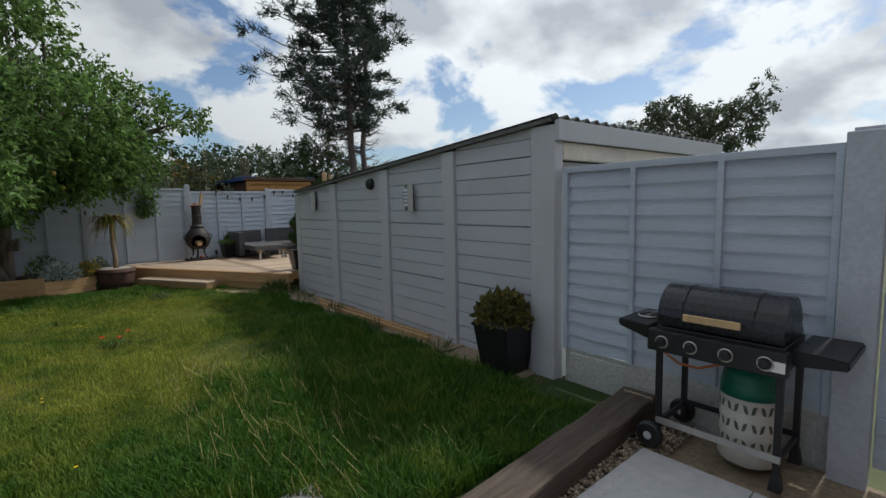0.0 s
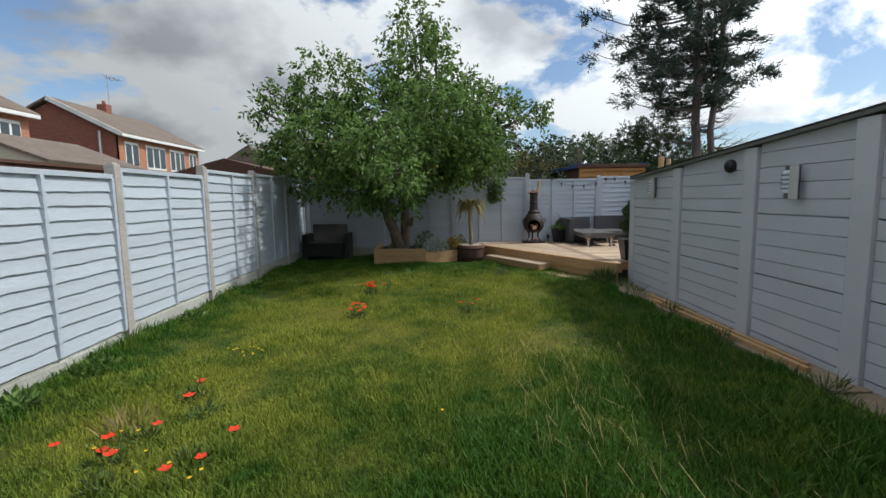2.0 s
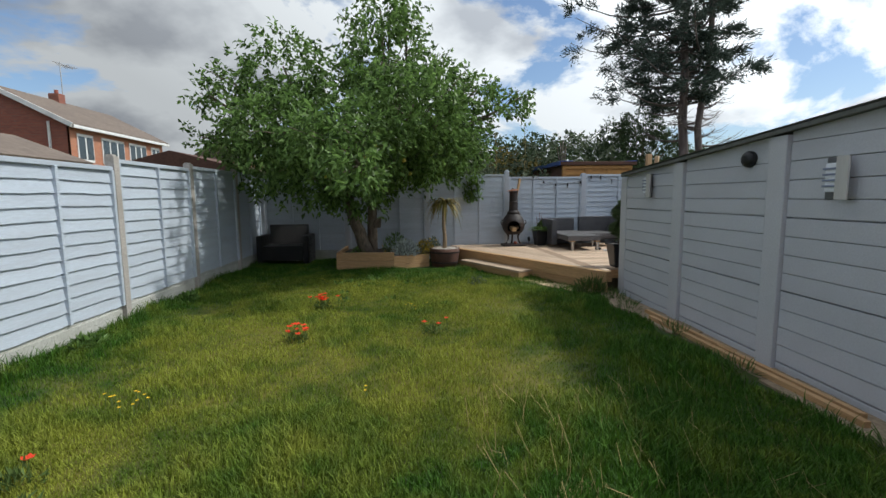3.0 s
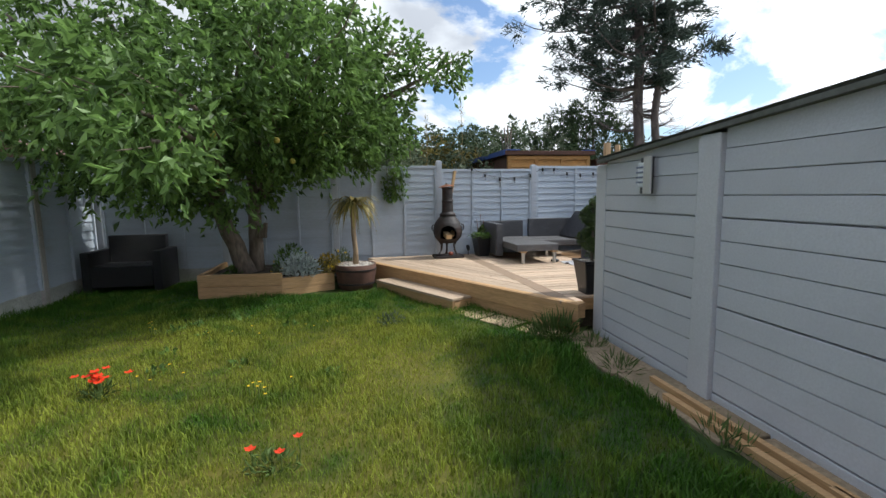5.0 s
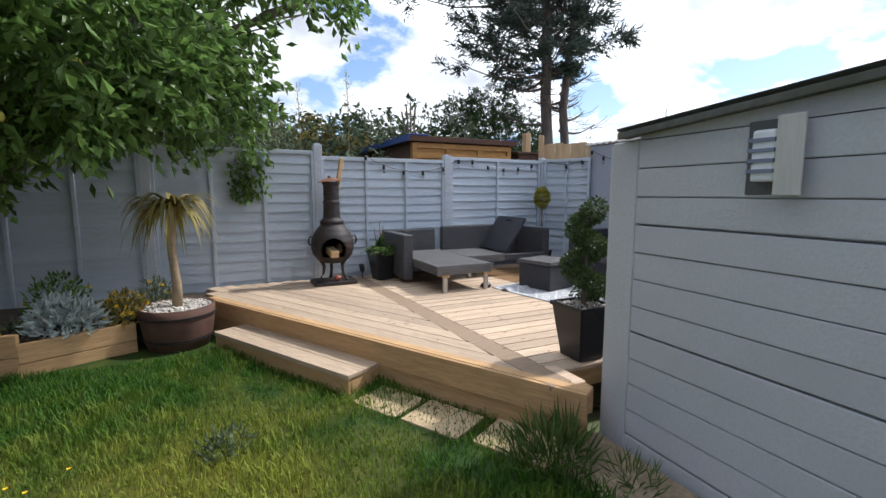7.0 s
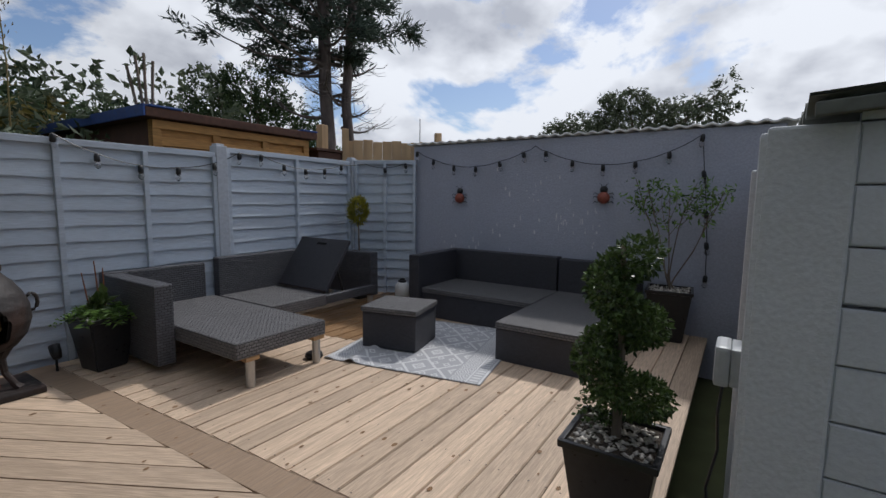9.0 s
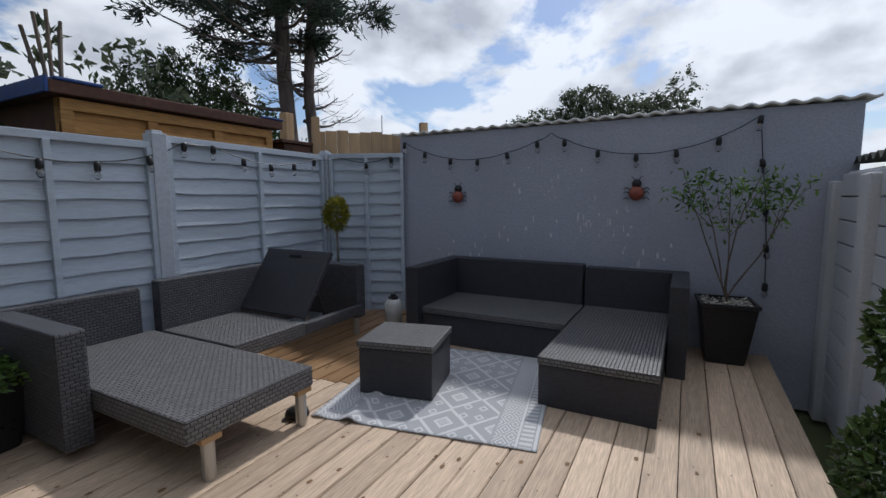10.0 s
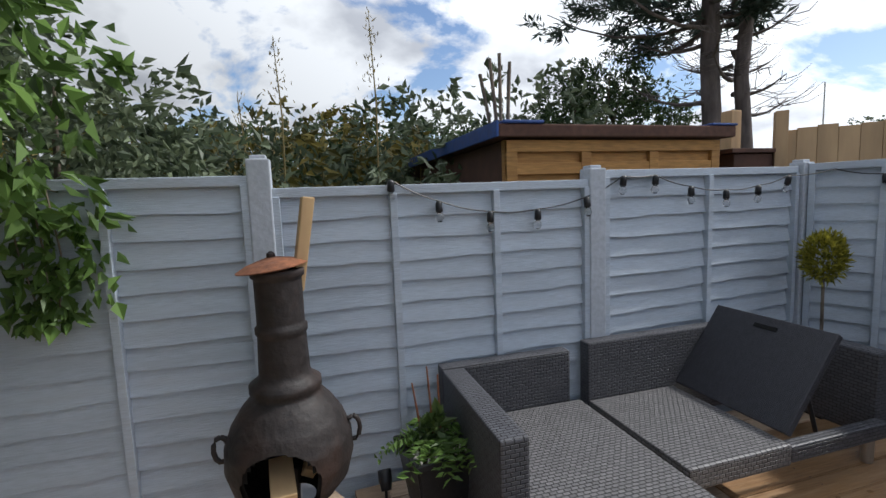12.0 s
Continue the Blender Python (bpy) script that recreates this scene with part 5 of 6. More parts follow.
for i in range(15):
    part("log", box(B(), -3.2, 0.3, -0.06, 0.06, i * 0.15, i * 0.15 + 0.145, 0.03), BROWN_WOOD, cab)
part("side_wall", box(B(), 0.18, 0.3, 0.06, 3.0, 0, 2.2), BROWN_WOOD, cab)
rb = B()
vs = [(-3.5, -0.4, 2.15), (0.6, -0.4, 2.15), (0.6, 3.4, 2.15), (-3.5, 3.4, 2.15), (-1.45, -0.4, 2.68), (-1.45, 3.4, 2.68)]
vv = [rb.verts.new(p) for p in vs]
for q in ((0, 1, 4), (2, 3, 5), (1, 2, 5, 4), (3, 0, 4, 5), (3, 2, 1, 0)):
    rb.faces.new([vv[j] for j in q])
part("roof", rb, BROWN_FELT, cab, "dark felt pitched roof")
low = thing("neighbour_fence", pose(-6.6, 9.0, 0), "dark brown neighbouring fence with a rail", "fence")
for i in range(26):
    part("board", box(B(), -0.012, 0.012, -5.2 + i * 0.36, -4.85 + i * 0.36, 0, 2.18, 0.004), BROWN_WOOD, low)
part("rail", box(B(), -0.05, 0.05, -5.3, 4.3, 2.185, 2.24, 0.006), BROWN_FELT, low)
gg = thing("gabled_garage", pose(-12.6, 14.2, 0), "cream rendered garage with a shallow gabled roof", "garage")
part("wall", box(B(), -3.2, 1.2, 0, 4.0, 0, 2.75), CREAM, gg)
rb = B()
vv = [rb.verts.new(p) for p in ((-3.5, -0.2, 2.755), (1.5, -0.2, 2.755), (-1.0, -0.2, 3.7), (-3.5, 4.2, 2.755), (1.5, 4.2, 2.755), (-1.0, 4.2, 3.7))]
for q in ((0, 1, 2), (4, 3, 5), (1, 4, 5, 2), (3, 0, 2, 5), (3, 4, 1, 0)):
    rb.faces.new([vv[j] for j in q])
part("roof", rb, CREAM, gg)
for sx_ in (1, -1):
    part("verge", box(B(), 0, 2.72, -0.05, 4.45, 0, 0.09, 0.01), TILES, gg, "dark roof verge", m=pose(-1.0, -0.25, 3.70, 0, 20.8 if sx_ > 0 else 159.2, 0))
part("window", box(B(), -2.9, -2.2, -0.03, 0, 2.0, 2.6), DARK_GLASS, gg)
part("lean_to", box(B(), 0.2, 2.6, -1.6, -0.05, 2.35, 2.42), TILES, gg, "grey lean-to roof")


def house(y0, y1, label, gable_windows=True):
    """A two-storey house with its windowed front towards the garden and its ridge along y."""
    h = thing("house", pose(-16.6, y0, 0), label, "house", "houses beyond the fence")
    ln, dp, ev, rd = y1 - y0, 6.6, 5.25, 7.0
    gb2 = B()
    vv = [gb2.verts.new(p) for p in ((0, 0, 0), (-dp, 0, 0), (-dp, 0, ev), (-dp / 2, 0, rd - 0.1), (0, 0, ev), (0, ln, 0), (-dp, ln, 0), (-dp, ln, ev), (-dp / 2, ln, rd - 0.1), (0, ln, ev))]
    gb2.faces.new([vv[j] for j in (0, 1, 2, 3, 4)])
    gb2.faces.new([vv[j] for j in (9, 8, 7, 6, 5)])
    gb2.faces.new([vv[j] for j in (1, 6, 7, 2)])
    part("wall", gb2, BRICK, h, "dark red brick gable")
    part("front_wall", box(B(), -0.1, 0.02, 0.0, ln, 0, ev), BRICK_PALE, h, "orange brick front")
    for s in (0, 1):
        rbm = B()
        x_e = 0.35 if s == 0 else -dp - 0.35
        z_e = ev - 0.12
        q = [(x_e, -0.25, z_e), (x_e, ln + 0.25, z_e), (-dp / 2, ln + 0.25, rd), (-dp / 2, -0.25, rd)]
        lo_ = [rbm.verts.new(p) for p in q]
        hi_ = [rbm.verts.new((p[0], p[1], p[2] + 0.12)) for p in q]
        for j in range(4):
            rbm.faces.new((lo_[j], lo_[(j + 1) % 4], hi_[(j + 1) % 4], hi_[j]))
        rbm.faces.new(hi_)
        rbm.faces.new(lo_[::-1])
        part("roof", rbm, TILES, h, "brown tiled roof")
        a = math.degrees(math.atan2(rd - z_e, dp / 2 + 0.35))
        part("bargeboard", box(B(), 0, math.hypot(rd - z_e, dp / 2 + 0.35), -0.03, 0.03, -0.1, 0.12, 0.01), WHITE, h, "white bargeboard", m=pose(x_e, -0.28, z_e, 0, a if s else a + 180 - 2 * a - 180 + 180 - 0, 0) if s else pose(x_e, -0.28, z_e, 0, 180 + a, 0) @ Matrix.Diagonal((1, 1, -1, 1)))
    part("gutter", box(B(), 0.28, 0.40, -0.2, ln + 0.2, ev - 0.22, ev - 0.06, 0.02), WHITE, h, "white gutter and soffit")
    for wy, ww in ((1.0, 1.15), (3.2, 1.9), (5.5, 1.7), (7.4, 0.95)):
        if wy + ww / 2 > ln:
            continue
        w = part("window", box(B(), 0.021, 0.07, wy - ww / 2, wy + ww / 2, 3.45, 4.85, 0.02), WHITE, h, "white-framed upstairs window")
        n = 2 if ww < 1.2 else 3
        for j in range(n):
            pw = ww / n
            part("pane", box(B(), 0.071, 0.075, wy - ww / 2 + j * pw + 0.06, wy - ww / 2 + (j + 1) * pw - 0.05, 3.58, 4.72), DARK_GLASS, w)
    ch = part("chimney", box(B(), -dp / 2 - 0.28, -dp / 2 + 0.28, 3.75, 4.25, rd - 0.3, rd + 0.5, 0.02), BRICK, h, "brick chimney stack")
    part("pot", lathe(B(), [(0.11, rd + 0.5), (0.09, rd + 0.72)], 10, (-dp / 2, 4.0)), TERRACOTTA, ch)
    ae = tube(B(), [(-dp / 2 + 0.2, 4.2, rd + 0.3), (-dp / 2 + 0.2, 4.2, rd + 2.3)], 0.025, 5)
    tube(ae, [(-dp / 2 + 0.2, 3.7, rd + 2.2), (-dp / 2 + 0.2, 5.2, rd + 2.2)], 0.02, 4)
    for j in range(5):
        tube(ae, [(-dp / 2 - 0.15, 4.4 + j * 0.17, rd + 2.2), (-dp / 2 + 0.55, 4.4 + j * 0.17, rd + 2.2)], 0.012, 4)
    part("aerial", ae, STEEL, h, "television aerial on the chimney")
    part("downpipe", tube(B(), [(-0.9, -0.06, ev + 0.1), (-0.9, -0.06, 3.2)], 0.06, 6), WHITE, h, "white downpipe")
    return h


house(25.3, 33.6, "brick semi-detached house with white windows and tiled roof")
house(11.6, 19.9, "brick house with white gutter beyond the garages")
fh = thing("house", pose(-15.5, 41, 0), "distant brick house with a gabled roof", "house", "houses beyond the fence")
part("wall", box(B(), -3, 2, 0, 5, 0, 4.6), BRICK_PALE, fh)
rb = B()
vv = [rb.verts.new(p) for p in ((-3.3, -0.2, 4.605), (2.3, -0.2, 4.605), (-0.5, -0.2, 6.3), (-3.3, 5.2, 4.605), (2.3, 5.2, 4.605), (-0.5, 5.2, 6.3))]
for q in ((0, 1, 2), (4, 3, 5), (1, 4, 5, 2), (3, 0, 2, 5), (3, 4, 1, 0)):
    rb.faces.new([vv[j] for j in q])
part("roof", rb, TILES, fh)
am = thing("aerial_mast", pose(24, 24.5, 0), "thin aerial mast in the distance", "aerial")
part("mast", tube(B(), [(0, 0, 0), (0, 0, 6.2)], 0.03, 5), STEEL, am)


# ---- planting bed, tub and flowers ----
bed = thing("raised_bed", pose(0, 0, 0), "raised bed of golden timber sleepers filled with soil", "raised bed")


def wall_beam(a, b, z0, z1, w=0.06):
    d = Vector((b[0] - a[0], b[1] - a[1], 0))
    return part("sleeper", box(B(), 0, d.length, 0, w, z0, z1, 0.008), TIMBER, bed, m=pose(a[0], a[1], 0, 0, 0, math.degrees(math.atan2(d.y, d.x))))


BC, BL, BR = (-0.18, 10.92), (-1.40, 11.04), (0.58, 11.27)
for z0, z1 in ((-0.03, 0.17), (0.175, 0.36)):
    wall_beam(BL, BC, z0, z1)
wall_beam(BC, BR, -0.03, 0.11)
wall_beam(BC, BR, 0.115, 0.28)
for z0, z1 in ((-0.03, 0.17), (0.175, 0.36)):
    wall_beam((-1.40, 12.46), BL, z0, z1)
sb2 = B()
vv = [sb2.verts.new((*p, 0.29)) for p in ((BL[0] + 0.05, BL[1] + 0.06), (BC[0], BC[1] + 0.06), (BR[0], BR[1] + 0.06), (1.2, 12.46), (-1.30, 12.46))]
sb2.faces.new(vv)
bmesh.ops.triangulate(sb2, faces=sb2.faces)
bmesh.ops.subdivide_edges(sb2, edges=sb2.edges, cuts=6, use_grid_fill=True)
for q in sb2.verts:
    q.co.z += 0.03 * noise.noise(q.co * 4)
part("soil", sb2, SOIL, bed, "dark soil")


def bush(name, x, y, z, rx, ry, rz, k, size, material, label, cat="plant", wid=0.5, up=0.3, petals=None, npet=0, group=""):
    t = thing(name, pose(x, y, z), label, cat, group)
    d = in_ball(k, 0.35)
    d[:, 2] = np.abs(d[:, 2])
    at = d * [rx, ry, rz]
    part("leaves", leaves("leaves", at, d + [0, 0, up], size, size * wid, material, spread=0.5), material, t)
    sm = B()
    for _ in range(7):
        e = in_ball(1)[0] * [rx, ry, rz]
        tube(sm, [(0, 0, -0.02), (e[0] * 0.5, e[1] * 0.5, abs(e[2]) * 0.6), (e[0], e[1], abs(e[2]))], [0.006, 0.005, 0.003], 4)
    part("stem", sm, GREEN_STEM, t)
    if petals:
        d = in_ball(npet, 0.8)
        d[:, 2] = np.abs(d[:, 2])
        at = np.repeat(d * [rx, ry, rz] * 1.08, 7, 0)
        part("flower", leaves("flower", at, np.tile([0, 0, 0.3], (len(at), 1)), 0.028, 0.02, petals, spread=1.0), petals, t)
    return t


bush("silver_shrub", 0.05, 11.26, 0.26, 0.29, 0.22, 0.32, 620, 0.085, SILVER_LEAF, "silver-leaved shrub in the raised bed", "shrub", 0.4)
bush("yellow_flower_clump", 0.47, 11.42, 0.24, 0.24, 0.2, 0.32, 520, 0.07, STRAP, "leafy clump with yellow flowers in the raised bed", "flowers", 0.35, 0.4, YELLOW, 44)
bush("lavender_clump", 0.68, 11.9, 0.27, 0.18, 0.18, 0.32, 240, 0.07, LEAF_GREY, "grey-green flowering clump behind the tub", "flowers", 0.25, 0.8, YELLOW, 10)
bush("small_bed_plant", -0.95, 11.5, 0.28, 0.18, 0.15, 0.14, 150, 0.06, LEAF, "low green plants at the tree foot", "plant", 0.5, 0.3, YELLOW, 4)
bush("small_bed_plant", -0.28, 11.28, 0.28, 0.14, 0.12, 0.12, 110, 0.05, LEAF_GREY, "low green plants at the tree foot", "plant", 0.5, 0.3, YELLOW, 5)
bush("small_bed_plant", -0.2, 12.1, 0.28, 0.3, 0.2, 0.4, 260, 0.07, LEAF, "leafy plants behind the apple trunks", "plant", 0.4, 0.6, YELLOW, 6)

tub = thing("half_barrel_tub", pose(0.92, 11.36, 0), "dark half-barrel tub topped with pale pebbles", "planter")
part("barrel", lathe(B(), [(0.27, -0.01), (0.30, 0.1), (0.325, 0.25), (0.335, 0.40), (0.315, 0.40), (0.30, 0.36)], 26), BROWN_WOOD, tub, smooth=True)
for z, r in ((0.08, 0.303), (0.30, 0.335)):
    part("hoop", lathe(B(), [(r - 0.01, z), (r + 0.004, z), (r + 0.008, z + 0.03), (r - 0.01, z + 0.03)], 26), IRON, tub, "dark iron hoop")
part("gravel", pebbles("gravel", 900, -0.31, 0.31, -0.31, 0.31, 0.375, 0.02, STONE, "", lambda x, y: x * x + y * y < 0.30 ** 2), STONE, tub, "pale pebbles")
cord = thing("cordyline_palm", pose(0.92, 11.36, 0.36), "small cordyline palm with drooping straw-green leaves in the tub", "palm")
part("trunk", tube(B(), [(0, 0, 0), (0.01, 0, 0.25), (-0.015, 0, 0.55), (0.0, 0, 1.0)], [0.05, 0.042, 0.038, 0.042], 8), mat("pale_palm_bark", (0.34, 0.25, 0.16), 0.9, 0.25, 50, 8, 0.5, (1, 1, 3)), cord, smooth=True)
lb = B()
for i in range(150):
    a = random.uniform(0, 2 * math.pi)
    el = random.uniform(0.1, 1.45)
    ln = random.uniform(0.46, 0.72)
    d = Vector((math.cos(a), math.sin(a), 0))
    pts = []
    for q in range(6):
        s = q / 5
        r = ln * 0.82 * s * (1.15 - 0.35 * s)
        z = 1.0 + ln * (math.sin(el) * s * 0.75 - (0.72 if i % 3 else 1.05) * s * s * 0.95)
        pts.append(d * r + Vector((0, 0, z)))
    sd = Vector((-d.y, d.x, 0))
    prev = None
    for q, p in enumerate(pts):
        w = 0.018 * (1 - (q / 5) ** 2) + 0.001
        cur = (lb.verts.new(p - sd * w), lb.verts.new(p + sd * w + Vector((0, 0, 0.004))))
        if prev:
            lb.faces.new((prev[0], prev[1], cur[1], cur[0]))
        prev = cur
part("leaves", lb, STRAP, cord)


def flower(name, x, y, h, petals, r, label, n=6, group=""):
    t = thing(name, pose(x, y, 0), label, "flower", group)
    part("stem", tube(B(), [(0, 0, -0.01), (0.01, 0, h * 0.5), (0, 0.01, h)], 0.003, 4), GREEN_STEM, t)
    bm = B()
    for i in range(n):
        a = 2 * math.pi * i / n + x
        d, s = Vector((math.cos(a), math.sin(a), 0.35)), Vector((-math.sin(a), math.cos(a), 0))
        c = Vector((0, 0.01, h))
        vs = [c, c + d * r * 0.6 - s * r * 0.45, c + d * r + Vector((0, 0, r * 0.1)), c + d * r * 0.6 + s * r * 0.45]
        bm.faces.new([bm.verts.new(p) for p in vs])
    part("petals", bm, petals, t)
    return t


for cx, cy, k in ((-1.0, 7.55, 15), (-1.0, 6.1, 10), (0.47, 6.3, 3), (-1.86, 3.75, 1), (-1.62, 3.45, 1), (-1.85, 3.12, 1), (-1.88, 2.86, 3), (-1.42, 2.85, 2), (-1.75, 2.6, 2)):
    for i in range(k):
        flower("poppy", cx + random.gauss(0, 0.10), cy + random.gauss(0, 0.05), random.uniform(0.11, 0.20), RED, random.uniform(0.03, 0.045), "red poppy standing in the lawn", 5, "poppies in the lawn")
    bush("poppy_foliage", cx, cy, 0, 0.13, 0.11, 0.10, 60, 0.06, GREEN_STEM, "feathery green poppy leaves in the lawn", "plant", 0.3, 0.6, group="poppy leaves")
for cx, cy, k in ((-1.82, 4.62, 12), (-0.08, 4.66, 2), (0.28, 7.3, 7), (-0.7, 7.7, 4), (-0.4, 8.8, 4), (-1.9, 3.0, 6), (-1.5, 2.6, 4), (0.1, 3.4, 1), (-1.4, 9.2, 5), (0.5, 9.0, 3)):
    for i in range(k):
        flower("yellow_flower", cx + random.gauss(0, 0.11), cy + random.gauss(0, 0.09), random.uniform(0.06, 0.13), YELLOW, 0.013, "small yellow hawkbit in the lawn", 6, "yellow lawn flowers")
for i in range(12):
    cx, cy = random.uniform(-1.5, 1.2), random.uniform(7.6, 10.3)
    bush("broad_weed", cx, cy, 0, 0.07, 0.07, 0.03, 14, 0.07, LEAF, "flat broad-leaved weed in the lawn", "plant", 0.6, 0.2, group="lawn weeds")
bush("broad_weed", 1.32, 9.0, 0, 0.16, 0.13, 0.16, 120, 0.05, LEAF_GREY, "bushy grey-green weed in the lawn", "plant", 0.4, 0.6, group="lawn weeds")
bush("broad_weed", 2.98, 8.12, 0, 0.24, 0.22, 0.18, 260, 0.16, GREEN_STEM, "rank tuft of grass at the shed corner", "plant", 0.07, 0.9, group="lawn weeds")
bush("dry_grass_tuft", -2.0, 3.2, 0, 0.16, 0.15, 0.12, 45, 0.17, STRAW, "tuft of dry straw-coloured grass", "grass", 0.04, 1.4)
for cy in (2.9, 3.6, 4.4, 6.1, 8.2):
    bush("fence_weed", -3.1, cy, 0, 0.14, 0.2, 0.12, 90, 0.08, LEAF, "green weeds at the fence foot", "plant", 0.5, 0.4, group="fence weeds")
for cx, cy, k in ((3.12, 7.2, 70), (3.2, 7.75, 60), (3.05, 6.0, 60), (2.95, 4.9, 60), (3.0, 3.6, 60)):
    bush("wall_foot_weed", cx, cy, 0.01, 0.12, 0.16, 0.09, k, 0.11, GREEN_STEM, "tuft of grass growing at the shed foot", "grass", 0.06, 0.9, group="tufts at the shed foot")
bare = thing("bare_patch", pose(1.13, 3.45, 0.012), "worn straw-coloured patch in the lawn", "lawn patch")
bp_ = B()
bmesh.ops.create_circle(bp_, cap_ends=True, segments=22, radius=1)
for q in bp_.verts:
    q.co = Vector((q.co.x * 0.2, q.co.y * 0.13, 0)) * (1 + 0.3 * noise.noise(q.co * 3))
part("patch", bp_, STRAW, bare)


# ---- pots ----
def square_pot(x, y, z, b, t, h, label, rz=0):
    p = thing("plant_pot", pose(x, y, z, 0, 0, rz), label, "plant pot", "black plant pots")
    bm = frustum(B(), b, t, 0, h)
    bmesh.ops.bevel(bm, geom=list(bm.edges), offset=0.008, segments=2, affect='EDGES')
    part("body", bm, BLACK_POT, p)
    rim = B()
    for a in range(4):
        box(rim, -t - 0.008, t + 0.008, t - 0.008, t + 0.012, h - 0.004, h + 0.022, 0.003, m=pose(0, 0, 0, 0, 0, 90 * a))
    part("rim", rim, BLACK_POT, p)
    part("soil", box(B(), -t + 0.009, t - 0.009, -t + 0.009, t - 0.009, h + 0.001, h + 0.006), SOIL, p, "dark soil")
    part("gravel", pebbles("gravel", 160, -t + 0.02, t - 0.02, -t + 0.02, t - 0.02, h + 0.004, 0.014, STONE, ""), STONE, p, "pale pebbles on the soil")
    return p


square_pot(3.64, 8.65, DZ, 0.105, 0.155, 0.37, "tall black square pot with pale pebbles on the deck")
top = thing("spiral_topiary", pose(3.64, 8.65, DZ + 0.37), "clipped spiral box topiary in the black pot", "topiary")
part("stem", tube(B(), [(0, 0, 0), (0.01, 0, 0.4), (0, 0.01, 0.72)], [0.018, 0.014, 0.008], 6), BARK, top)
tk = 6500
s = RNG.uniform(0, 1, tk) ** 1.1
ang = -s * 2 * np.pi * 2.35 + 1.0
rad = 0.112 - 0.060 * s
thick = 0.086 - 0.014 * s + 0.008 * (s > 0.85)
c = np.stack([rad * np.cos(ang), rad * np.sin(ang), 0.07 + 0.63 * s], 1)
d = in_ball(tk, 0.75)
part("foliage", leaves("foliage", c + d * thick[:, None] * [1, 1, 0.86], d, 0.022, 0.015, BOX_LEAF, spread=0.6), BOX_LEAF, top)
square_pot(3.28, 12.12, DZ, 0.10, 0.15, 0.36, "black square pot before the fence", 8)
fern = thing("potted_fern", pose(3.28, 12.12, DZ + 0.36), "fern and leafy plants growing in the black pot", "plant")
fb_at, fb_way = [], []
for i in range(17):
    a, ln = random.uniform(0, 6.28), random.uniform(0.16, 0.3)
    for q in range(16):
        f_ = q / 15
        p = Vector((math.cos(a) * ln * f_, math.sin(a) * ln * f_, 0.02 + ln * (1.0 * f_ - 1.05 * f_ * f_)))
        for sgn in (-1, 1):
            fb_at.append(tuple(p))
            fb_way.append((-math.sin(a) * sgn + 0.3 * math.cos(a), math.cos(a) * sgn + 0.3 * math.sin(a), -0.1))
part("fronds", leaves("fronds", np.array(fb_at), np.array(fb_way), 0.055, 0.02, LEAF, spread=0.15), LEAF, fern)
d = in_ball(90, 0.4)
part("leaves", leaves("leaves", np.abs(d) * [-0.14, 0.12, 0.16] + [0.03, -0.03, 0.02], d + [0, 0, 0.4], 0.08, 0.05, BOX_LEAF), BOX_LEAF, fern)
tw_b = B()
for q in ((-0.05, 0.02, 0.34, -0.1), (0.0, 0.0, 0.42, -0.03), (0.04, 0.03, 0.36, 0.03)):
    tube(tw_b, [(q[0], q[1], 0), (q[3], q[1] - 0.02, q[2])], [0.007, 0.004], 5)
part("twig", tw_b, RUST, fern, "reddish bare twigs")
square_pot(6.46, 8.82, DZ, 0.125, 0.18, 0.44, "large black square pot before the rendered wall", 5)
bush_t = thing("potted_shrub", pose(6.46, 8.82, DZ + 0.44), "sparse light-green shrub with thin branches in the large pot", "shrub")
tips = []
for i in range(5):
    e = Vector((random.uniform(-0.25, 0.05), -0.34 + 0.17 * i + random.uniform(-0.05, 0.05), random.uniform(0.82, 1.05)))
    bb = B()
    pts = limb(bb, (random.uniform(-0.03, 0.03), random.uniform(-0.03, 0.03), 0), e, 0.007, 0.003, 0.06, 7, 5)
    tips += pts[4:]
    for _ in range(3):
        q = limb(bb, pts[random.randint(4, 6)], pts[-1] + Vector((random.uniform(-0.15, 0.1), random.uniform(-0.22, 0.22), random.uniform(-0.14, 0.06))), 0.003, 0.0015, 0.1, 4, 4)
        tips += q[1:] + q[2:] + q[3:]
    part("branch", bb, BARK, bush_t)
ta = np.repeat(np.array([tuple(p) for p in tips]), 3, 0) + RNG.normal(0, 0.028, (len(tips) * 3, 3))
part("leaves", leaves("leaves", ta, np.tile([0, 0, -0.2], (len(ta), 1)), 0.050, 0.020, LEAF, spread=0.9), LEAF, bush_t)
square_pot(3.12, 2.80, 0.0, 0.15, 0.205, 0.44, "black square pot beside the shed corner")
bush("potted_shrub", 3.10, 2.80, 0.46, 0.25, 0.25, 0.28, 620, 0.075, leaf_mat("mottled_leaf", (0.10, 0.12, 0.035), 0.5, warm=(0.24, 0.20, 0.06)), "rounded green and bronze shrub in the black pot", "shrub", 0.55)
gold = thing("golden_conifer_standard", pose(6.06, 12.26, DZ), "golden clipped conifer ball on a thin stem", "tree")
part("stem", tube(B(), [(0, 0, 0), (0.01, 0, 0.5), (0, 0, 0.93)], [0.014, 0.012, 0.01], 6), BARK, gold)
d = in_ball(1500, 0.6)
part("foliage", leaves("foliage", d * [0.11, 0.11, 0.165] * (1 + 0.12 * np.sin(d[:, :1] * 9)) + [0, 0, 1.08], d + [0, 0, 0.5], 0.04, 0.014, GOLD_LEAF, spread=0.4), GOLD_LEAF, gold)
gp = B()
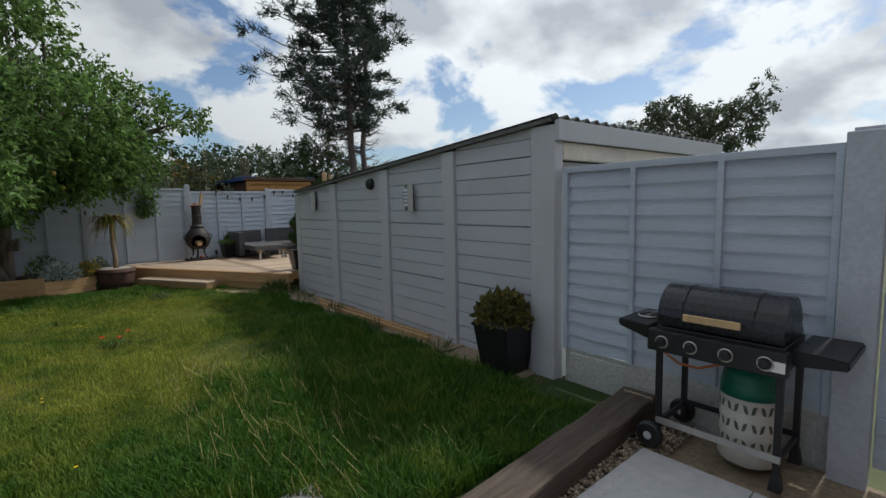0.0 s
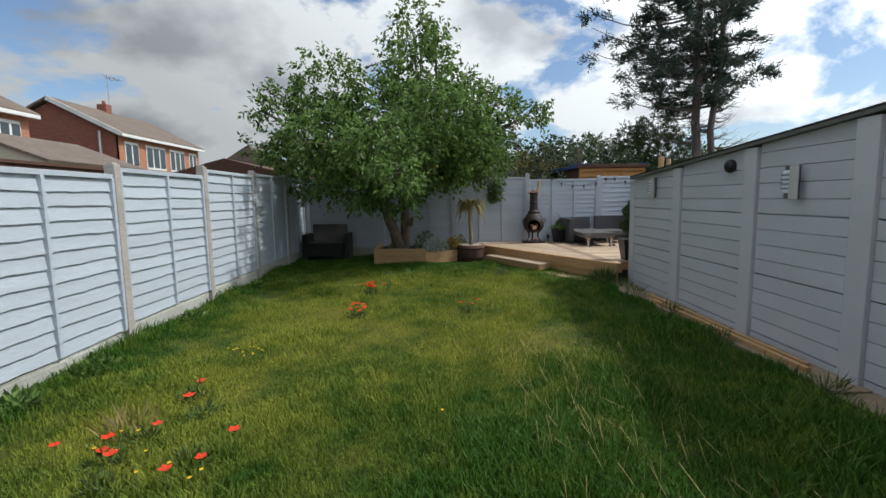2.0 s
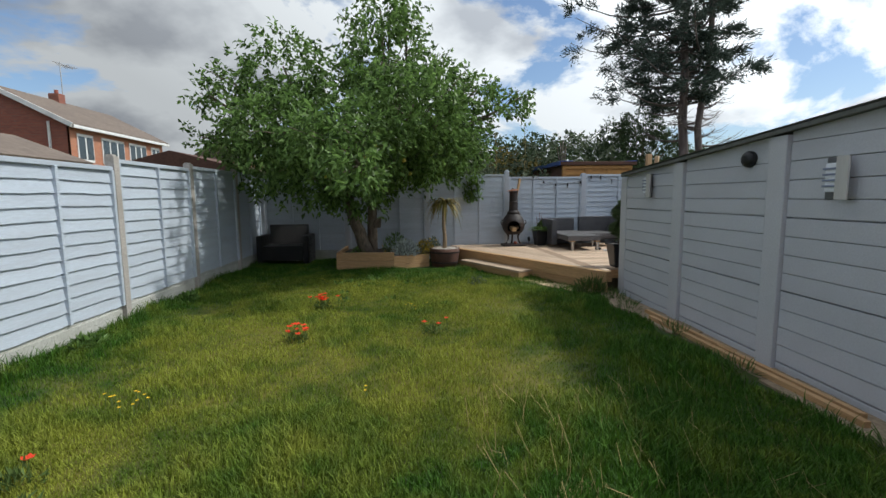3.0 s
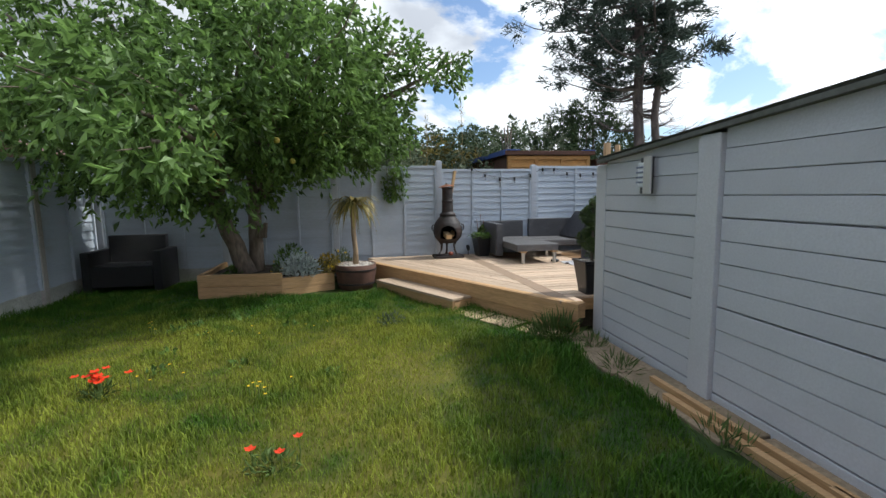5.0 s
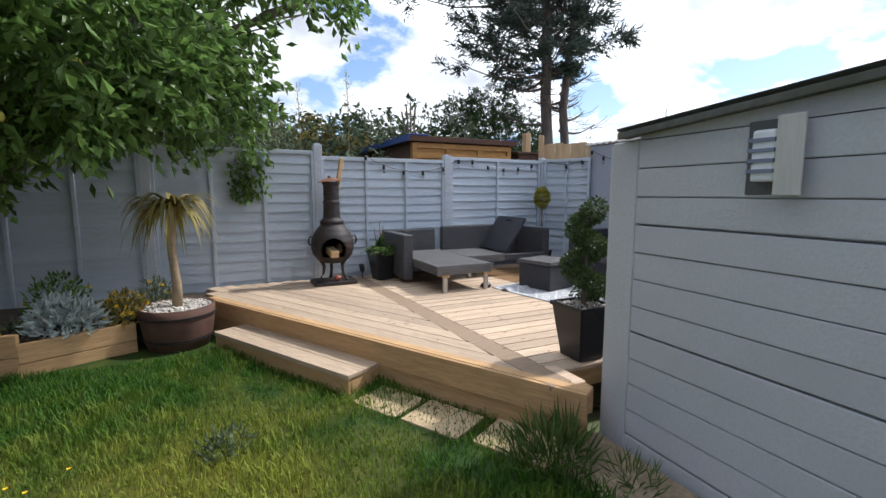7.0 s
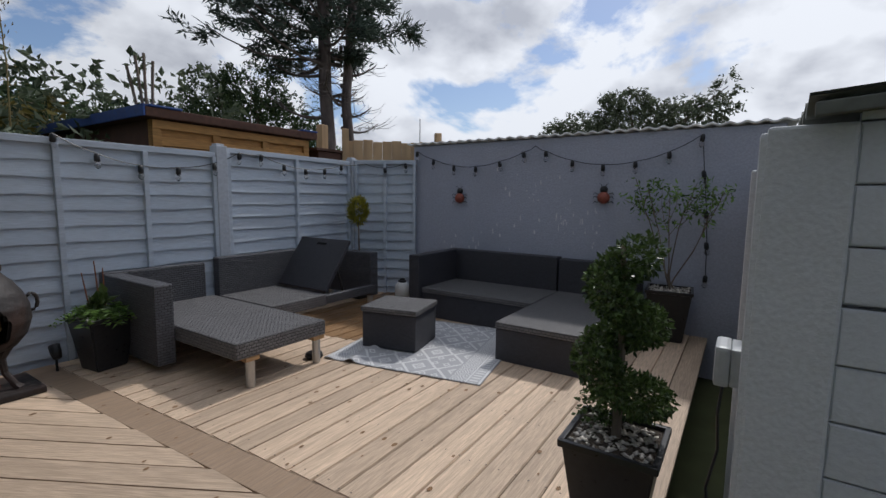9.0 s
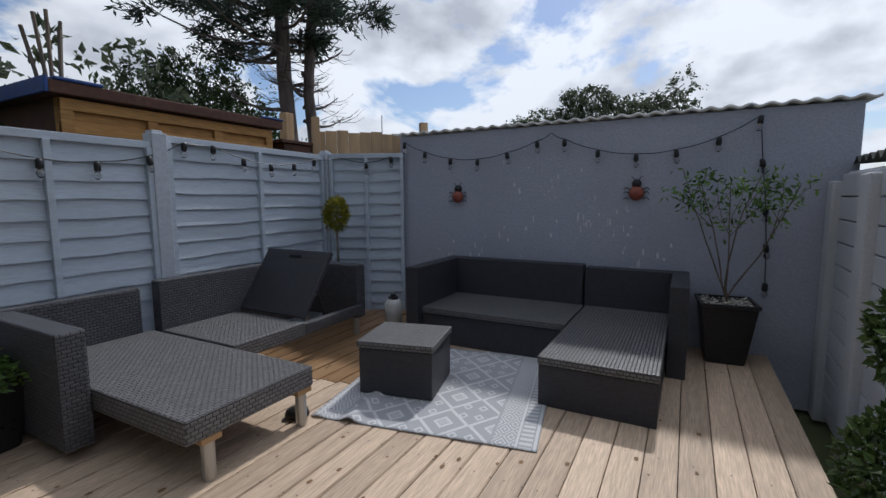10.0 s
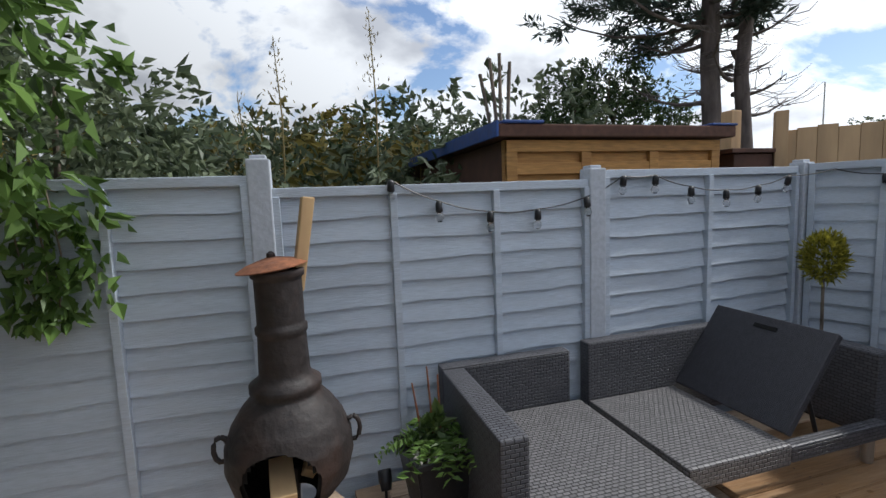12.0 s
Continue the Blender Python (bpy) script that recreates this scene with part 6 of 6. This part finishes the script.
frustum(gp, 0.10, 0.13, 0, 0.24)
part("pot", gp, BLACK_POT, gold, "small black pot")

# ---- chiminea ----
chim = thing("chiminea", pose(2.62, 12.10, DZ), "rust-brown cast iron chiminea with a tall flue", "chiminea")
part("base_slab", box(B(), -0.27, 0.27, -0.20, 0.20, 0, 0.045, 0.012), IRON, chim)
for a in (200, 320, 90):
    lg = B()
    r = radians(a)
    pts = [(math.cos(r) * q, math.sin(r) * q * 0.8, z) for q, z in ((0.21, 0.045), (0.19, 0.07), (0.14, 0.15), (0.13, 0.24), (0.17, 0.32))]
    tube(lg, pts, [0.03, 0.02, 0.018, 0.022, 0.03], 7)
    part("leg", lg, IRON, chim)
prof = [(0.10, 0.27), (0.19, 0.31), (0.245, 0.38), (0.27, 0.47), (0.265, 0.56), (0.235, 0.64), (0.19, 0.71), (0.15, 0.755), (0.142, 0.77), (0.15, 0.78), (0.15, 0.81), (0.12, 0.83), (0.107, 0.85), (0.10, 1.02), (0.108, 1.03), (0.108, 1.055), (0.098, 1.065), (0.098, 1.26), (0.11, 1.27), (0.11, 1.30), (0.085, 1.30), (0.08, 1.2)]
bb = B()
seg = 84
fine_p = []
for (r0, z0), (r1, z1) in zip(prof, prof[1:]):
    steps = max(1, int(abs(z1 - z0) / 0.012))
    fine_p += [(r0 + (r1 - r0) * q / steps, z0 + (z1 - z0) * q / steps) for q in range(steps)]
fine_p.append(prof[-1])


def mouth(ang, z):
    """Inside the arched fire mouth."""
    off = abs((ang - 262 + 180) % 360 - 180)
    return 0.37 < z < 0.60 and off < 33 * math.sqrt(max(0.0, 1 - (max(0.0, z - 0.46) / 0.14) ** 2))


rings = [[bb.verts.new((r * math.cos(2 * math.pi * i / seg), r * math.sin(2 * math.pi * i / seg), z)) for i in range(seg)] for r, z in fine_p]
for j, (a, b) in enumerate(zip(rings, rings[1:])):
    for i in range(seg):
        if not mouth(360 * (i + 0.5) / seg, (fine_p[j][1] + fine_p[j + 1][1]) / 2):
            bb.faces.new((a[i], a[(i + 1) % seg], b[(i + 1) % seg], b[i]))
bmesh.ops.remove_doubles(bb, verts=bb.verts, dist=0.0001)
edge_v = {v for e in bb.edges if e.is_boundary for v in e.verts if 0.3 < v.co.z < 0.7}
for _ in range(3):
    bmesh.ops.smooth_vert(bb, verts=list(edge_v), factor=0.5, use_axis_x=True, use_axis_y=True, use_axis_z=True)
part("body", bb, IRON, chim, smooth=True)
inn = B()
rings = [[inn.verts.new((0.93 * r * math.cos(2 * math.pi * i / seg), 0.93 * r * math.sin(2 * math.pi * i / seg), z)) for i in range(seg)] for r, z in fine_p if z < 0.76]
for a, b in zip(rings, rings[1:]):
    for i in range(seg):
        if not mouth(360 * (i + 0.5) / seg, (a[0].co.z + b[0].co.z) / 2):
            inn.faces.new((a[i], a[(i + 1) % seg], b[(i + 1) % seg], b[i]))
part("firebox_lining", inn, SOOT_SLOT_SHADE, chim, "sooty black inside")
for sx in (-1, 1):
    hb = B()
    tube(hb, [(sx * (0.272 + 0.03 * math.sin(q)), -0.03, 0.56 + 0.055 * math.cos(q)) for q in np.linspace(0, 2 * math.pi, 12)], 0.011, 6)
    part("handle", hb, IRON, chim, smooth=True)
part("flue_lid", lathe(B(), [(0.02, 0.045), (0.10, 0.025), (0.145, 0.004), (0.145, 0.0), (0.0001, 0.0)][::-1], 24), RUST, chim, "tilted rusty lid", m=pose(-0.02, 0, 1.305, 0, -7, 0))
part("lid_knob", lathe(B(), [(0.008, 1.335), (0.018, 1.35), (0.018, 1.365), (0.006, 1.375)], 10, (-0.02, 0)), IRON, chim)


def log(x, y, z, rx, ry, rz, ln, label, w=0.035):
    t = thing("firewood_log", pose(x, y, z, rx, ry, rz), label, "firewood", "firewood")
    bm = box(B(), -w, w, -w * 0.8, w * 0.8, 0, ln, 0.006)
    for q in bm.verts:
        q.co += 0.008 * noise.noise_vector(q.co * 11)
    part("log", bm, RAW_LOG, t)


log(2.695, 12.11, DZ + 1.2, 6, 8, 20, 0.40, "split log poking out of the flue", 0.026)
log(2.60, 11.85, DZ + 0.40, -80, 0, 6, 0.24, "split log lying in the fire mouth", 0.05)
log(2.69, 12.0, DZ + 0.42, -70, 30, 0, 0.18, "small split log inside the firebox", 0.03)
tp_ = thing("terracotta_shard", pose(2.65, 12.0, DZ + 0.08), "small round terracotta piece beneath the chiminea", "ornament")
part("body", lathe(B(), [(0.02, -0.035), (0.045, -0.01), (0.045, 0.015), (0.02, 0.035)], 12), TERRACOTTA, tp_, smooth=True)
spot = thing("spike_light", pose(3.05, 12.28, DZ), "small black garden spotlight by the fence", "spotlight")
part("stem", tube(B(), [(0, 0, 0), (0, 0, 0.1)], 0.008, 6), BLACK, spot)
part("head", lathe(B(), [(0.025, -0.05), (0.035, 0.0), (0.035, 0.05)], 12), BLACK, spot, m=pose(0, 0, 0.14, -35, 0, 0), smooth=True)


# ---- rattan furniture ----
def slab_part(name, parent, x0, x1, y0, y1, z0, z1, material, label="", bevel=0.012):
    return part(name, box(B(), x0, x1, y0, y1, z0, z1, bevel), material, parent, label)


def leg(parent, x, y, h, r=0.03):
    return part("leg", lathe(B(), [(r * 0.85, 0), (r, 0.02), (r, h - 0.01), (r, h)], 14, (x, y)), STEEL, parent, "brushed metal leg", smooth=False)


ch1 = thing("chaise_lounge", pose(3.41, 10.96, DZ), "dark grey rattan chaise with one arm on metal legs", "lounger")
slab_part("seat", ch1, 0.13, 0.86, -0.07, 1.44, 0.215, 0.325, RATTAN_LIT_TOP)
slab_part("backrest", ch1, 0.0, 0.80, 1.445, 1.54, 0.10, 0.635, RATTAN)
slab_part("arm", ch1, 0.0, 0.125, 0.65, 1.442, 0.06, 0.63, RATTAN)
for lx, ly in ((0.25, -0.03), (0.80, -0.03), (0.28, 1.3), (0.79, 1.3)):
    leg(ch1, lx, ly, 0.215)
for lx in (0.25, 0.80):
    part("bracket", box(B(), lx - 0.05, lx + 0.05, -0.065, 0.05, 0.185, 0.214, 0.004), TIMBER, ch1, "small timber block above the leg")
ch2 = thing("loveseat", pose(4.33, 11.66, DZ), "dark grey rattan loveseat with a raised seat flap", "sofa")
slab_part("seat", ch2, 0.0, 0.62, -0.04, 0.73, 0.20, 0.31, RATTAN_LIT_TOP)
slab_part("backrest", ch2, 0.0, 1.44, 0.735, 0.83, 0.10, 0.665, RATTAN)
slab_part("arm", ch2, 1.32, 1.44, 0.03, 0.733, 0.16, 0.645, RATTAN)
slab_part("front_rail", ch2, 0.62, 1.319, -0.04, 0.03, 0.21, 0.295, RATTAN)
flap = part("flap", box(B(), 0.0, 0.58, -0.36, 0.36, -0.02, 0.02, 0.008), RATTAN_FINE, ch2, "raised fine-woven seat flap with a handle slot", m=pose(0.66, 0.37, 0.32, 0, -55, 0))
# no hole: a black strip on the flap paints the slot's shade
part("handle_slot", box(B(), 0.50, 0.525, -0.07, 0.07, 0.0205, 0.024), SOOT_SLOT_SHADE, flap)
part("strut", tube(B(), [(0.98, 0.1, 0.24), (0.85, 0.1, 0.62)], 0.012, 6), BLACK, ch2, "black folding strut")
for lx, ly in ((0.08, 0.05), (1.36, 0.08), (0.08, 0.70), (1.36, 0.70)):
    leg(ch2, lx, ly, 0.20 if lx < 1 else 0.16)
ott = thing("ottoman", pose(4.945, 10.71, DZ + 0.012, 0, 0, 13), "dark grey rattan ottoman table on the rug", "ottoman")
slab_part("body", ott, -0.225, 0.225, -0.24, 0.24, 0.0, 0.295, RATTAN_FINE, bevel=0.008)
slab_part("top", ott, -0.235, 0.235, -0.25, 0.25, 0.298, 0.34, RATTAN_LIT_TOP, "woven lift-off top", 0.006)
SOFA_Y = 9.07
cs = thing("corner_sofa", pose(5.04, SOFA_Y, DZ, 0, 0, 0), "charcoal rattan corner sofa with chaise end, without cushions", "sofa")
slab_part("chaise_seat", cs, 0.0, 1.45, 0.125, 0.785, 0.255, 0.305, RATTAN_LIT_TOP, bevel=0.008)
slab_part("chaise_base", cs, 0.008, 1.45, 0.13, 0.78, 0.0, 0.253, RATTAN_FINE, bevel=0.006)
slab_part("seat", cs, 0.75, 1.45, 0.80, 2.03, 0.255, 0.305, RATTAN_LIT_TOP, bevel=0.008)
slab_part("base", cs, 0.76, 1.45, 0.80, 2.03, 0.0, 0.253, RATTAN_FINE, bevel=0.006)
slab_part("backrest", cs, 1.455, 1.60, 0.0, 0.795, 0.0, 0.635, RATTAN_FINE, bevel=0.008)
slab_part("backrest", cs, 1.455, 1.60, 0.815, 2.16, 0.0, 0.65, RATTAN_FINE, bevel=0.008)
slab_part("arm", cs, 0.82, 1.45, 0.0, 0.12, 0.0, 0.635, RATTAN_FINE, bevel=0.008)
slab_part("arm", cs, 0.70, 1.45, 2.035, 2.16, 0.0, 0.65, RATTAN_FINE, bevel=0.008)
ds = thing("garden_bench", pose(-2.70, 12.05, 0), "black rattan bench in deep shade under the apple tree", "bench")
slab_part("seat", ds, -0.44, 0.44, -0.35, 0.25, 0.12, 0.45, BLACK_WEAVE)
slab_part("backrest", ds, -0.44, 0.44, 0.255, 0.37, 0.12, 0.90, BLACK_WEAVE)
slab_part("arm", ds, 0.445, 0.57, -0.35, 0.37, 0.05, 0.68, BLACK_WEAVE)
slab_part("arm", ds, -0.57, -0.445, -0.35, 0.37, 0.05, 0.68, BLACK_WEAVE)
for lx in (-0.5, 0.5):
    for ly in (-0.3, 0.32):
        leg(ds, lx, ly, 0.05)
# rug with a folded-over side
rug = thing("outdoor_rug", pose(5.06, 10.48, DZ, 0, 0, 10.5), "grey and white geometric outdoor rug with a rucked edge", "rug")
n_u, n_v = 60, 70
rv, rf_, ruv = [], [], []
for j in range(n_v + 1):
    vv_ = -0.67 + 1.27 * j / n_v
    for i in range(n_u + 1):
        uu = -0.66 + 1.36 * i / n_u
        ridge = 0.028 * math.exp(-((vv_ - 0.36) / 0.045) ** 2) + 0.014 * math.exp(-((vv_ - 0.56) / 0.04) ** 2)
        rv.append((uu, vv_, 0.006 + ridge + 0.002 * math.sin(uu * 6 + vv_ * 3) + 0.002))
for j in range(n_v):
    for i in range(n_u):
        a = j * (n_u + 1) + i
        rf_.append((a, a + 1, a + n_u + 2, a + n_u + 1))
rme = raw("rug_top", rv, rf_, RUG, True)
ul = rme.uv_layers.new(name="uv")
for lp in rme.loops:
    c = rv[lp.vertex_index]
    ul.data[lp.index].uv = (c[0], c[1] / 0.8)
rp = part("weave", rme, RUG, rug)
sol = rp.modifiers.new("thickness", 'SOLIDIFY')
sol.thickness, sol.offset = 0.006, -1.0
shoe = thing("dark_stone", pose(4.27, 11.02, DZ), "dark rounded stone holding the rug corner", "stone")
part("body", lathe(B(), [(0.05, 0.0), (0.07, 0.02), (0.06, 0.045), (0.02, 0.06)], 14, wob=0.06), BLACK, shoe, smooth=True)
lan = thing("lantern", pose(6.12, 11.62, DZ), "white metal lantern flask with a black lid on the deck", "lantern")
part("body", lathe(B(), [(0.075, 0.03), (0.085, 0.045), (0.085, 0.21), (0.06, 0.25), (0.05, 0.255)], 20), WHITE, lan, smooth=True)
part("foot", lathe(B(), [(0.08, 0.0), (0.08, 0.029)], 20), BLACK, lan)
part("lid", lathe(B(), [(0.05, 0.256), (0.05, 0.275), (0.03, 0.285), (0.03, 0.30)], 16), BLACK, lan)
part("handle", tube(B(), [(0.09 * math.cos(q), 0, 0.22 + 0.05 * math.sin(q)) for q in np.linspace(0, math.pi, 9)], 0.005, 5), STEEL, lan)


# ---- string lights and wall ornaments ----
def bulb(parent, p, tilt=0):
    s = part("socket", lathe(B(), [(0.010, 0.03), (0.019, 0.018), (0.021, -0.028), (0.015, -0.033)], 10), BLACK, parent, m=pose(*p, tilt, 0, 0), smooth=True)
    b = part("bulb", lathe(B(), [(0.011, -0.034), (0.022, -0.052), (0.023, -0.068), (0.012, -0.085), (0.002, -0.088)], 12), GLASS, parent, "clear glass bulb", m=pose(*p, tilt, 0, 0), smooth=True)


def sag(pts, n=7, drop=0.012):
    out = []
    for a, b in zip(pts, pts[1:]):
        for q in range(n):
            s = q / n
            out.append((a[0] + (b[0] - a[0]) * s, a[1] + (b[1] - a[1]) * s, a[2] + (b[2] - a[2]) * s - drop * math.sin(math.pi * s)))
    return out + [pts[-1]]


sl1 = thing("string_lights", pose(0, 0, 0), "string of clear festoon bulbs along the lap fence", "string lights")
f_pts = [(3.19, 1.98), (3.45, 1.86), (3.75, 1.79), (4.05, 1.79), (4.38, 1.85), (4.64, 1.97), (4.88, 1.97), (5.16, 1.89), (5.45, 1.86), (5.73, 1.88), (6.0, 1.94)]
fp3 = [(x, 12.485, z + 0.035) for x, z in f_pts]
extra = [(6.33, 12.40, 2.01), (6.46, 12.18, 1.96), (6.58, 11.94, 2.02)]
part("cable", tube(B(), sag(fp3 + extra), 0.004, 5), BLACK, sl1, "thin dark cable")
for p in fp3 + extra[1:]:
    bulb(sl1, (p[0], p[1] - 0.005, p[2] - 0.03), random.uniform(-12, 12))
sl2 = thing("string_lights", pose(0, 0, 0), "string of clear festoon bulbs along the rendered wall", "string lights")
g_pts = [(11.78, 2.11), (11.53, 2.0), (11.23, 1.92), (10.93, 1.90), (10.62, 1.95), (10.33, 2.04), (10.2, 2.10), (10.08, 2.04), (9.79, 1.93), (9.48, 1.88), (9.18, 1.90), (8.89, 1.98), (8.63, 2.12)]
gp3 = [(6.665, y + 0.03, z + 0.06) for y, z in g_pts]
hang = [(6.665, 8.63, 1.86), (6.67, 8.59, 1.5), (6.67, 8.57, 1.22), (6.67, 8.56, 0.92)]
part("cable", tube(B(), sag(gp3) + hang, 0.004, 5), BLACK, sl2, "thin dark cable")
for j, p in enumerate(gp3 + hang):
    if j not in (6,):
        bulb(sl2, (p[0] - 0.01, p[1], p[2] - 0.03), random.uniform(-12, 12))
for y, z in ((11.19, 1.61), (9.50, 1.63)):
    lady = thing("ladybird_ornament", pose(6.695, y, z), "faded red and black ladybird wall ornament", "ornament", "ladybird ornaments")
    part("shell", lathe(B(), [(0.062, 0.0), (0.058, 0.025), (0.04, 0.045), (0.012, 0.055)], 16), TERRACOTTA, lady, m=pose(0, 0, -0.02, 0, -90, 0), smooth=True)
    hd = part("head", lathe(B(), [(0.040, 0.0), (0.036, 0.02), (0.012, 0.034)], 14), BLACK, lady, m=pose(0, 0, 0.06, 0, -90, 0), smooth=True)
    for sy in (-1, 1):
        for a in (-0.05, 0.0, 0.035):
            part("leg", tube(B(), [(-0.01, sy * 0.05, a - 0.02), (-0.02, sy * 0.085, a - 0.005), (-0.01, sy * 0.1, a - 0.025)], 0.004, 4), BLACK, lady)
        part("antenna", tube(B(), [(-0.01, sy * 0.015, 0.09), (-0.012, sy * 0.03, 0.115), (-0.01, sy * 0.045, 0.12)], 0.003, 4), BLACK, lady)

# ---- barbecue and gas cylinder ----
bbq = thing("gas_barbecue", pose(3.05, 0.95, 0), "black four-burner gas barbecue on a wheeled trolley", "barbecue")
fx0, fx1, fy0, fy1 = -0.22, 0.22, -0.29, 0.33
for lx, ly in ((fx0 + 0.03, fy0), (fx1 - 0.02, fy0), (fx0 + 0.03, fy1), (fx1 - 0.02, fy1)):
    z0 = 0.0 if ly < 0 else 0.07
    lg = part("leg", box(B(), lx - 0.016, lx + 0.016, ly - 0.016, ly + 0.016, z0, 0.62, 0.003), BLACK, bbq)
    if ly < 0:
        part("foot", frustum(B(), 0.03, 0.02, 0, 0.09, (lx, ly)), BLACK, lg)
for lx in (fx0 - 0.02, fx1 + 0.03):
    wh = part("wheel", lathe(B(), [(0.02, -0.025), (0.07, -0.025), (0.08, -0.015), (0.08, 0.015), (0.07, 0.025), (0.02, 0.025)], 20), BLACK, bbq, m=pose(lx, fy1 + 0.03, 0.08, 0, 90, 0), smooth=False)
    part("hub", lathe(B(), [(0.025, -0.03), (0.025, 0.03)], 10), GREY_PLASTIC, wh)
part("lower_rail", box(B(), fx0 + 0.012, fx0 + 0.022, fy0 - 0.02, fy1 + 0.01, 0.155, 0.195, 0.002), STEEL, bbq, "pale metal front rail")
part("lower_rail", box(B(), fx1 - 0.03, fx1 - 0.02, fy0, fy1, 0.155, 0.19, 0.002), BLACK, bbq)
for ly in (fy0, fy1):
    part("side_rail", box(B(), fx0 + 0.03, fx1 - 0.03, ly - 0.01, ly + 0.01, 0.14, 0.17, 0.002), BLACK, bbq)
part("firebox", box(B(), -0.20, 0.20, -0.31, 0.35, 0.63, 0.775, 0.01), BLACK, bbq)
pan = part("control_panel", box(B(), -0.275, -0.205, -0.33, 0.37, 0.635, 0.765, 0.008), BLACK, bbq)
for ky in (0.28, 0.12, -0.06, -0.24):
    kn = part("knob", lathe(B(), [(0.036, 0.0), (0.036, 0.008), (0.026, 0.010), (0.024, 0.035), (0.018, 0.038)], 18), BLACK, pan, m=pose(-0.276, ky, 0.70, 0, -90, 0))
    rg = B()
    tube(rg, [(-0.283, ky + 0.034 * math.cos(q), 0.70 + 0.034 * math.sin(q)) for q in np.linspace(0, 2 * math.pi, 20)], 0.005, 5)
    part("knob_ring", rg, STEEL, pan, "bright metal knob ring")
part("label", box(B(), -0.279, -0.276, -0.325, -0.255, 0.665, 0.72), WHITE, pan, "plain white sticker")
# hood: half barrel with end plates
hb = B()
nseg = 12
pr = [(-0.20 + 0.0, 0.785)] + [(-0.03 - 0.185 * math.cos(a), 0.815 + 0.20 * math.sin(a)) for a in np.linspace(0.15, math.pi - 0.1, nseg)] + [(0.19, 0.785)]
e0 = [hb.verts.new((x, -0.30, z)) for x, z in pr]
e1 = [hb.verts.new((x, 0.34, z)) for x, z in pr]
for j in range(len(pr) - 1):
    hb.faces.new((e0[j], e0[j + 1], e1[j + 1], e1[j]))
hb.faces.new(e0)
hb.faces.new(e1[::-1])
hood = part("hood", hb, BLACK_LID, bbq, "curved black enamel hood", smooth=False)
for yb in (-0.16, 0.2):
    part("hood_band", tube(B(), [(x * 1.01 - 0.001, yb, z + 0.001) for x, z in pr], 0.006, 5), BLACK_LID, hood)
part("hood_handle", box(B(), -0.275, -0.255, -0.12, 0.17, 0.845, 0.885, 0.004), RAW_LOG, hood, "worn wooden hood handle")
for yb in (-0.08, 0.13):
    part("handle_mount", tube(B(), [(-0.215, yb, 0.86), (-0.257, yb, 0.865)], 0.009, 6), STEEL, hood)
for y0, y1, yy in ((0.375, 0.60, 1), (-0.56, -0.335, -1)):
    bm = B()
    pts = [(-0.25, y0, 0.775), (0.2, y0, 0.775), (0.2, y1, 0.775), (-0.2, y1, 0.775)]
    lo_ = [bm.verts.new((x, y, z - (0.085 if abs(y) < 0.45 else 0.045))) for x, y, z in pts]
    hi_ = [bm.verts.new(p) for p in pts]
    for j in range(4):
        bm.faces.new((lo_[j], lo_[(j + 1) % 4], hi_[(j + 1) % 4], hi_[j]))
    bm.faces.new(hi_)
    bm.faces.new(lo_[::-1])
    bmesh.ops.bevel(bm, geom=list(bm.edges), offset=0.008, segments=2, affect='EDGES')
    part("side_shelf", bm, BLACK, bbq)
br_ = B()
tube(br_, [(0.0 + 0.09 * math.cos(q), 0.48 + 0.07 * math.sin(q), 0.785) for q in np.linspace(0, 2 * math.pi, 18)], 0.006, 5)
tube(br_, [(-0.08, 0.48, 0.786), (0.08, 0.48, 0.786)], 0.005, 5)
part("side_burner", br_, STEEL, bbq, "steel pan support of the side burner")
cyl = thing("gas_cylinder", pose(3.11, 0.86, 0), "green gas cylinder in a pale slotted plastic shell", "gas cylinder")
part("shell", lathe(B(), [(0.14, 0.0), (0.155, 0.02), (0.152, 0.10), (0.152, 0.40)], 28), CYL_WHITE, cyl, "pale shell with leaf-shaped slots", smooth=True)
part("tank", lathe(B(), [(0.1525, 0.401), (0.150, 0.46), (0.135, 0.53), (0.11, 0.57), (0.05, 0.585)], 28), GREEN_CYL, cyl, smooth=True)
# slots are flat patches on the shell, their inner shade painted dark green
so = B()
for ring in range(3):
    for q in range(11):
        a = 2 * math.pi * (q + 0.5 * (ring % 2)) / 11
        for sgn in (-1, 1):
            vs = []
            for (du, dz) in ((-0.6, -0.5), (0.2, -0.35), (0.6, 0.5), (-0.2, 0.35)):
                aa = a + sgn * du * 0.16 + sgn * 0.13
                vs.append(so.verts.new((0.1535 * math.cos(aa), 0.1535 * math.sin(aa), 0.14 + ring * 0.105 + dz * 0.055)))
            so.faces.new(vs)
part("slot", so, mat("slot_shadow_green", (0.10, 0.12, 0.09), 0.8, 0.2, 30, 3, 0.0), cyl, "leaf-shaped dark patches on the shell, painting the shaded slots")
part("valve", lathe(B(), [(0.02, 0.585), (0.02, 0.62), (0.035, 0.625), (0.03, 0.65)], 12), STEEL, cyl)
hose = thing("gas_hose", pose(3.11, 0.86, 0.0), "orange gas hose looping from cylinder to barbecue", "hose")
part("hose", tube(B(), [(-0.02, 0.02, 0.63), (-0.06, 0.12, 0.56), (-0.08, 0.26, 0.50), (-0.07, 0.38, 0.50), (-0.08, 0.46, 0.55), (-0.1, 0.48, 0.64), (-0.1, 0.44, 0.70)], 0.008, 6), ORANGE, hose)
